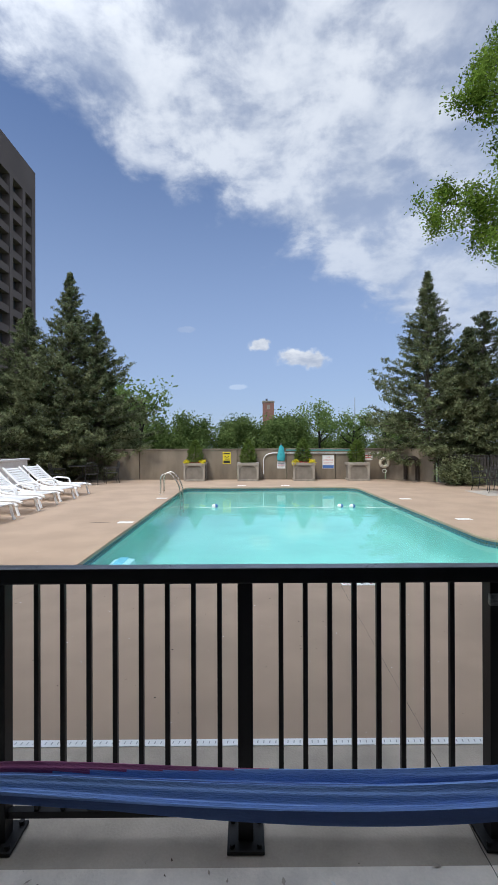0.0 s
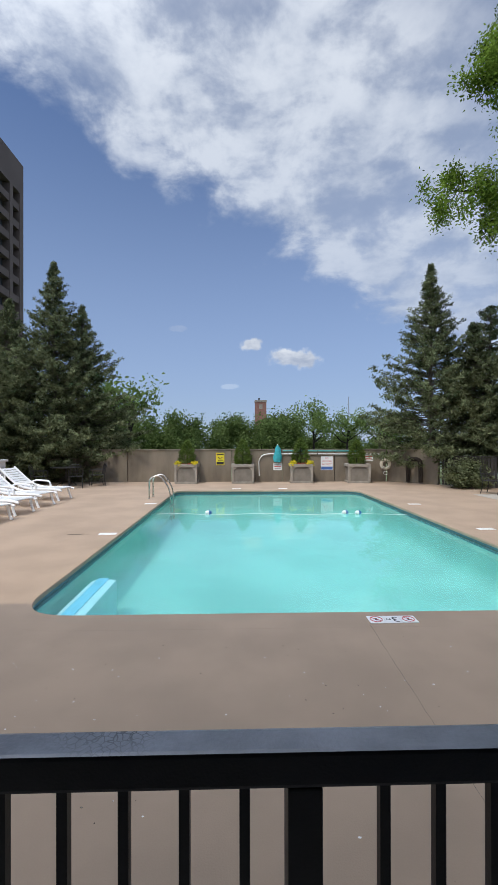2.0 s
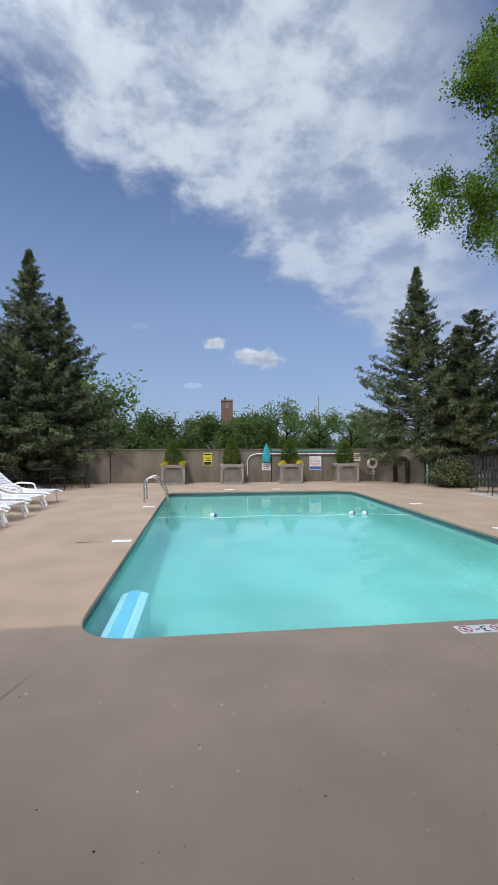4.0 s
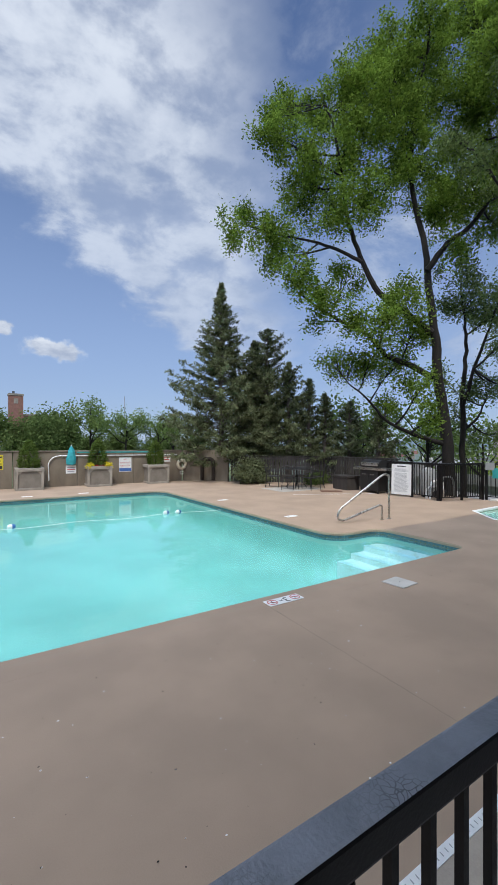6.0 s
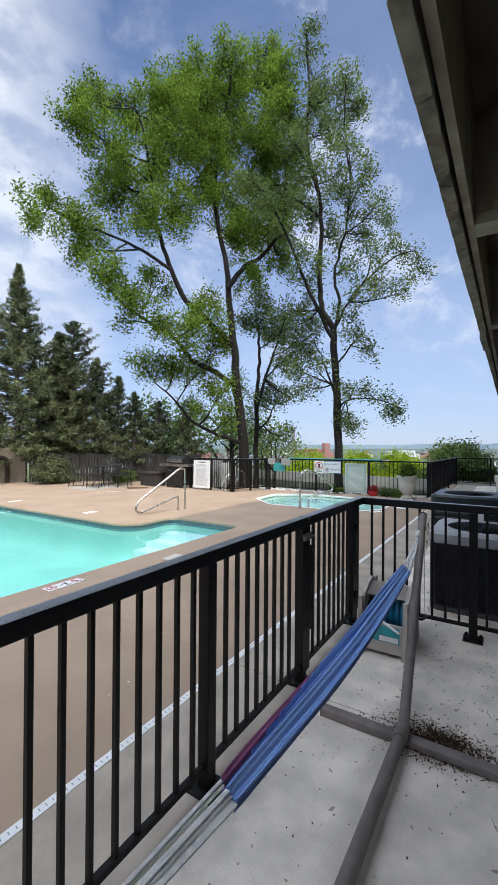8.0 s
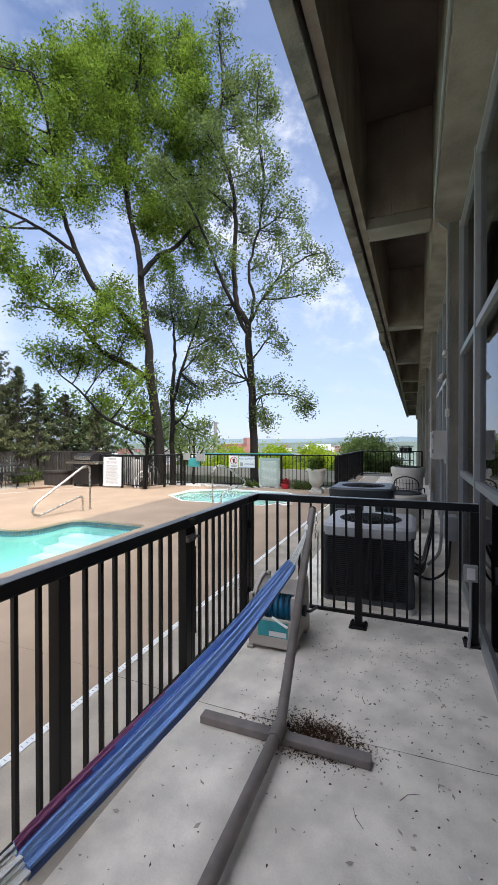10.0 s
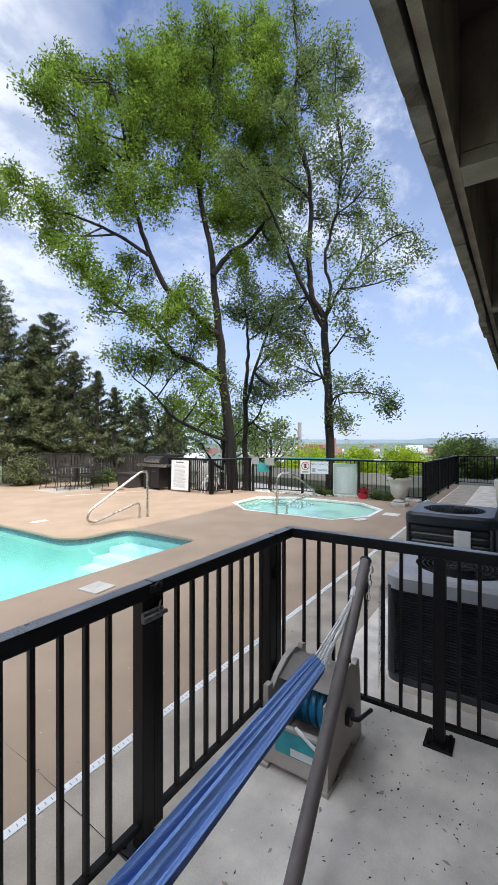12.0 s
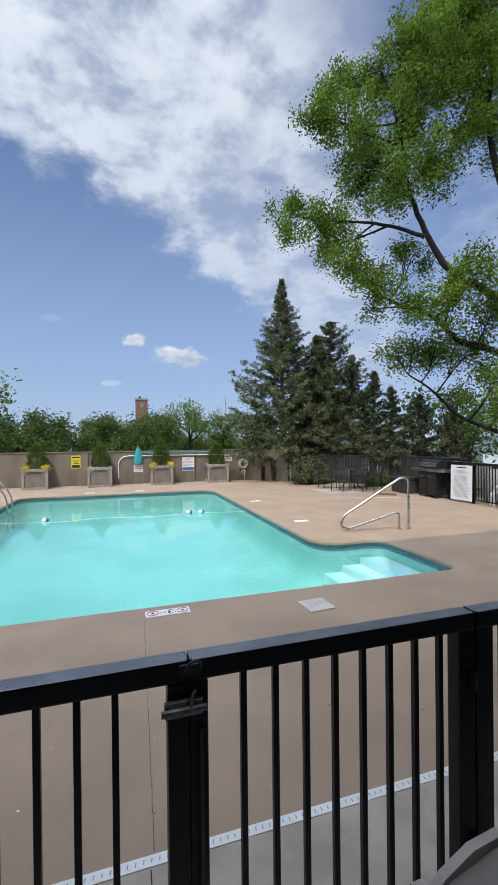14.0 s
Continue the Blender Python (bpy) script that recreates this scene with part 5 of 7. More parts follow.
def far_trees():
    """Woods beyond the walls: crowns of leaf clumps over thin trunks."""
    rng = random.Random(77)

    def blob_tree(x, y, ground, top, r, leaf, seed, airy=False, size=0.26, label="", name="distant_tree"):
        clumps = []
        k = 6 if not airy else 12
        for i in range(k):
            a, f = rng.uniform(0, 6.28), rng.uniform(0.1, 0.75 if not airy else 1.15)
            cr = r * (rng.uniform(0.42, 0.6) if not airy else rng.uniform(0.2, 0.34))
            clumps.append((x + math.cos(a) * f * r, y + math.sin(a) * f * r, top - cr - rng.random() * (top - ground) * (0.45 if not airy else 0.3), cr))
        broad_tree(name, (x, y), (x, y, top - r * 0.7), clumps, label, seed, trunk_r=0.16, leaf=leaf, leaf_size=size, per=20 if not airy else 15, dens=15, spread=0.34, z0=ground, group="distant trees")

    for k in range(11):
        x = -19 + k * 2.35
        y = 43 + rng.uniform(-3, 3)
        blob_tree(x, y, -1.0, 4.9 + rng.uniform(-0.6, 0.6), 2.6, "hedge", 100 + k, label="dense green tree beyond the concrete wall")
    blob_tree(-7.0, 26, -0.6, 5.6, 2.2, "pale", 130, True, label="light green tree beyond the concrete wall")
    blob_tree(-9.5, 30, -0.6, 5.4, 2.4, "pale", 131, True, label="light green tree beyond the concrete wall")
    for k, (x, y, z) in enumerate([(8.0, 45, 6.2), (12.2, 47, 5.4), (15.5, 46, 5.0), (5.6, 50, 4.6), (19, 50, 4.6)]):
        blob_tree(x, y, -1.0, z, 2.6, "pale", 140 + k, True, label="thinly leafed pale tree beyond the concrete wall")
    for k in range(7):
        blob_tree(4 + k * 3.2, 54 + rng.uniform(-3, 3), -2.0, 3.2 + rng.uniform(-0.5, 0.5), 2.6, "hedge", 150 + k, label="dense green tree beyond the concrete wall")
    for k, (x, y, z) in enumerate([(17, 17.5, 4.4), (20, 15.0, 4.2), (24, 14, 3.2), (21, 20, 4.4), (26, 19, 3.5)]):
        blob_tree(x, y, -3.0, z, 2.1, "pale", 160 + k, True, 0.24, label="pale green tree on the slope below the fence")
    for k, (x, y, z) in enumerate([(40, 16.5, 1.3), (44, 13.5, 1.5), (47, 11.0, 1.2), (43, 20, 1.1), (52, 9.6, 0.6)]):
        blob_tree(x, y, -9.0, z, 3.0, "lime", 170 + k, label="lime green tree on the slope below the spa")
    for k, (x, y, z) in enumerate([(42, 3.6, 2.6), (46, 5.2, 2.1), (48, 3.6, 2.2), (53, 5.0, 1.9)]):
        blob_tree(x, y, -9.0, z, 3.2, "hedge", 180 + k, label="rounded green tree beyond the walkway fence")
    for k in range(14):
        blob_tree(60 + 9 * (k % 7) + rng.uniform(-3, 3), 44 - 5.2 * (k % 7) + (k // 7) * 14 + rng.uniform(-3, 3), -14, -1.6 + rng.uniform(-1.0, 1.2), 4.0, "hedge", 200 + k, size=0.5, label="green tree in the valley below")


far_trees()


# ---- on the deck ----
def slot_drain():
    d = thing("slot_drain", (-6, 1.74, 0), "white plastic slot drain across the deck", "drain")
    part("grate", bx(0, 14.5, 0.0, 0.05, -0.011, 0.004), M["white"], d)
    vs, fs = [], []
    for k in range(440):
        x = 0.02 + k * 0.033
        i = len(vs)
        vs += [(x, 0.014, 0.0055), (x + 0.005, 0.014, 0.0055), (x + 0.008, 0.034, 0.0055), (x + 0.003, 0.034, 0.0055)]
        fs.append((i, i + 1, i + 2, i + 3))
    s = mesh_np("slots", vs, fs, M["sign_grey"], d)
    s["kind"] = "stuff"


slot_drain()


def ribbon_line(name, pts, w, material, label, category, z=0.004):
    bm = bmesh.new()
    rng = random.Random(len(pts) + int(pts[0][0] * 100))
    fine = []
    for a, b in zip(pts, pts[1:]):
        n = max(2, int((Vector(b) - Vector(a)).length / 0.08))
        fine += [Vector(a).lerp(Vector(b), k / n) + Vector((rng.uniform(-0.004, 0.004), rng.uniform(-0.004, 0.004))) for k in range(n)]
    fine.append(Vector(pts[-1]))
    row = []
    for i, p in enumerate(fine):
        d = (fine[min(i + 1, len(fine) - 1)] - fine[max(0, i - 1)]).normalized()
        q = Vector((-d.y, d.x)) * w * rng.uniform(0.5, 1.3) / 2
        row.append((bm.verts.new((p.x + q.x, p.y + q.y, z)), bm.verts.new((p.x - q.x, p.y - q.y, z))))
    for (a, b), (c, e) in zip(row, row[1:]):
        bm.faces.new((a, b, e, c))
    return tagged(finish(name, bm, material), label, category, kind="structure")


ribbon_line("trim_deck_joint", [(0.985, 4.22), (0.90, 1.80)], 0.0025, M["sign_black"], "dark saw-cut joint across the pool deck", "joint")
ribbon_line("trim_deck_joint", [(-2.45, 4.15), (-3.2, 1.78)], 0.004, M["sign_black"], "dark crack from the pool corner", "joint")
ribbon_line("trim_slab_joint", [(0.885, 1.73), (0.84, 1.0), (0.87, -0.62)], 0.004, M["soil"], "dark joint across the patio slab", "joint")
ribbon_line("trim_slab_joint", [(4.6, 1.73), (4.6, -0.4)], 0.004, M["soil"], "dark joint across the patio slab", "joint")
ribbon_line("trim_deck_joint", [(7.2, 11.5), (9.7, 10.2)], 0.05, M["offwhite"], "pale worn stripe across the pool deck", "stripe")


def deck_specks():
    rng = np.random.RandomState(8)
    n = 1000
    p = np.stack([rng.uniform(-3.4, 7, n), rng.uniform(1.8, 6.2, n), np.full(n, 0.006)], 1)
    ok = ~((p[:, 1] > 4.1) & (p[:, 0] > -2.8) & (p[:, 0] < 5.6))
    p = p[ok]
    for name, m, sel, lab in (("deck_specks", M["soil"], slice(0, None, 2), "dark specks and droppings on the deck"), ("deck_chips", M["offwhite"], slice(1, None, 3), "pale paint chips on the deck")):
        q = p[sel]
        k = len(q)
        a = rng.uniform(0, 6.28, k)
        s = rng.uniform(0.0015, 0.0085, k) * rng.uniform(0.4, 1.0, k)
        vs = np.stack([q + np.stack([np.cos(a + b) * s * c, np.sin(a + b) * s, np.zeros(k)], 1) for b, c in ((0, 1), (1.3, 1.4), (3.0, 0.8), (4.4, 1.2))], 1).reshape(-1, 3)
        ob = mesh_np(name, vs, np.arange(k * 4).reshape(-1, 4), m)
        tagged(ob, lab, "litter", kind="stuff")


deck_specks()


def depth_marker():
    t = thing("depth_marker", (1.0, 4.25, 0.0), "three white depth tiles set in the deck, marked 3", "pool marker")
    for k in range(3):
        part("tile", bx(k * 0.1525 + 0.002, k * 0.1525 + 0.150, 0, 0.15, 0.001, 0.008, bev=0.002), M["offwhite"], t)
    for x in (0.076, 0.381):
        bm = bmesh.new()
        tube(bm, [(x + 0.055 * math.cos(a), 0.075 + 0.055 * math.sin(a), 0.0088) for a in [2 * math.pi * k / 20 for k in range(21)]], 0.0045, 4)
        tube(bm, [(x - 0.038, 0.075 + 0.038, 0.009), (x + 0.038, 0.075 - 0.038, 0.009)], 0.004, 4)
        part("no_diving_mark", bm, M["sign_red"], t, "red barred circle")
        part("figure_mark", bx(x - 0.012, x + 0.010, 0.052, 0.10, 0.0082, 0.0095), M["sign_black"], t)
    text("3", 0.15, M["sign_black"], t, pose(0.255, 0.075, 0.0092, 0, 0, 180))
    text("FT", 0.045, M["sign_black"], t, pose(0.187, 0.075, 0.0092, 0, 0, 180))


depth_marker()


def tile_marker(x, y, rz, label, second=True):
    t = thing("depth_tile", (x, y, 0), label, "pool marker", "depth tiles", rz)
    for k in range(2 if second else 1):
        part("tile", bx(k * 0.16, k * 0.16 + 0.155, 0, 0.155, 0.001, 0.009, bev=0.002), M["offwhite"], t)
        part("mark", bx(k * 0.16 + 0.05, k * 0.16 + 0.11, 0.05, 0.06, 0.0092, 0.0098), M["sign_grey"], t)


for x, y in ((-2.78, 8.05), (-2.80, 11.85), (4.40, 8.25), (4.40, 11.5)):
    tile_marker(x, y, 0, "worn white depth tiles set in the deck")
for x in (-0.45, 1.25):
    tile_marker(x, 15.5, 0, "worn white depth tiles at the far pool end")
tile_marker(8.35, 2.75, -25, "worn white tile beside the spa")
ribbon_line("trim_deck_mark", [(-3.35, 8.12), (-2.95, 8.12)], 0.03, M["soil"], "dark smear beside the depth tiles", "stain")


def skimmer_lid(x, y, s, rz, label, material="offwhite", name="access_cover"):
    t = thing(name, (x, y, 0), label, "access cover", "", rz)
    part("cover", bx(-s / 2, s / 2, -s / 2, s / 2, 0.001, 0.012, bev=0.004), M[material], t)
    part("rim", bx(-s / 2 - 0.007, s / 2 + 0.007, -s / 2 - 0.007, s / 2 + 0.007, 0.0006, 0.004), M["strip"], t)
    part("finger_hole", lathe(bmesh.new(), [(0.0, 0.0122), (0.008, 0.0122), (0.008, 0.0130), (0.0, 0.0130)], 10), M["soil"], t)


skimmer_lid(2.77, 4.0, 0.30, 4, "square off-white skimmer cover in the deck", "potwhite")
skimmer_lid(9.5, 2.35, 0.34, 0, "round-cornered white access cover beside the spa")


def grate(x, y, w, d, rz):
    t = thing("floor_grate", (x, y, 0), "rusty iron drain grate in the deck", "grate", "", rz)
    part("frame", bx(-w / 2, w / 2, -d / 2, d / 2, 0.001, 0.006), M["rust"], t)
    for k in range(9):
        part("bar", bx(-w / 2 + 0.03 + k * (w - 0.08) / 9, -w / 2 + 0.06 + k * (w - 0.08) / 9, -d / 2 + 0.03, d / 2 - 0.03, 0.006, 0.012), M["rust"], t)


grate(8.95, 11.5, 0.75, 0.5, -35)
pad = tagged(finish("trim_table_pad", bx(7.35, 9.3, 12.2, 13.6, 0.001, 0.006), M["padconc"]), "paler bare concrete pad under the patio table", "pad", kind="structure")


def pool_ladder():
    t = thing("pool_ladder", (-2.9, 12.95, 0), "stainless steel pool ladder at the pool edge", "ladder")
    for y in (0.0, 0.55):
        bm = tube(bmesh.new(), arc([(0, y, 0), (0, y, 0.62), (0.30, y, 0.72), (0.62, y, 0.30), (0.66, y, -0.7)], 7), 0.022, 10)
        part("rail", bm, M["steel"], t, "", True)
        part("flange", lathe_shift(0, y, 0.05, 0.012), M["steel"], t)
    for z in (-0.25, -0.5):
        part("tread", bx(0.60, 0.70, 0.02, 0.53, z, z + 0.025, bev=0.006), M["steel"], t)


def lathe_shift(x, y, r, h):
    bm = bmesh.new()
    lathe_at(bm, x, y, 0.001, r, h, 14)
    return bm


pool_ladder()


def entry_handrail():
    t = thing("entry_handrail", (0, 0, 0), "bent stainless handrail over the pool steps", "handrail", "handrails")
    a, b = Vector((6.22, 6.87, 0)), Vector((4.86, 7.12, 0))
    u = (b - a).normalized()

    def P(s, z):
        q = a + u * s
        return (q.x, q.y, z)
    L = (b - a).length
    bm = tube(bmesh.new(), arc([P(0, 0), P(0, 1.0), P(0.16, 1.02), P(L - 0.05, 0.30), P(L + 0.02, 0.10), P(L - 0.12, 0.04), P(0.26, 0.33), P(0.20, 0.30), P(0.20, 0.0)], 7), 0.024, 12)
    part("rail", bm, M["steel"], t, "", True)
    for s in (0.0, 0.20):
        q = P(s, 0)
        part("flange", lathe_shift(q[0], q[1], 0.05, 0.014), M["steel"], t)
    s = thing("spa_handrail", (0, 0, 0), "bent stainless handrail beside the spa", "handrail", "handrails")
    bm = tube(bmesh.new(), arc([(8.02, 4.56, 0), (8.02, 4.56, 0.86), (8.15, 4.46, 0.98), (8.38, 4.28, 0.90), (8.78, 3.96, 0.52), (8.74, 3.98, 0.42), (8.36, 4.30, 0.32), (8.24, 4.42, 0.2), (8.24, 4.42, 0)], 6), 0.024, 12)
    part("rail", bm, M["steel"], s, "", True)
    for x, y in ((8.02, 4.56), (8.24, 4.42)):
        part("flange", lathe_shift(x, y, 0.05, 0.014), M["steel"], s)


entry_handrail()


def float_rope():
    t = thing("float_line", (0, 0, 0), "white safety rope with blue and white floats on the water", "rope")
    pts = [(-2.42 + 6.42 * k / 40, 10.95 + 0.10 * math.sin(k * 0.45) - 0.004 * k, -0.112) for k in range(41)]
    part("rope", tube(bmesh.new(), [(x, y, z - 0.008) for x, y, z in pts], 0.005, 6), M["rope"], t)
    for x, y in ((-0.98, 10.95), (2.48, 10.86), (2.80, 10.82)):
        f = part("buoy", lathe(bmesh.new(), [(0.01, -0.14), (0.06, -0.12), (0.085, -0.05), (0.085, 0.0), (0.06, 0.0)], 14), M["white"], t, "blue and white oval float", True)
        f.matrix_basis = pose(x, y, -0.085, 0, 90, 20) @ Matrix.Diagonal((0.62, 0.62, 0.62, 1))
        g = part("buoy_half", lathe(bmesh.new(), [(0.06, 0.0), (0.086, 0.001), (0.086, 0.05), (0.06, 0.12), (0.01, 0.14)], 14), M["sign_blue"], f, "blue half", True)


float_rope()


# ---- furniture ----
def lounger():
    t = thing("sun_lounger", (0, 0, 0), "white slatted plastic sun lounger with raised back", "sun lounger", "row of loungers")
    W = 0.33
    for s in (-1, 1):
        y = s * W
        bm = tube(bmesh.new(), arc([(0.0, y, 0.30), (0.15, y, 0.34), (1.25, y, 0.34), (1.95, y, 0.95)], 5), 0.032, 8)
        part("side_rail", bm, M["white"], t, "", True)
        arm = tube(bmesh.new(), arc([(0.75, y * 1.08, 0.34), (0.80, y * 1.08, 0.52), (1.25, y * 1.08, 0.55), (1.45, y * 1.04, 0.46)], 5), 0.026, 8)
        part("armrest", arm, M["white"], t, "", True)
        for x, d in ((0.18, -0.10), (1.30, 0.10)):
            leg = tube(bmesh.new(), arc([(x, y, 0.32), (x + d * 0.4, y, 0.14), (x + d, y, 0.0)], 3), [0.036] + [0.03] * 4 + [0.034], 8)
            part("leg", leg, M["white"], t, "", True)
    for k in range(12):
        x = 0.08 + k * 0.096
        part("slat", bx(x, x + 0.072, -W + 0.02, W - 0.02, 0.340, 0.362, bev=0.006), M["white"], t)
    for k in range(9):
        q = k / 9
        x, z = 1.27 + 0.66 * q, 0.36 + 0.57 * q
        o = part("back_slat", bx(-0.036, 0.036, -W + 0.02, W - 0.02, -0.011, 0.011, bev=0.005), M["white"], t)
        o.matrix_basis = pose(x + 0.03, 0, z + 0.03, 0, -41, 0)
    part("rear_prop", tube(bmesh.new(), [(1.75, -W, 0.76), (1.85, -W, 0.0)], 0.02, 6), M["white"], t)
    part("rear_prop", tube(bmesh.new(), [(1.75, W, 0.76), (1.85, W, 0.0)], 0.02, 6), M["white"], t)
    return t


first_lounger = lounger()
first_lounger.matrix_basis = pose(-5.28, 12.85, 0, 0, 0, 172)
for k, (y, rz) in enumerate(((11.6, 170), (10.4, 171), (9.3, 169), (8.2, 172))):
    copy_thing(first_lounger, pose(-5.25 + 0.04 * k, y, 0, 0, 0, rz))


def iron_chair():
    t = thing("patio_chair", (0, 0, 0), "black wrought iron mesh patio chair", "chair", "patio chairs")
    part("seat", bx(-0.24, 0.24, -0.23, 0.24, 0.42, 0.44, bev=0.01), M["iron"], t)
    for x in (-0.23, 0.23):
        part("front_leg", tube(bmesh.new(), arc([(x, -0.22, 0.42), (x, -0.26, 0.2), (x, -0.23, 0.0)], 4), 0.012, 6), M["iron"], t)
        part("rear_leg", tube(bmesh.new(), arc([(x, 0.24, 0.42), (x, 0.24, 0.2), (x, 0.30, 0.0)], 4), 0.012, 6), M["iron"], t)
        part("armrest", tube(bmesh.new(), arc([(x * 1.08, -0.2, 0.42), (x * 1.12, -0.24, 0.64), (x * 1.1, 0.24, 0.66)], 5), 0.013, 6), M["iron"], t)
    back = tube(bmesh.new(), arc([(-0.23, 0.24, 0.42), (-0.23, 0.32, 0.84), (0.0, 0.34, 0.92), (0.23, 0.32, 0.84), (0.23, 0.24, 0.42)], 5), 0.013, 6)
    part("back_frame", back, M["iron"], t)
    for k in range(7):
        x = -0.18 + k * 0.06
        part("back_bar", tube(bmesh.new(), [(x, 0.25, 0.44), (x, 0.325, 0.86 - abs(x) * 0.12)], 0.006, 5), M["iron"], t)
    for k in range(3):
        part("back_band", tube(bmesh.new(), [(-0.22, 0.27 + k * 0.02, 0.55 + k * 0.11), (0.22, 0.27 + k * 0.02, 0.55 + k * 0.11)], 0.005, 5), M["iron"], t)
    return t


def iron_table(x, y):
    t = thing("patio_table", (x, y, 0), "round black wrought iron patio table", "table", "patio tables")
    part("tabletop", lathe(bmesh.new(), [(0.0, 0.72), (0.56, 0.72), (0.575, 0.735), (0.56, 0.75), (0.0, 0.75)], 28), M["iron"], t)
    part("column", tube(bmesh.new(), [(0, 0, 0.25), (0, 0, 0.72)], 0.03, 8), M["iron"], t)
    for k in range(4):
        a = math.pi / 4 + k * math.pi / 2
        part("foot", tube(bmesh.new(), arc([(0, 0, 0.45), (0.22 * math.cos(a), 0.22 * math.sin(a), 0.2), (0.42 * math.cos(a), 0.42 * math.sin(a), 0.0)], 4), 0.014, 6), M["iron"], t)


iron_table(8.75, 13.2)
chair = iron_chair()
chair.matrix_basis = pose(8.1, 12.75, 0, 0, 0, 118)
for x, y, rz in ((8.1, 13.75, 35), (9.4, 12.75, -130), (9.5, 13.7, -45), (8.75, 12.35, 178), (-6.35, 16.2, 200), (-7.7, 16.2, 100), (-5.8, 16.9, -60)):
    copy_thing(chair, pose(x, y, 0, 0, 0, rz))
iron_table(-7.0, 16.9)


def storage_bin():
    t = thing("deck_bin", (9.95, 11.75, 0), "dark brown plastic deck storage bin", "storage bin", "", 82)
    part("body", bx(-0.42, 0.42, -0.28, 0.28, 0.0, 0.44, bev=0.015), M["darkwood"], t)
    part("lid", bx(-0.45, 0.45, -0.31, 0.31, 0.44, 0.52, bev=0.02), M["darkwood"], t)


storage_bin()


def gas_grill():
    t = thing("gas_grill", (10.05, 10.5, 0), "stainless and black gas grill on a cabinet", "grill", "", 85)
    body = part("cabinet", bx(-0.42, 0.42, -0.26, 0.26, 0.08, 0.78, bev=0.01), M["iron"], t)
    for x in (-0.20, 0.20):
        d = part("door", bx(x - 0.185, x + 0.185, 0.262, 0.28, 0.12, 0.70, bev=0.006), M["iron"], t, "black cabinet door")
        part("handle", tube(bmesh.new(), [(x - 0.08, 0.30, 0.64), (x + 0.08, 0.30, 0.64)], 0.01, 6), M["steel"], d)
    part("worktop", bx(-0.75, 0.75, -0.28, 0.30, 0.79, 0.88, bev=0.012), M["steel"], t, "stainless side shelves")
    hood = tube(bmesh.new(), [(-0.42, 0, 0.90), (0.42, 0, 0.90)], 0.25, 24)
    for v in hood.verts:
        v.co.z = max(v.co.z, 0.885)
    h = part("hood", hood, M["iron"], t, "rounded black and steel hood", True)
    part("hood_band", bx(-0.40, 0.40, 0.15, 0.256, 0.93, 1.06, bev=0.02), M["steel"], h)
    part("hood_handle", tube(bmesh.new(), [(-0.34, 0.29, 0.97), (0.34, 0.29, 0.97)], 0.013, 8), M["steel"], h)
    for x in (-0.38, 0.38):
        for y in (-0.22, 0.22):
            part("caster", lathe_shift(x, y, 0.035, 0.078), M["iron"], t)


gas_grill()


# ---- pump cage ----
def pump_cage():
    railing("pump_cage", (10.05, 9.95, 0), (9.87, 7.95, 0), [0.03, 1.02, 1.98], [9, 9], "black steel pump cage with pickets", "pump cages", rail=0.07, plates=False, m_rail=M["greyrail"], post=0.07)
    railing("pump_cage", (9.87, 7.93, 0), (11.28, 7.38, 0), [0.03, 0.75, 1.48], [11, 11], "black steel pump cage with dense pickets", "pump cages", rail=0.06, plates=False, m_rail=M["greyrail"], post=0.06)
    t = thing("sand_filter", (10.55, 8.75, 0), "grey pool filter tank inside the pump cage", "filter")
    part("tank", lathe(bmesh.new(), [(0.05, 0.05), (0.24, 0.08), (0.26, 0.2), (0.26, 0.75), (0.18, 0.9), (0.05, 0.95)], 20), M["conduit"], t, "", True)
    part("valve", lathe(bmesh.new(), [(0.07, 0.95), (0.08, 1.02), (0.03, 1.06)], 12), M["iron"], t)
    part("stand", lathe(bmesh.new(), [(0.2, 0.0), (0.2, 0.06), (0.12, 0.06)], 16), M["iron"], t)
    p = thing("pool_pump", (10.35, 8.2, 0), "dark pool pump with white pipes", "pump")
    m = part("motor", tube(bmesh.new(), [(-0.25, 0, 0.16), (0.2, 0, 0.16)], 0.11, 14), M["iron"], p, "", True)
    part("basket", lathe(bmesh.new(), [(0.1, 0.0), (0.12, 0.05), (0.12, 0.3), (0.05, 0.33)], 14), M["taupe"], p)
    for k, (y, z) in enumerate(((0.16, 0.55), (0.28, 0.35), (-0.18, 0.7))):
        part("pipe", tube(bmesh.new(), arc([(-0.3, y, 0.0), (-0.3, y, z), (0.4, y, z), (0.4, y, 0.05)], 4), 0.03, 8), M["offwhite"] if k < 2 else M["conduit"], p, "white plastic pipe", True)
    b = thing("control_box", (10.9, 9.4, 0), "grey electrical control box on a post", "control box")
    part("post", bx(-0.03, 0.03, -0.03, 0.03, 0, 0.6), M["conduit"], b)
    part("box", bx(-0.12, 0.12, -0.2, 0.2, 0.6, 1.05, bev=0.012), M["conduit"], b)


pump_cage()


# ---- signs ----
def sign_board(name, at, rz, w, h, label, face="sign_w", rows=(), tilt=0.0, thick=0.008):
    """A flat board facing its own -y; rows of bars: (z, width, height, ink)."""
    t = thing(name, at, label, "sign", "", rz)
    t.matrix_basis = pose(at[0], at[1], at[2], tilt, 0, rz)
    part("board", bx(-w / 2, w / 2, -thick, 0, 0, h, bev=0.002), M[face], t)
    for z, x, bw, bh, ink in rows:
        part("print", bx(x - bw / 2, x + bw / 2, -thick - 0.002, -thick, z, z + bh), M[ink], t)
    return t


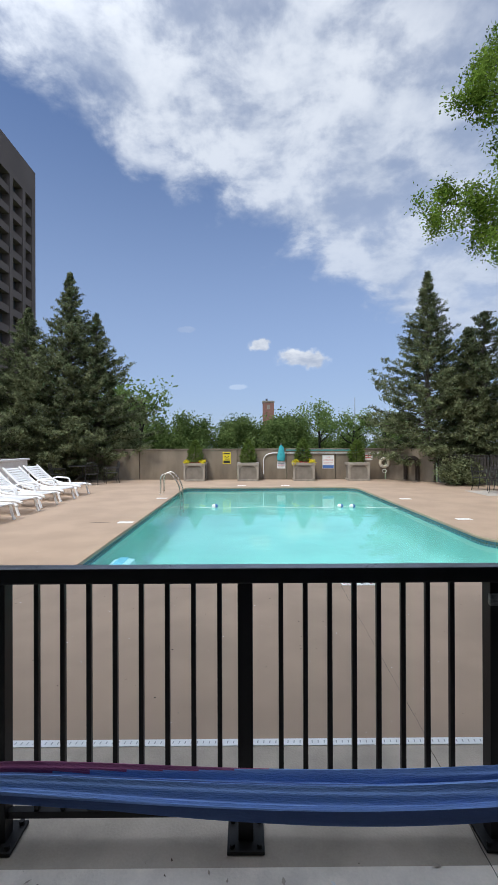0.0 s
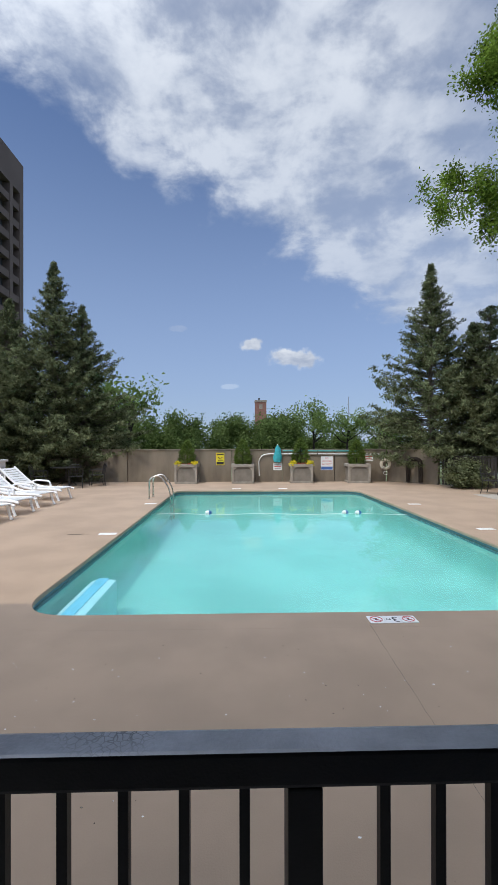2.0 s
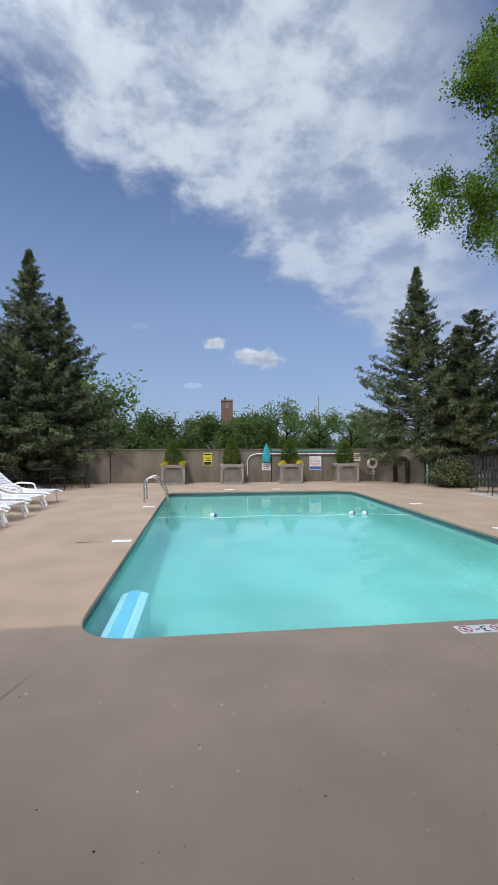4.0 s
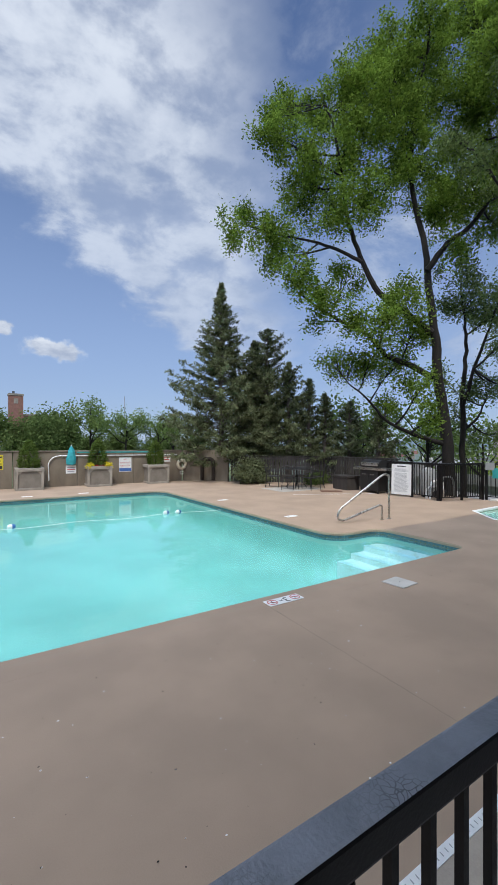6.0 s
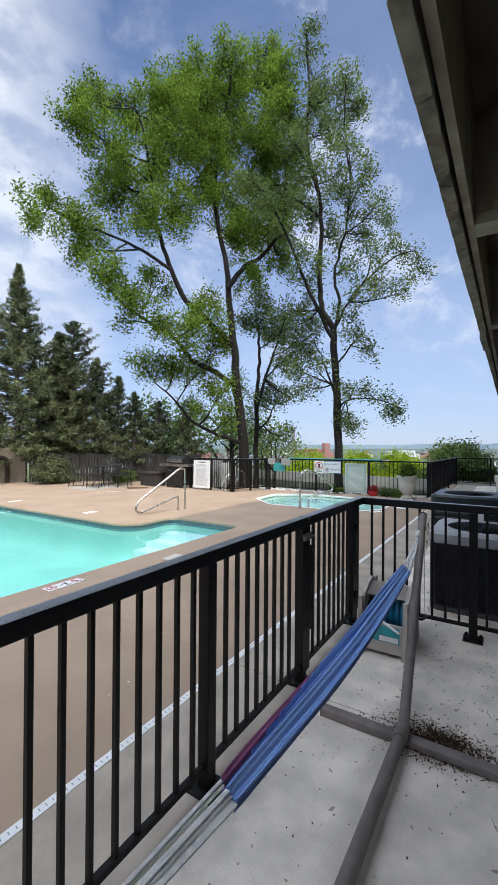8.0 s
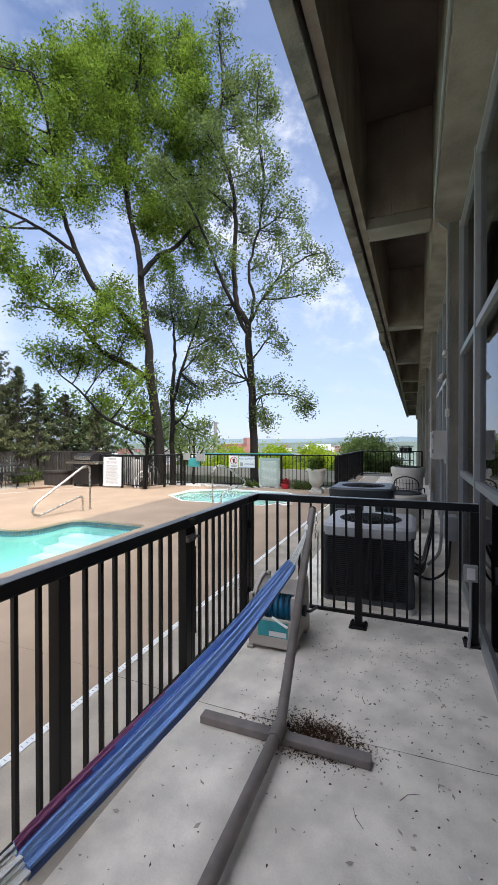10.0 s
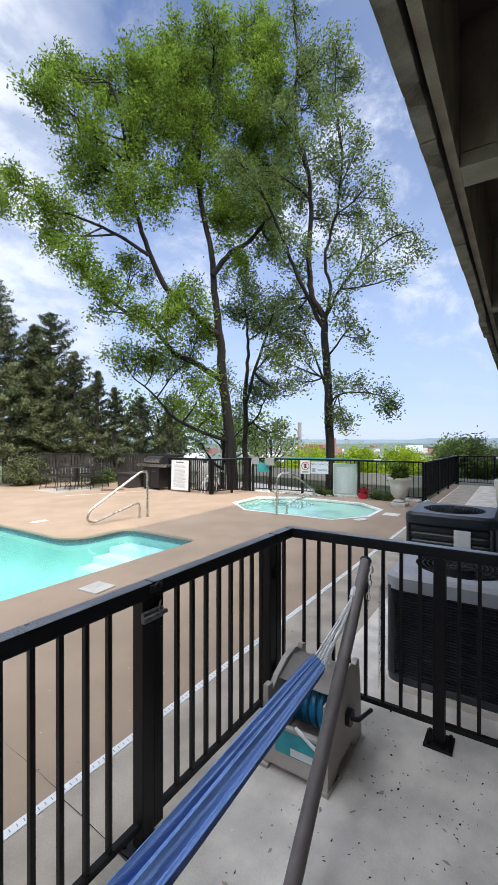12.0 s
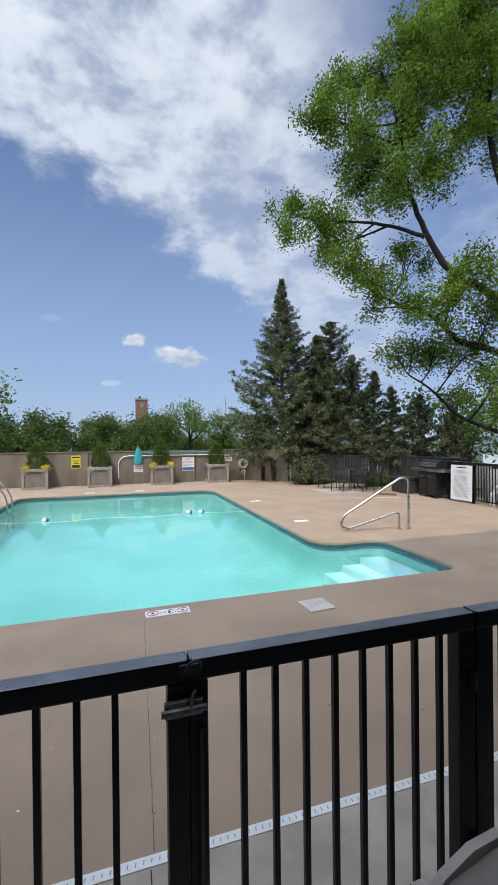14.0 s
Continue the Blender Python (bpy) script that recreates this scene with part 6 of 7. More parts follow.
rows = [(0.90 - 0.026 * k - (0.03 if k > 6 else 0), random.Random(k).uniform(-0.04, 0.0), random.Random(k).uniform(0.38, 0.54), 0.010, "sign_grey") for k in range(3, 31)]
rules = sign_board("rules_board", (9.87, 9.27, 0.06), -85, 0.70, 0.98, "white pool rules board with grey print leaning on the cage", rows=rows, tilt=-1.5)
part("heading", bx(-0.15, 0.15, -0.011, -0.008, 0.90, 0.93), M["sign_black"], rules)
SPAN = math.degrees(math.atan2(2.1 - 7.35, 12.05 - 11.32))
cap_sign = sign_board("capacity_sign", (11.545, 5.03, 0.67), SPAN, 0.55, 0.40, "white pool capacity sign with blue letters on the fence", rows=[(0.385, 0, 0.54, 0.012, "sign_blue"), (0.0, 0, 0.54, 0.012, "sign_blue"), (0.05, -0.18, 0.10, 0.13, "sign_grey")])
text("POOL CAPACITY", 0.072, M["sign_blue"], cap_sign, pose(0, -0.0095, 0.30, 90, 0, 0))
text("PERSONS", 0.078, M["sign_blue"], cap_sign, pose(0.08, -0.0095, 0.12, 90, 0, 0))
nd_sign = sign_board("no_diving_sign", (11.48, 5.48, 0.66), SPAN, 0.32, 0.42, "white no-diving sign with a barred circle on the fence", rows=[(0.04, 0, 0.2, 0.05, "sign_grey")])
bm = tube(bmesh.new(), [(0.12 * math.cos(a), -0.012, 0.25 + 0.12 * math.sin(a)) for a in [2 * math.pi * k / 24 for k in range(25)]], 0.011, 5)
tube(bm, [(-0.085, -0.012, 0.335), (0.085, -0.012, 0.165)], 0.010, 5)
part("barred_circle", bm, M["sign_red"], nd_sign, "red barred circle")
part("figure", bx(-0.03, 0.035, -0.011, -0.008, 0.18, 0.32), M["sign_black"], nd_sign)
spa_rules = sign_board("spa_rules_board", (11.66, 4.27, 0.07), SPAN, 0.68, 0.94, "pale green spa rules board with fine print", "sign_green", rows=[(0.85 - 0.030 * k, 0, 0.56 - 0.05 * (k % 3), 0.010, "sign_w") for k in range(1, 27)])
part("frame_edge", tube(bmesh.new(), [(-0.34, -0.006, 0), (-0.34, -0.006, 0.94), (0.34, -0.006, 0.94), (0.34, -0.006, 0), (-0.34, -0.006, 0)], 0.010, 4), M["sign_w"], spa_rules)
sign_board("green_sign", (11.27, 6.9, 0.68), SPAN, 0.42, 0.30, "green plastic sign on the fence", "tealpipe")
sign_board("grey_float", (11.24, 6.62, 0.90), SPAN - 12, 0.34, 0.24, "grey foam board on the fence top", "conduit", thick=0.04)
sign_board("grey_float", (11.26, 7.18, 0.92), SPAN, 0.24, 0.22, "grey foam board on the fence top", "conduit", thick=0.04)
pole = thing("pool_pole", (0, 0, 0), "long teal telescopic pole lying along the fence top", "pole")
part("tube", tube(bmesh.new(), [(11.36, 6.6, 1.145), (11.82, 3.45, 1.145)], 0.018, 8), M["tealpipe"], pole)
part("tip", tube(bmesh.new(), [(11.82, 3.45, 1.145), (11.85, 3.25, 1.145)], 0.014, 8), M["offwhite"], pole)

WALL_RZ = math.degrees(math.atan2(18.25 - 18.72, 20.2))


def on_wall(x):
    return 18.72 + (x + 14) * (18.25 - 18.72) / 20.2


y_sign = sign_board("slide_sign", (-1.01, on_wall(-1.0) - 0.001, 0.72), WALL_RZ, 0.36, 0.54, "yellow warning sign with a black picture on the wall", "sign_y", rows=[(0.03, 0, 0.30, 0.12, "sign_black"), (0.44, 0, 0.30, 0.05, "sign_black"), (0.20, 0.02, 0.22, 0.03, "sign_black")])
part("wave", tube(bmesh.new(), [(-0.10 + 0.02 * k, -0.012, 0.30 + 0.035 * math.sin(k * 0.9)) for k in range(11)], 0.014, 5), M["sign_black"], y_sign)
lg = sign_board("lifeguard_sign", (3.62, on_wall(3.62) - 0.001, 0.50), WALL_RZ, 0.52, 0.60, "white no lifeguard on duty sign on the wall", rows=[(0.02, 0, 0.50, 0.13, "sign_blue")])
for i, (w, z) in enumerate((("NO", 0.51), ("LIFEGUARD", 0.38), ("ON DUTY", 0.25))):
    text(w, 0.09 if i != 1 else 0.083, M["sign_red"], lg, pose(0, -0.0095, z, 90, 0, 0))
sign_board("notice_sign", (1.48, on_wall(1.48) - 0.001, 0.50), WALL_RZ, 0.38, 0.32, "small white notice on the wall", rows=[(0.22, 0, 0.3, 0.03, "sign_grey"), (0.14, 0, 0.3, 0.03, "sign_red"), (0.06, 0, 0.26, 0.03, "sign_grey")])
sign_board("notice_sign", (5.42, on_wall(5.42) - 0.001, 0.88), WALL_RZ, 0.42, 0.26, "small white notice beside the ring buoy", rows=[(0.18, 0, 0.36, 0.045, "sign_red"), (0.08, 0, 0.3, 0.04, "sign_red")])


def ring_buoy():
    t = thing("ring_buoy", (6.12, 18.12, 0.76), "ivory ring buoy hanging on the wall", "ring buoy", "", 0)
    bm = tube(bmesh.new(), [(0.185 * math.cos(a), 0, 0.185 * math.sin(a)) for a in [2 * math.pi * k / 28 for k in range(29)]], 0.066, 12, caps=False)
    part("ring", bm, M["buoy"], t, "", True)
    for k in range(4):
        a = math.pi / 4 + k * math.pi / 2
        o = part("band", tube(bmesh.new(), [(0.069 * math.cos(q), 0, 0.069 * math.sin(q)) for q in [2 * math.pi * i / 12 for i in range(13)]], 0.010, 5), M["sign_w"], t)
        o.matrix_basis = Matrix.Translation((0.185 * math.cos(a), 0, 0.185 * math.sin(a))) @ pose(0, 0, 0, 0, math.degrees(-a), 0) @ pose(0, 0, 0, 90, 0, 0)
    part("rope", tube(bmesh.new(), [(0.10 * math.cos(a), -0.03, -0.38 + 0.07 * math.sin(a)) for a in [2 * math.pi * k / 16 for k in range(17)]], 0.012, 6), M["rope"], t)
    part("hook", tube(bmesh.new(), arc([(0, 0.10, 0.30), (0, -0.06, 0.30), (0, -0.08, 0.34)], 3), 0.012, 6), M["iron"], t)


ring_buoy()


def net_pole():
    t = thing("skimmer_pole", (0, 0, 0), "white and teal pool pole hung along the wall", "pole")
    y0, y1 = on_wall(1.0) - 0.06, on_wall(5.9) - 0.06
    part("bend", tube(bmesh.new(), arc([(0.68, on_wall(0.68) - 0.06, 0.25), (0.66, on_wall(0.66) - 0.06, 0.95), (0.82, on_wall(0.8) - 0.06, 1.16), (1.1, y0, 1.21)], 6), 0.020, 8), M["offwhite"], t, "", True)
    part("tube", tube(bmesh.new(), [(1.1, y0, 1.21), (5.9, y1, 1.19)], 0.020, 8), M["offwhite"], t)
    part("upper_tube", tube(bmesh.new(), [(1.7, y0 - 0.02, 1.335), (5.0, y1 - 0.02, 1.325)], 0.025, 8), M["tealpipe"], t, "teal telescopic tube")
    for x in (1.4, 3.2, 5.4):
        part("hook", tube(bmesh.new(), arc([(x, on_wall(x), 1.16), (x, on_wall(x) - 0.09, 1.15), (x, on_wall(x) - 0.09, 1.36)], 3), 0.010, 5), M["iron"], t)
    u = thing("umbrella", (1.47, on_wall(1.47) - 0.10, 0.84), "folded turquoise canvas umbrella hung on the wall", "umbrella")
    bm = bmesh.new()
    prof = [(0.05, 0.0), (0.14, 0.03), (0.17, 0.2), (0.13, 0.42), (0.10, 0.6), (0.03, 0.74)]
    seg = 20
    rings = [[bm.verts.new((r * (1 + 0.22 * math.sin(5 * 2 * math.pi * k / seg + z * 3)) * math.cos(2 * math.pi * k / seg), 0.45 * r * math.sin(2 * math.pi * k / seg), z)) for k in range(seg)] for r, z in prof]
    for a, b in zip(rings, rings[1:]):
        for k in range(seg):
            bm.faces.new((a[k], a[(k + 1) % seg], b[(k + 1) % seg], b[k]))
    bm.faces.new(rings[-1])
    part("canopy", bm, M["teal"], u, "", True)
    part("pole", tube(bmesh.new(), [(0, 0, -0.05), (0, 0, 0.80)], 0.015, 8), M["offwhite"], u)


net_pole()


# ---- planters ----
def square_planter(x, y, flowers, seed):
    t = thing("square_planter", (x, y, 0), "square cast stone planter with recessed panels", "planter", "planters along the wall", WALL_RZ)
    w, h = 0.46, 0.80
    part("core", bx(-w + 0.05, w - 0.05, -w + 0.05, w - 0.05, 0.05, h - 0.12), M["panelin"], t, "recessed panels")
    part("rim", ring_box(w + 0.01, w - 0.09, h - 0.12, h), M["planter"], t, "cast rim")
    part("plinth", bx(-w, w, -w, w, 0.0, 0.08, bev=0.012), M["planter"], t)
    for sx in (-1, 1):
        for sy in (-1, 1):
            part("corner_pier", bx(sx * (w - 0.04) - 0.045, sx * (w - 0.04) + 0.045, sy * (w - 0.04) - 0.045, sy * (w - 0.04) + 0.045, 0.08, h - 0.12, bev=0.01), M["planter"], t)
    for s in (-1, 1):
        for q in (-1, 1):
            bm = bmesh.new()
            vs = [bm.verts.new((s * (w - 0.085), q * -1 * (w - 0.02), h - 0.12)), bm.verts.new((s * (w - 0.085), q * -1 * (w - 0.02), h - 0.26)), bm.verts.new((s * (w - 0.23), q * -1 * (w - 0.02), h - 0.12))]
            f = bm.faces.new(vs)
            r = bmesh.ops.extrude_face_region(bm, geom=[f])
            bmesh.ops.translate(bm, verts=[v for v in r["geom"] if isinstance(v, bmesh.types.BMVert)], vec=(0, q * 0.03, 0))
            part("corner_gusset", bm, M["planter"], t)
    part("soil", bx(-w + 0.09, w - 0.09, -w + 0.09, w - 0.09, h - 0.14, h - 0.05), M["soil"], t)
    tp = thing("clipped_evergreen", (x, y, h - 0.06), "clipped evergreen cone in a stone planter", "topiary", "clipped cones")
    rng = random.Random(seed)
    part("trunk", tube(bmesh.new(), [(0, 0, 0), (0, 0, 0.9)], [0.03, 0.01], 6), M["bark"], tp)
    H = rng.uniform(0.92, 1.06)
    pts = []
    for k in range(420):
        f = rng.random()
        r = 0.33 * (math.sin(math.pi * min(1, 0.34 + 0.66 * f)) ** 0.9) * rng.uniform(0.75, 1.05) + 0.02
        a = rng.uniform(0, 6.28)
        pts.append((r * math.cos(a), r * math.sin(a), 0.05 + H * f))
    leaves("foliage", pts, 14, (0.035, 0.035, 0.04), 0.055, M["boxwood"], tp, seed, aspect=0.4)
    if flowers:
        fl = thing("flower_bed", (x, y, h - 0.055), "yellow and dark red bedding flowers in a stone planter", "flowers", "bedding flowers", WALL_RZ)
        pts = []
        for s in (-1, 1):
            for k in range(16):
                pts.append((s * rng.uniform(0.26, 0.44), rng.uniform(-0.46, -0.1), rng.uniform(0.02, 0.14)))
        leaves("yellow_blooms", pts, 22, (0.045, 0.045, 0.035), 0.065, M["lime"] if seed % 2 else M["yellow"], fl, seed + 1, aspect=0.8)
        leaves("red_blooms", [(rng.uniform(-0.22, 0.22), rng.uniform(-0.42, -0.3), rng.uniform(0.02, 0.08)) for k in range(12)], 10, (0.03, 0.03, 0.02), 0.04, M["crimson"], fl, seed + 2, aspect=0.8)
    return t


def ring_box(o, i, z0, z1):
    bm = bmesh.new()
    for a in ((-o, o, -o, -i), (-o, o, i, o), (-o, -i, -i, i), (i, o, -i, i)):
        box(bm, *a, z0, z1, 0.008)
    return bm


for k, (x, fl) in enumerate(((-2.38, True), (-0.03, False), (2.42, True), (4.83, False))):
    square_planter(x, 17.98, fl, 60 + k)


def urn(x, y):
    t = thing("garden_urn", (x, y, 0), "pale stone pedestal urn beside the fence", "urn")
    part("pedestal", bx(-0.19, 0.19, -0.19, 0.19, 0, 0.09, bev=0.012), M["potwhite"], t)
    part("bowl", lathe(bmesh.new(), [(0.15, 0.09), (0.17, 0.13), (0.10, 0.19), (0.15, 0.24), (0.22, 0.34), (0.245, 0.55), (0.26, 0.66), (0.30, 0.70), (0.30, 0.74), (0.24, 0.74), (0.22, 0.66)], 26), M["potwhite"], t, "", True)
    part("soil", lathe(bmesh.new(), [(0.0, 0.69), (0.22, 0.69)], 20), M["soil"], t)
    shrub("urn_plant", (x, y, 0.69), (0.24, 0.24, 0.42), "dark red-green leafy plant in a stone urn", 90, "boxwood", n=22, per=30, leaf_size=0.07, spread=0.07, category="plant")


urn(10.95, 2.52)


def pebbles():
    rng = random.Random(4)
    t = tagged(new("pebble_edging"), "pale river stones along the fence foot", "stones", kind="stuff")
    base = []
    for s in range(3):
        bm = bmesh.new()
        bmesh.ops.create_icosphere(bm, subdivisions=1, radius=1.0)
        for v in bm.verts:
            v.co *= 1 + 0.25 * noise.noise(v.co * 1.7 + Vector((s * 9, 0, 0)))
        base.append(finish("stone", bm, M["pebble"], t, "", True))
    k = 0
    for i in range(150):
        f = rng.random()
        x, y = 11.36 + 0.73 * f + rng.uniform(-0.22, 0.10), 7.2 - 5.2 * f
        r = rng.uniform(0.025, 0.075)
        o = base[i % 3] if i < 3 else base[i % 3].copy()
        if i >= 3:
            scene.collection.objects.link(o)
        o.matrix_basis = pose(x, y, r * 0.4, 0, 0, rng.uniform(0, 360)) @ Matrix.Diagonal((r, r * rng.uniform(0.7, 1.3), r * 0.6, 1))


pebbles()
shrub("bedding_plant", (11.62, 4.95, 0.0), (0.16, 0.3, 0.28), "small leafy plant among the stones", 92, "boxwood", n=14, per=22, leaf_size=0.06, spread=0.06, category="plant")
shrub("bedding_plant", (11.70, 3.3, 0.0), (0.16, 0.32, 0.24), "small leafy plant among the stones", 93, "hedge", n=14, per=22, leaf_size=0.06, spread=0.06, category="plant")
shrub("bedding_plant", (11.80, 2.95, 0.0), (0.16, 0.3, 0.22), "small leafy plant among the stones", 94, "boxwood", n=14, per=22, leaf_size=0.06, spread=0.06, category="plant")
rf = thing("red_flower_tub", (11.72, 3.72, 0.0), "red tub with red flowers by the fence", "flowers")
part("tub", lathe(bmesh.new(), [(0.12, 0.0), (0.17, 0.16), (0.15, 0.16), (0.12, 0.04)], 16), M["red"], rf, "", True)
rb = leaves("blooms", [(random.uniform(-0.12, 0.12), random.uniform(-0.14, 0.14), random.uniform(0.15, 0.3)) for k in range(26)], 9, (0.03, 0.03, 0.03), 0.05, M["crimson"], rf, 95, aspect=0.8)
rb["kind"] = "stuff"


def white_planter():
    t = thing("raised_planter", (-9.7, 14.3, 0), "large white rendered raised planter behind the loungers", "planter")
    bm = bmesh.new()
    box(bm, -1.3, 1.3, -0.9, 0.9, 0.0, 1.04, 0.02)
    part("body", bm, M["white"], t)
    part("lip", bx(-1.36, 1.36, -0.96, 0.96, 1.04, 1.12, bev=0.02), M["white"], t)
    part("soil", bx(-1.2, 1.2, -0.8, 0.8, 1.12, 1.13), M["soil"], t)
    shrub("lime_shrub", (-9.9, 14.2, 1.13), (0.55, 0.5, 0.75), "lime green feathery shrub in the white planter", 96, "lime", n=40, per=40, leaf_size=0.07, spread=0.10)


white_planter()


# ---- on the patio ----
def hammock():
    t = thing("hammock", (0, 0, 0), "blue striped cotton hammock hanging slack from its stand", "hammock")
    n, m = 44, 40
    x0, x1 = -0.78, 1.42

    def at(f, v):
        """f along the cloth, v from -1 to 1 across it; the cloth hangs in soft folds."""
        x = x0 + (x1 - x0) * f
        sag = 0.735 - 0.080 * math.sin(math.pi * f) ** 1.2 + 0.02 * f + 0.022 * v
        w = 0.026 + 0.022 * math.sin(math.pi * min(1, max(0, f))) ** 0.6
        y = 0.622 + 0.03 * math.sin(3 * f) + w * v
        cup = 0.012 * (1 - v * v)
        folds = 0.007 * math.cos(v * 7.0 + 0.9 * math.sin(f * 4.0)) + 0.003 * math.cos(v * 21 + f * 3) - 0.022 * math.exp(-((v - 0.42 - 0.15 * math.sin(f * 5)) / 0.07) ** 2)
        return Vector((x, y, sag + cup * (0.4 + 0.6 * math.sin(math.pi * f)) + folds * (0.6 + 0.6 * math.sin(math.pi * f))))
    bm = bmesh.new()
    grid = [[bm.verts.new(at(i / n, 2 * j / m - 1)) for j in range(m + 1)] for i in range(n + 1)]
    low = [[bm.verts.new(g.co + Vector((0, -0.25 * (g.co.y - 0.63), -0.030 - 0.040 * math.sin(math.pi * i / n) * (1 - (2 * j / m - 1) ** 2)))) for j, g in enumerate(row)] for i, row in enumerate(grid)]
    for rows in (grid, low):
        for i in range(n):
            for j in range(m):
                f = bm.faces.new((rows[i][j], rows[i + 1][j], rows[i + 1][j + 1], rows[i][j + 1]))
                # the lower layer is all navy: its shade is put into the colour
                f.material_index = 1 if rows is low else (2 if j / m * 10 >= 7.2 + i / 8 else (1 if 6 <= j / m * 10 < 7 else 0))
    for i in range(n):
        bm.faces.new((grid[i][0], grid[i + 1][0], low[i + 1][0], low[i][0])).material_index = 1
        bm.faces.new((grid[i][m], grid[i + 1][m], low[i + 1][m], low[i][m])).material_index = 2 if i <= 18 else 1
    for j in range(m):
        bm.faces.new((grid[0][j], grid[0][j + 1], low[0][j + 1], low[0][j]))
        bm.faces.new((grid[n][j], grid[n][j + 1], low[n][j + 1], low[n][j]))
    part("cloth", bm, [M["blue"], M["navy"], M["purple"]], t, "bunched blue, navy and plum striped cloth, underside shade coloured navy", True)
    rng = random.Random(2)
    for end, hub in ((1, Vector((1.90, 0.627, 0.915))), (0, Vector((-2.05, 0.60, 0.93)))):
        for k in range(9):
            a = at(end, -0.9 + 1.8 * k / 8)
            a.z -= 0.012
            mid = a.lerp(hub, 0.5) + Vector((0, rng.uniform(-0.01, 0.01), -0.012 if end else -0.03))
            part("cord", tube(bmesh.new(), [a, a.lerp(mid, 0.5), mid, mid.lerp(hub, 0.5), hub], 0.0055, 5), M["rope"], t)
        d = 0.05 if end else -0.05
        part("knot", tube(bmesh.new(), [hub - Vector((d, 0, 0.02)), hub, hub + Vector((d * 0.6, 0, 0.02))], [0.018, 0.028, 0.014], 8), M["rope"], t, "bound cord loop")


hammock()


def hammock_stand():
    t = thing("hammock_stand", (0, 0, 0), "brown-grey tubular steel hammock stand on the patio", "hammock stand")
    part("base_tube", tube(bmesh.new(), [(-0.78, 0.50, 0.075), (0.75, 0.50, 0.075)], 0.031, 14), M["stand"], t, "", True)
    for x, tip, s in ((0.71, Vector((2.07, 0.627, 1.035)), 1), (-0.74, Vector((-2.19, 0.60, 1.035)), -1)):
        a = Vector((x, 0.50, 0.075))
        part("arm", tube(bmesh.new(), [a, a.lerp(tip, 0.06) - Vector((0, 0, 0.02)), tip], 0.030, 14), M["stand"], t, "", True)
        part("joint_sleeve", tube(bmesh.new(), [a - Vector((0.1 * s, 0, 0)), a + Vector((0.02 * s, 0, 0))], 0.037, 14), M["stand"], t, "", True)
        part("cross_foot", bx(x - 0.035, x + 0.035, 0.02, 0.97, 0.001, 0.045, bev=0.006), M["stand"], t, "flat cross foot")
        hook = tip + Vector((-0.06 * s, -0.02, -0.05))
        for k in range(6):
            c = hook + Vector((-0.012 * k * s, -0.03, -0.035 * k + 0.03))
            ring = [c + Vector((0.012 * math.cos(q) * (1 if k % 2 else 0.3), 0.012 * math.cos(q) * (0.3 if k % 2 else 1), 0.022 * math.sin(q))) for q in [2 * math.pi * i / 10 for i in range(11)]]
            part("chain_link", tube(bmesh.new(), ring, 0.0035, 5), M["steel"], t)
        part("end_cap", tube(bmesh.new(), [tip, tip + (tip - a).normalized() * 0.012], 0.033, 12), M["iron"], t)


hammock_stand()


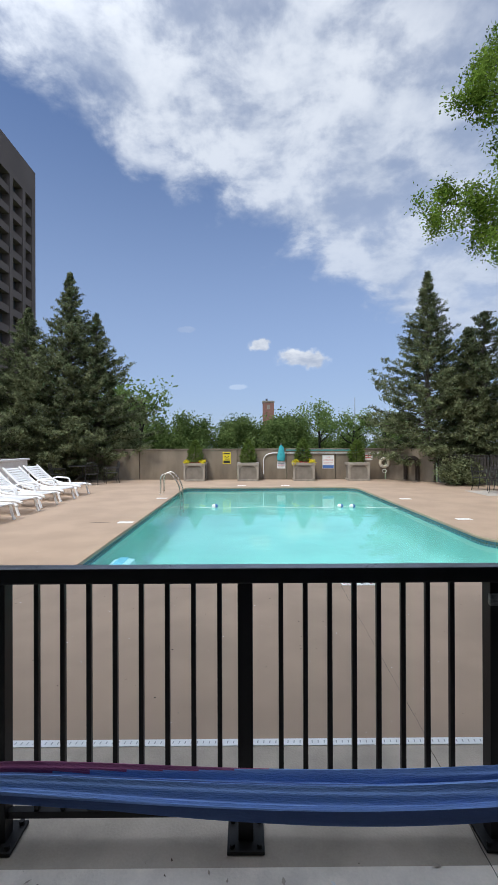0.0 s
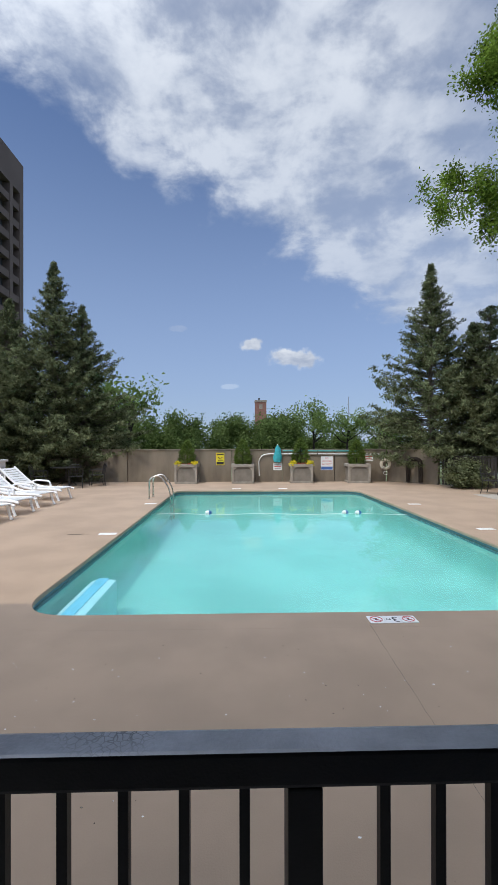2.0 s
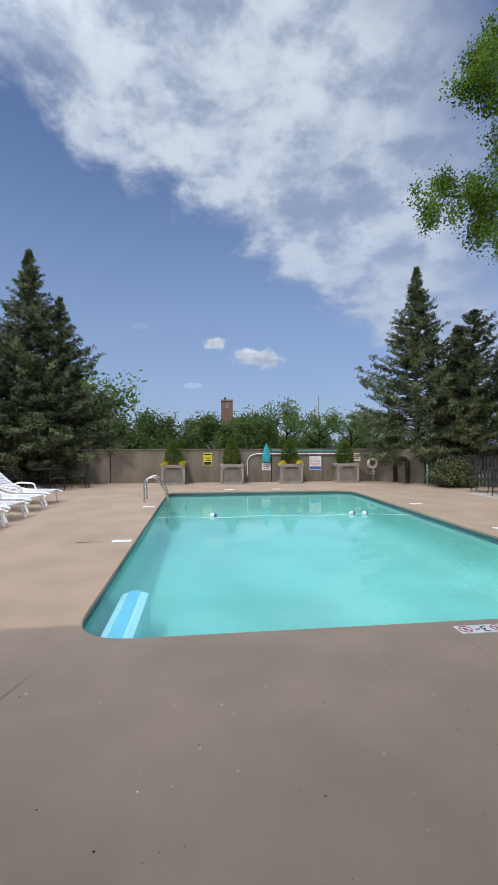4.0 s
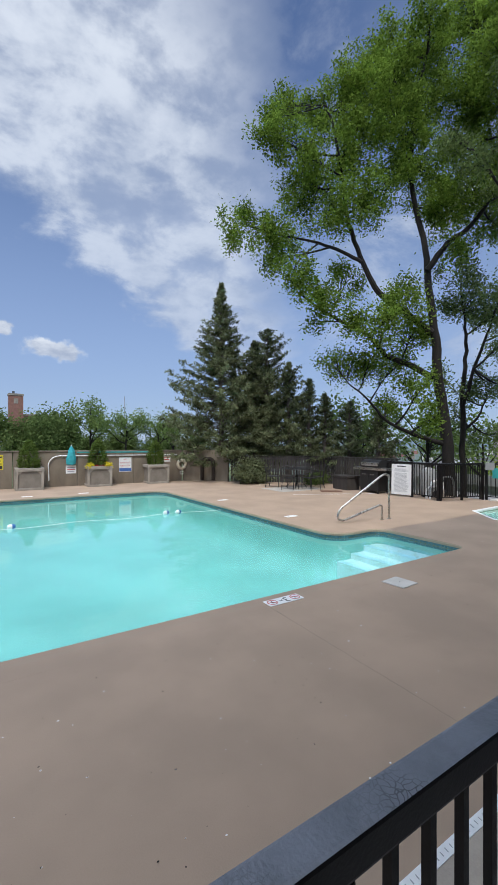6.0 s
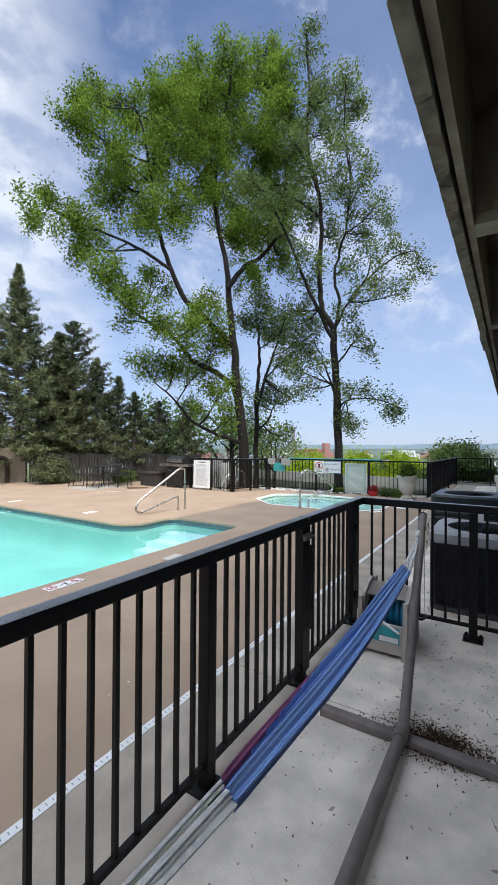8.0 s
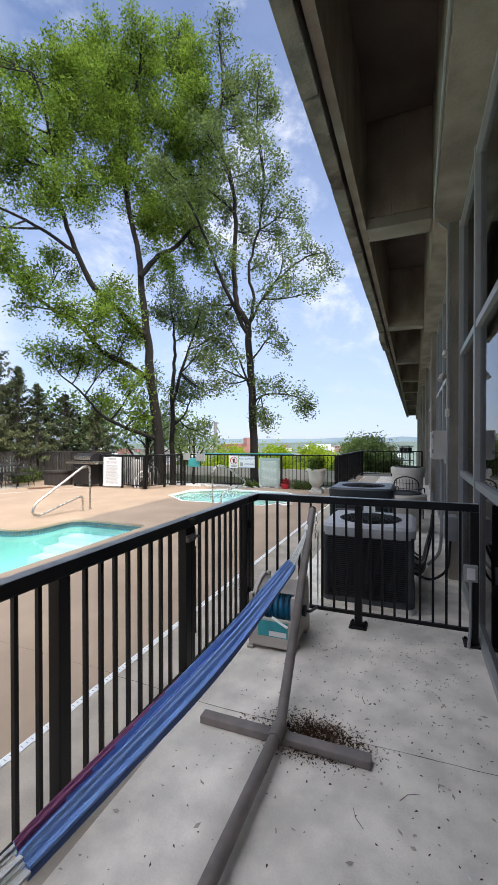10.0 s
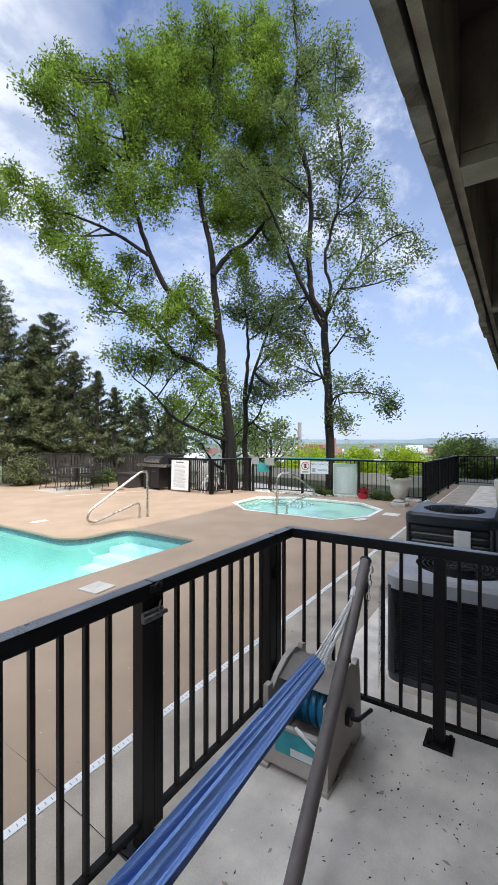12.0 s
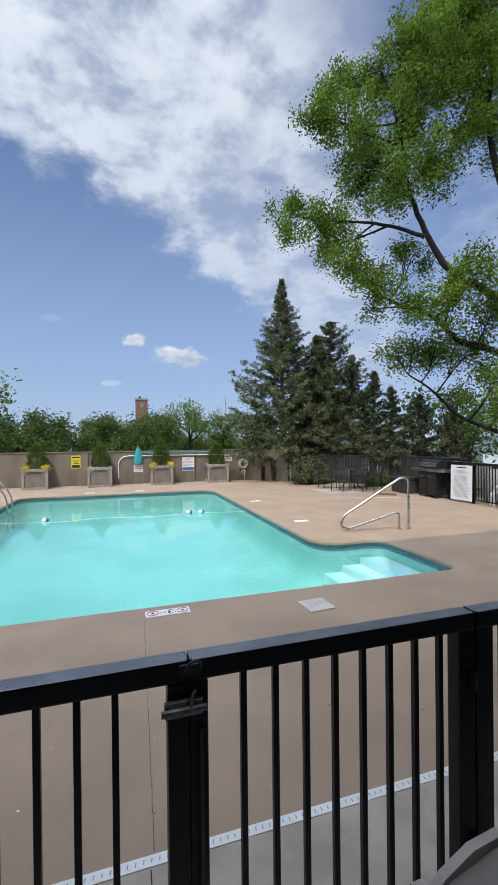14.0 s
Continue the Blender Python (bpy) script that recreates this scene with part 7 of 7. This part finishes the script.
def hose_reel():
    t = thing("hose_reel_box", (1.85, 0.84, 0), "taupe plastic hose reel box with a crank", "hose reel")
    for y in (-0.18, 0.16):
        bm = bmesh.new()
        side = [(-0.25, 0.0), (-0.16, 0.0), (-0.10, 0.06), (0.08, 0.06), (0.14, 0.0), (0.26, 0.0), (0.235, 0.30), (0.21, 0.47), (0.17, 0.475), (0.155, 0.455), (0.08, 0.50), (-0.03, 0.485), (-0.14, 0.43), (-0.19, 0.38), (-0.20, 0.425), (-0.245, 0.425)]
        lo = [bm.verts.new((x, y, z)) for x, z in side]
        hi = [bm.verts.new((x, y + 0.03, z)) for x, z in side]
        k = len(side)
        for i in range(k):
            bm.faces.new((lo[i], lo[(i + 1) % k], hi[(i + 1) % k], hi[i]))
        bm.faces.new(lo), bm.faces.new(hi[::-1])
        part("side_panel", bm, M["taupe"], t, "moulded side panel")
        part("foot", bx(-0.27, -0.12, y - 0.01, y + 0.04, 0.0, 0.02, bev=0.004), M["taupe"], t)
    part("front_bin", bx(-0.255, -0.225, -0.15, 0.16, 0.03, 0.25, bev=0.006), M["taupe"], t, "front tray wall")
    part("tray_floor", bx(-0.225, 0.2, -0.15, 0.16, 0.05, 0.065), M["taupe"], t)
    part("back_panel", bx(0.19, 0.215, -0.15, 0.16, 0.06, 0.32, bev=0.005), M["taupe"], t)
    lid = bmesh.new()
    top = [(0.195, 0.39), (0.13, 0.455), (0.05, 0.472), (-0.13, 0.415)]
    va, vb = [lid.verts.new((x, -0.15, z)) for x, z in top], [lid.verts.new((x, 0.16, z)) for x, z in top]
    for i in range(3):
        lid.faces.new((va[i], va[i + 1], vb[i + 1], vb[i]))
    r = bmesh.ops.solidify(lid, geom=list(lid.faces), thickness=0.015)
    part("lid", lid, M["taupe"], t, "curved hinged lid")
    for k in range(6):
        y = -0.12 + k * 0.045
        coil = tube(bmesh.new(), [(0.0 + 0.095 * math.cos(a), y + 0.006 * math.sin(a), 0.265 + 0.095 * math.sin(a)) for a in [2 * math.pi * i / 20 for i in range(21)]], 0.021, 8, caps=False)
        part("hose_coil", coil, M["hose"], t, "coiled cyan hose", True)
    part("drum", tube(bmesh.new(), [(0, -0.15, 0.28), (0, 0.16, 0.28)], 0.09, 14), M["iron"], t)
    crank = tube(bmesh.new(), arc([(0.02, -0.18, 0.24), (0.02, -0.235, 0.24), (0.04, -0.24, 0.235), (0.18, -0.26, 0.215)], 3), 0.012, 8)
    c = part("crank", crank, M["iron"], t, "black crank handle", True)
    part("hub", tube(bmesh.new(), [(0.02, -0.18, 0.24), (0.02, -0.205, 0.24)], 0.045, 12), M["iron"], c)
    part("label_sticker", bx(-0.258, -0.2555, -0.13, 0.11, 0.115, 0.235), M["teal"], t, "faded green and white product label")
    part("label_bar", bx(-0.2605, -0.2585, -0.12, 0.02, 0.122, 0.16), M["sign_w"], t)
    part("nozzle", tube(bmesh.new(), [(-0.262, -0.13, 0.205), (-0.245, 0.0, 0.262)], 0.010, 8), M["offwhite"], t)


hose_reel()


def condenser(x, y, w, h, rz, label, shell, top, band):
    t = thing("air_conditioner", (x, y, 0), label, "air conditioner", "condensers", rz)
    s = w / 2
    out = rounded([(-s, -s), (s, -s), (s, s), (-s, s)], [0.10] * 4, 5)
    part("pad", prism(bmesh.new(), offset(out, 0.03), 0.001, 0.04), M["slab"], t)
    part("base_pan", prism(bmesh.new(), offset(out, 0.008), 0.04, 0.09), M[shell], t)
    part("coil_body", prism(bmesh.new(), offset(out, -0.02), 0.09, h - 0.10), M["iron"], t, "dark coil behind the guard")
    n = int((h - 0.20) / (0.020 if not band else 0.075))
    for k in range(n):
        z = 0.10 + k * (h - 0.21) / n
        bm = bmesh.new()
        a, b = offset(out, -0.012), offset(out, 0.002 if not band else 0.0)
        hh = 0.006 if not band else 0.045
        ribbon(bm, a, z, b, z + hh * 0.4)
        ribbon(bm, b, z + hh * 0.4, b, z + hh)
        ribbon(bm, b, z + hh, a, z + hh * 1.3)
        part("louvre", bm, M[shell], t)
    for cx, cy in ((-1, -1), (1, -1), (1, 1), (-1, 1)):
        part("corner_post", tube(bmesh.new(), [(cx * (s - 0.028), cy * (s - 0.028), 0.09), (cx * (s - 0.028), cy * (s - 0.028), h - 0.09)], 0.028, 8), M[shell], t)
    hood = bmesh.new()
    lip = offset(out, 0.018)
    circ = [(0.74 * s * math.cos(2 * math.pi * k / 24), 0.74 * s * math.sin(2 * math.pi * k / 24)) for k in range(24)]
    ribbon(hood, lip, h - 0.11, lip, h - 0.025)
    ribbon(hood, lip, h - 0.025, offset(out, -0.02), h)
    part("hood_skirt", hood, M[top], t, "", True)
    deck_top = bmesh.new()
    edges = []
    for loop, z in ((offset(out, -0.02), h), (circ, h)):
        vs = [deck_top.verts.new((a, b, z)) for a, b in loop]
        edges += [deck_top.edges.new((vs[i], vs[(i + 1) % len(vs)])) for i in range(len(vs))]
    bmesh.ops.triangle_fill(deck_top, use_beauty=True, edges=edges)
    part("hood_top", deck_top, M[top], t)
    well = ribbon(bmesh.new(), circ, h, [(a * 0.96, b * 0.96) for a, b in circ], h - 0.12)
    part("fan_well", well, M["iron"], t)
    for k in range(9):
        r = 0.08 * s + 0.66 * s * k / 8.5
        part("guard_ring", tube(bmesh.new(), [(r * math.cos(a), r * math.sin(a), h + 0.006 - 0.012 * (k / 9) ** 2) for a in [2 * math.pi * i / 26 for i in range(27)]], 0.0035, 4, caps=False), M["iron"], t)
    for k in range(8):
        a = k * math.pi / 4
        part("guard_spoke", tube(bmesh.new(), [(0.03 * math.cos(a), 0.03 * math.sin(a), h + 0.006), (0.745 * s * math.cos(a), 0.745 * s * math.sin(a), h - 0.004)], 0.004, 4), M["iron"], t)
    part("motor_cap", lathe(bmesh.new(), [(0.09, h - 0.07), (0.09, h - 0.01), (0.0, h + 0.004)], 14), M["iron"], t)
    for k in range(4):
        a = k * math.pi / 2 + 0.3
        bl = bmesh.new()
        vs = [bl.verts.new((r * math.cos(a + q), r * math.sin(a + q), h - 0.07 + dz)) for r, q, dz in ((0.09, 0.0, 0), (0.66 * s, -0.12, 0.015), (0.68 * s, 0.55, -0.025), (0.09, 0.6, -0.01))]
        f = bl.faces.new(vs)
        bmesh.ops.solidify(bl, geom=[f], thickness=0.004)
        part("fan_blade", bl, M["iron"], t)
    part("rating_plate", bx(-s - 0.021, -s - 0.018, -0.20, -0.05, h - 0.34, h - 0.14) if band else bx(s * 0.2, s * 0.5, -s - 0.012, -s - 0.009, 0.3, 0.42), M["sign_w"], t)
    return t


condenser(3.13, 0.24, 0.86, 0.80, 0, "dark grey air conditioner with fine louvres and pale top", "ac", "actop", False)
condenser(4.68, 0.48, 0.82, 0.98, 0, "black air conditioner with broad bands", "acblack", "acblack", True)


def wire_guard():
    t = thing("wire_guard", (2.62, 0.70, 0), "bent wire mesh guard beside the air conditioner", "wire guard", "", 8)
    for k in range(9):
        part("wire", tube(bmesh.new(), [(0, 0.0, 0.08 + k * 0.075), (0.16, 0.01, 0.08 + k * 0.075)], 0.003, 4), M["steel"], t)
    for k in range(4):
        part("wire", tube(bmesh.new(), [(0.05 * k, 0.003, 0.0), (0.05 * k, 0.003, 0.70)], 0.003, 4), M["steel"], t)


wire_guard()


def round_pot(x, y, r, h, label, rz=0, lidded=True):
    t = thing("round_pot", (x, y, 0), label, "pot", "cream pots", rz)
    part("body", lathe(bmesh.new(), [(r * 0.62, 0.0), (r * 0.70, 0.06), (r * 0.92, h * 0.65), (r * 0.93, h - 0.16), (r * 1.0, h - 0.15), (r * 1.02, h - 0.03), (r * 0.97, h), (r * 0.86, h), (r * 0.84, h - 0.08)], 32), M["potwhite"], t, "", True)
    part("soil", lathe(bmesh.new(), [(0.0, h - 0.05), (r * 0.85, h - 0.05)], 24), M["soil"], t)
    if lidded:
        part("lid", lathe(bmesh.new(), [(r * 0.84, h - 0.02), (r * 0.80, h + 0.015), (r * 0.66, h + 0.02), (r * 0.64, h - 0.01), (0.0, h - 0.02)], 28), M["iron"], t, "black rim", True)


round_pot(6.6, 0.04, 0.46, 0.66, "low cream round pot with a black rim on the walkway")
round_pot(8.7, -0.08, 0.36, 1.0, "tall cream round pot with a dark top on the walkway")
far_chair = copy_thing(chair, pose(7.55, -0.12, 0, 0, 0, 80))
tagged(far_chair, "black wrought iron chair on the walkway beside the cream pots")
far_mat = tagged(finish("door_mat", bx(9.6, 10.5, 0.45, 1.05, 0.001, 0.016, bev=0.004), M["iron"]), "black rubber mat on the walkway", "mat")
stand = thing("plant_stand", (15.6, 0.05, 0), "tall black iron plant stand at the walkway end", "plant stand")
for k in range(4):
    a = math.pi / 4 + k * math.pi / 2
    part("leg", tube(bmesh.new(), [(0.22 * math.cos(a), 0.22 * math.sin(a), 0), (0.18 * math.cos(a), 0.18 * math.sin(a), 1.35)], 0.018, 6), M["iron"], stand)
for z in (0.4, 0.8, 1.1, 1.35):
    part("shelf", lathe(bmesh.new(), [(0.0, z), (0.30, z), (0.30, z + 0.03), (0.0, z + 0.03)], 18), M["iron"], stand)
for k in range(4):
    a = k * math.pi / 2
    part("pot", tube(bmesh.new(), [(0.15 * math.cos(a), 0.15 * math.sin(a), 1.131), (0.15 * math.cos(a), 0.15 * math.sin(a), 1.31)], [0.06, 0.09], 10), M["iron"], stand)


# ---- fixtures on the building ----
def fixtures():
    b = thing("electrical_box", (4.12, -0.569, 1.40), "beige electrical enclosure on the column", "electrical box")
    part("body", bx(-0.16, 0.16, 0.0, 0.17, 0, 0.34, bev=0.008), M["potwhite"], b)
    part("door", bx(-0.15, 0.15, 0.17, 0.185, 0.01, 0.33, bev=0.004), M["potwhite"], b)
    for z in (0.07, 0.25):
        part("hinge", tube(bmesh.new(), [(-0.165, 0.17, z), (-0.165, 0.17, z + 0.05)], 0.012, 6), M["conduit"], b)
    part("conduit", tube(bmesh.new(), arc([(0.0, 0.06, 0.0), (0.0, 0.06, -0.9), (0.10, 0.08, -1.2), (0.05, 0.22, -1.33)], 5), 0.02, 8), M["conduit"], b, "grey flexible conduit", True)
    for k, z in enumerate((2.35, 2.62)):
        c = thing("floodlight", (3.92, -0.53, z), "pale twin floodlight on the column", "light fixture", "floodlights", 150 + 25 * k)
        part("arm", tube(bmesh.new(), [(0, 0, 0), (0.04, 0, 0.03), (0.07, 0, 0.025)], 0.008, 6), M["conduit"], c)
        part("housing", tube(bmesh.new(), [(0.06, 0, 0.04), (0.08, 0, 0.02), (0.115, 0, -0.03)], [0.018, 0.027, 0.032], 12), M["potwhite"], c, "", True)
        part("base", lathe_shift(0, 0, 0.035, 0.02), M["potwhite"], c)
    run = thing("conduit_run", (0, 0, 0), "thin grey conduit up the column and along the lintel", "conduit")
    part("riser", tube(bmesh.new(), [(3.86, -0.605, 0.3), (3.86, -0.605, 4.12)], 0.014, 8), M["conduit"], run)
    part("lintel_run", tube(bmesh.new(), arc([(3.86, -0.605, 4.05), (3.86, -0.45, 4.2), (2.0, -0.44, 4.26), (-6, -0.44, 4.26)], 4), 0.014, 8), M["conduit"], run)
    part("junction", bx(3.82, 3.90, -0.62, -0.58, 1.9, 1.99, bev=0.006), M["potwhite"], run)
    run.matrix_basis = ASKEW
    o = thing("outlet_box", (2.28, -0.60, 0.52), "grey weatherproof outlet box on the rail post", "outlet", "", 90)
    part("box", bx(-0.05, 0.05, 0.035, 0.075, 0, 0.13, bev=0.008), M["conduit"], o)
    part("socket_plate", bx(-0.03, 0.03, 0.075, 0.08, 0.02, 0.11, bev=0.004), M["sign_w"], o)
    part("conduit", tube(bmesh.new(), arc([(0, 0.05, 0.0), (0, 0.05, -0.40), (0.02, 0.10, -0.51)], 4), 0.012, 8), M["conduit"], o, "", True)
    d = thing("disconnect_box", (3.55, -0.62, 0.55), "grey disconnect box beside the air conditioner", "electrical box")
    part("body", bx(-0.10, 0.10, 0.0, 0.12, 0, 0.26, bev=0.008), M["conduit"], d)
    part("cover", bx(-0.09, 0.09, 0.12, 0.13, 0.02, 0.24, bev=0.004), M["actop"], d)
    part("whip", tube(bmesh.new(), arc([(0, 0.06, 0), (0, 0.08, -0.35), (0.05, 0.25, -0.50), (-0.05, 0.42, -0.40)], 6), 0.014, 8), M["iron"], d, "black flexible whip", True)
    cb = thing("refrigerant_lines", (0, 0, 0), "tangle of black insulated lines by the air conditioner", "cables")
    rng = random.Random(12)
    for k in range(6):
        z = 0.04 + 0.035 * k
        pts = [(3.5, -0.10 + 0.02 * k, 0.25 + 0.05 * k), (3.75, -0.18 - 0.02 * k, z + 0.05), (4.0 + 0.08 * rng.random(), -0.30, z), (4.3, -0.36 + 0.05 * rng.random(), z + 0.06), (4.7, -0.42, z + 0.3), (4.72, -0.44, 0.9)]
        part("line", tube(bmesh.new(), arc(pts, 5), rng.choice((0.012, 0.016, 0.02)), 7), M["iron"] if k % 3 else M["conduit"], cb, "", True)
    for k in range(3):
        r = 0.16 + 0.02 * k
        part("coil", tube(bmesh.new(), [(4.05 + r * math.cos(a), -0.22 + 0.5 * r * math.sin(a), 0.035 + 0.03 * k) for a in [2 * math.pi * i / 24 for i in range(25)]], 0.015, 6), M["iron"], cb, "", True)


fixtures()


# ---- litter on the slab ----
def litter():
    rng = np.random.RandomState(21)

    def flakes(name, p, size, m, label, seed):
        k = len(p)
        r = np.random.RandomState(seed)
        a = r.uniform(0, 6.28, k)
        s = size * r.uniform(0.4, 1.5, k)
        vs = []
        for b, c in ((0, 1.3), (1.5, 0.6), (3.1, 1.2), (4.6, 0.55)):
            vs.append(p + np.stack([np.cos(a + b) * s * c, np.sin(a + b) * s * c, r.uniform(0.001, 0.010, k)], 1))
        ob = mesh_np(name, np.stack(vs, 1).reshape(-1, 3), np.arange(4 * k).reshape(-1, 4), m)
        return tagged(ob, label, "leaf litter", kind="stuff")
    n = 1900
    p = np.stack([rng.uniform(-2.2, 2.25, n), rng.uniform(-0.6, 1.15, n), np.full(n, 0.003)], 1)
    keep = rng.random_sample(n) < np.clip(0.12 + 0.5 * (p[:, 0] + 0.2) * (0.9 - p[:, 1]), 0.08, 1)
    flakes("leaf_litter", p[keep], 0.0052, M["debris"], "dry brown leaf bits scattered over the slab", 1)
    q = np.stack([rng.normal(0.79, 0.075, 4200), rng.normal(0.35, 0.13, 4200), np.abs(rng.normal(0.003, 0.006, 4200))], 1)
    flakes("leaf_pile", q, 0.0055, M["debris"], "drift of brown leaf mulch against the stand foot", 2)
    w = np.stack([rng.uniform(2.35, 6, 160), rng.uniform(-0.4, 1.6, 160), np.full(160, 0.003)], 1)
    flakes("leaf_litter", w, 0.010, M["debris"], "dry leaf bits on the walkway", 3)
    st = np.stack([rng.uniform(-1.8, 2.25, 170), rng.uniform(-0.6, 1.1, 170), np.full(170, -0.0002)], 1)
    flakes("slab_stains", st, 0.011, M["strip"], "small brown-grey stains on the slab", 6)
    z = np.stack([rng.uniform(-1.8, 2.2, 60), rng.uniform(-0.5, 1.1, 60), np.full(60, 0.003)], 1)
    flakes("paint_chips", z, 0.007, M["offwhite"], "pale chips scattered over the slab", 4)
    for k, (x, y, rz) in enumerate(((0.35, 0.02, 30), (0.55, -0.12, -50), (1.2, 0.1, 10))):
        o = tagged(finish("twig", tube(bmesh.new(), [(0, 0, 0.004), (0.05, 0.012, 0.007), (0.11, 0.0, 0.004)], [0.0018, 0.0015, 0.0008], 5), M["bark2"]), "small dry twig on the slab", "twig", "twigs")
        o.matrix_basis = pose(x, y, 0, 0, 0, rz)


litter()


# ---- the distance ----
def high_tower():
    t = thing("office_tower", (-46.2, 90, -1), "brown precast concrete tower with deep square windows", "tower")
    L, H = 46.0, 62.0
    part("core", bx(-30, -1.6, -L, 0, 0, H), M["tower"], t)
    part("parapet", bx(-1.6, 0.0, -L, 0, H - 6.5, H), M["tower"], t)
    bay, floor = 4.6, 3.9
    nb, nf = 10, 14
    for k in range(nb + 1):
        y = -k * bay
        part("pier", bx(-1.6, 0.0, y - 0.55 if k else y - 1.4, y + (0.55 if k else 0), 0, H - 6.5), M["tower"], t)
    for f in range(nf + 1):
        z = H - 6.5 - f * floor
        for k in range(nb):
            y1, y0 = -k * bay - (0.55 if k else 1.4), -(k + 1) * bay + 0.55
            if f < nf:
                part("spandrel", bx(-1.35, -0.15, y0, y1, z - floor, z - floor + 1.45), M["tower"], t)
                part("window", bx(-1.62, -1.55, y0, y1, z - floor + 1.45, z), M["inside"], t)


high_tower()


def distance():
    b = thing("brick_tower", (7.8, 150, -6), "square red brick stair tower far behind the trees", "tower")
    part("shaft", bx(-2.0, 2.0, -2, 2, 0, 22.5), M["brick"], b)
    part("cap", bx(-2.15, 2.15, -2.15, 2.15, 22.5, 23.1), M["concrete"], b)
    part("niche", bx(-0.6, 0.6, -2.08, -2.0, 20.0, 21.6), M["concrete"], b)
    part("finial", tube(bmesh.new(), [(-0.6, 0, 23.1), (-0.6, 0, 24.0)], 0.35, 8), M["inside"], b)
    w = thing("flat_building", (13.5, 152, -6), "low flat-roofed building behind the trees", "building")
    part("wall", bx(-5, 4, -3, 3, 0, 16.4), M["brick"], w)
    part("roof", bx(-5.3, 4.3, -3.3, 3.3, 16.4, 16.9), M["concrete"], w)
    m = thing("radio_mast", (15.8, 60, -2), "thin grey mast rising behind the trees", "mast")
    part("shaft", tube(bmesh.new(), [(0, 0, 0), (0, 0, 10.4)], [0.10, 0.04], 6), M["smoke"], m)
    part("foot", bx(-0.2, 0.2, -0.2, 0.2, 0, 0.3), M["smoke"], m)
    f = thing("brick_factory", (390, 168, -25), "long red brick factory in the valley", "factory", "", -26)
    part("hall", bx(-10, 10, -20, 20, 0, 19.0), M["brickfar"], f)
    part("upper_hall", bx(-8, 8, -12, 16, 19.0, 22.0), M["brickfar"], f)
    part("stair_tower", bx(-3, 3, -19, -14, 19.0, 28), M["brickfar"], f)
    for k in range(9):
        for z in (4, 9, 14):
            part("window", bx(-10.15, -9.95, -19 + k * 4.3, -16.6 + k * 4.3, z, z + 2.6), M["smoke"], f)
    for x, y, h in ((400, 197, 46), (380, 215, 44)):
        c = thing("smokestack", (x, y, -26), "tall grey factory smokestack", "smokestack", "smokestacks")
        part("shaft", tube(bmesh.new(), [(0, 0, 0), (0, 0, h)], [2.6, 1.9], 14), M["smoke"], c)
        part("rim", tube(bmesh.new(), [(0, 0, h - 1.5), (0, 0, h)], 2.15, 14), M["smoke"], c)
    bb = thing("billboard", (300, 60.5, -20), "white roadside billboard in the valley", "billboard", "", 78)
    part("panel", bx(-6, 6, -0.3, 0.3, 13.8, 18.0), M["white"], bb)
    for x in (-4, 0, 4):
        part("leg", bx(x - 0.3, x + 0.3, -0.3, 0.3, 0, 13.8), M["smoke"], bb)
        part("print", bx(x - 1.3, x + 1.3, -0.42, -0.3, 15, 16.8), M["sign_blue"], bb)
    rng = random.Random(6)
    for k in range(60):
        a = radians(rng.uniform(2, 42))
        d = rng.uniform(260, 1100)
        x, y = d * math.cos(a), d * math.sin(a)
        h = thing("valley_building", (x, y, -22.5), "small pale building in the hazy valley", "building", "valley buildings", rng.uniform(0, 90))
        s, q, z = rng.uniform(5, 16), rng.uniform(4, 9), rng.uniform(5, 10)
        mm = M[rng.choice(("potwhite", "smoke", "concrete", "white", "brickfar"))]
        part("wall", bx(-s, s, -q, q, 0, z), mm, h)
        part("roof", bx(-s - 0.3, s + 0.3, -q - 0.3, q + 0.3, z, z + 0.6), M["smoke"], h)


distance()


def overpass():
    t = thing("road_overpass", (30, 8, 0), "grey concrete road overpass below the fence", "overpass", "", -8)
    part("parapet", bx(-0.25, 0.0, -26, 34, -1.55, -0.75), M["road"], t)
    part("deck", bx(0.0, 8.0, -26, 34, -1.95, -1.55), M["road"], t)
    part("girder", bx(0.15, 0.5, -26, 34, -2.9, -1.95), M["smoke"], t)
    for k in range(5):
        part("pier", bx(1.5, 6.0, -20 + k * 11, -19 + k * 11, -9, -1.95), M["road"], t)
    r = thing("sloping_road", (22, 4, 0), "pale concrete road on the slope below the fence", "road", "", -14, kind="structure")
    ob = part("carriageway", bx(-2.2, 2.2, -22, 16, -0.05, 0.0), M["road"], r)
    ob.location.z = -1.75
    ob2 = part("kerb", bx(-2.45, -2.2, -22, 16, -0.05, 0.14), M["slab"], r)
    ob2.location.z = -1.75
    lp = thing("lamp_post", (62, 24, -14), "slim grey street lamp post in the valley", "lamp post")
    part("pole", tube(bmesh.new(), [(0, 0, 0), (0, 0, 15)], [0.16, 0.09], 8), M["smoke"], lp)
    part("arm", tube(bmesh.new(), [(0, 0, 14.8), (0, 1.8, 15.2)], 0.07, 6), M["smoke"], lp)


overpass()
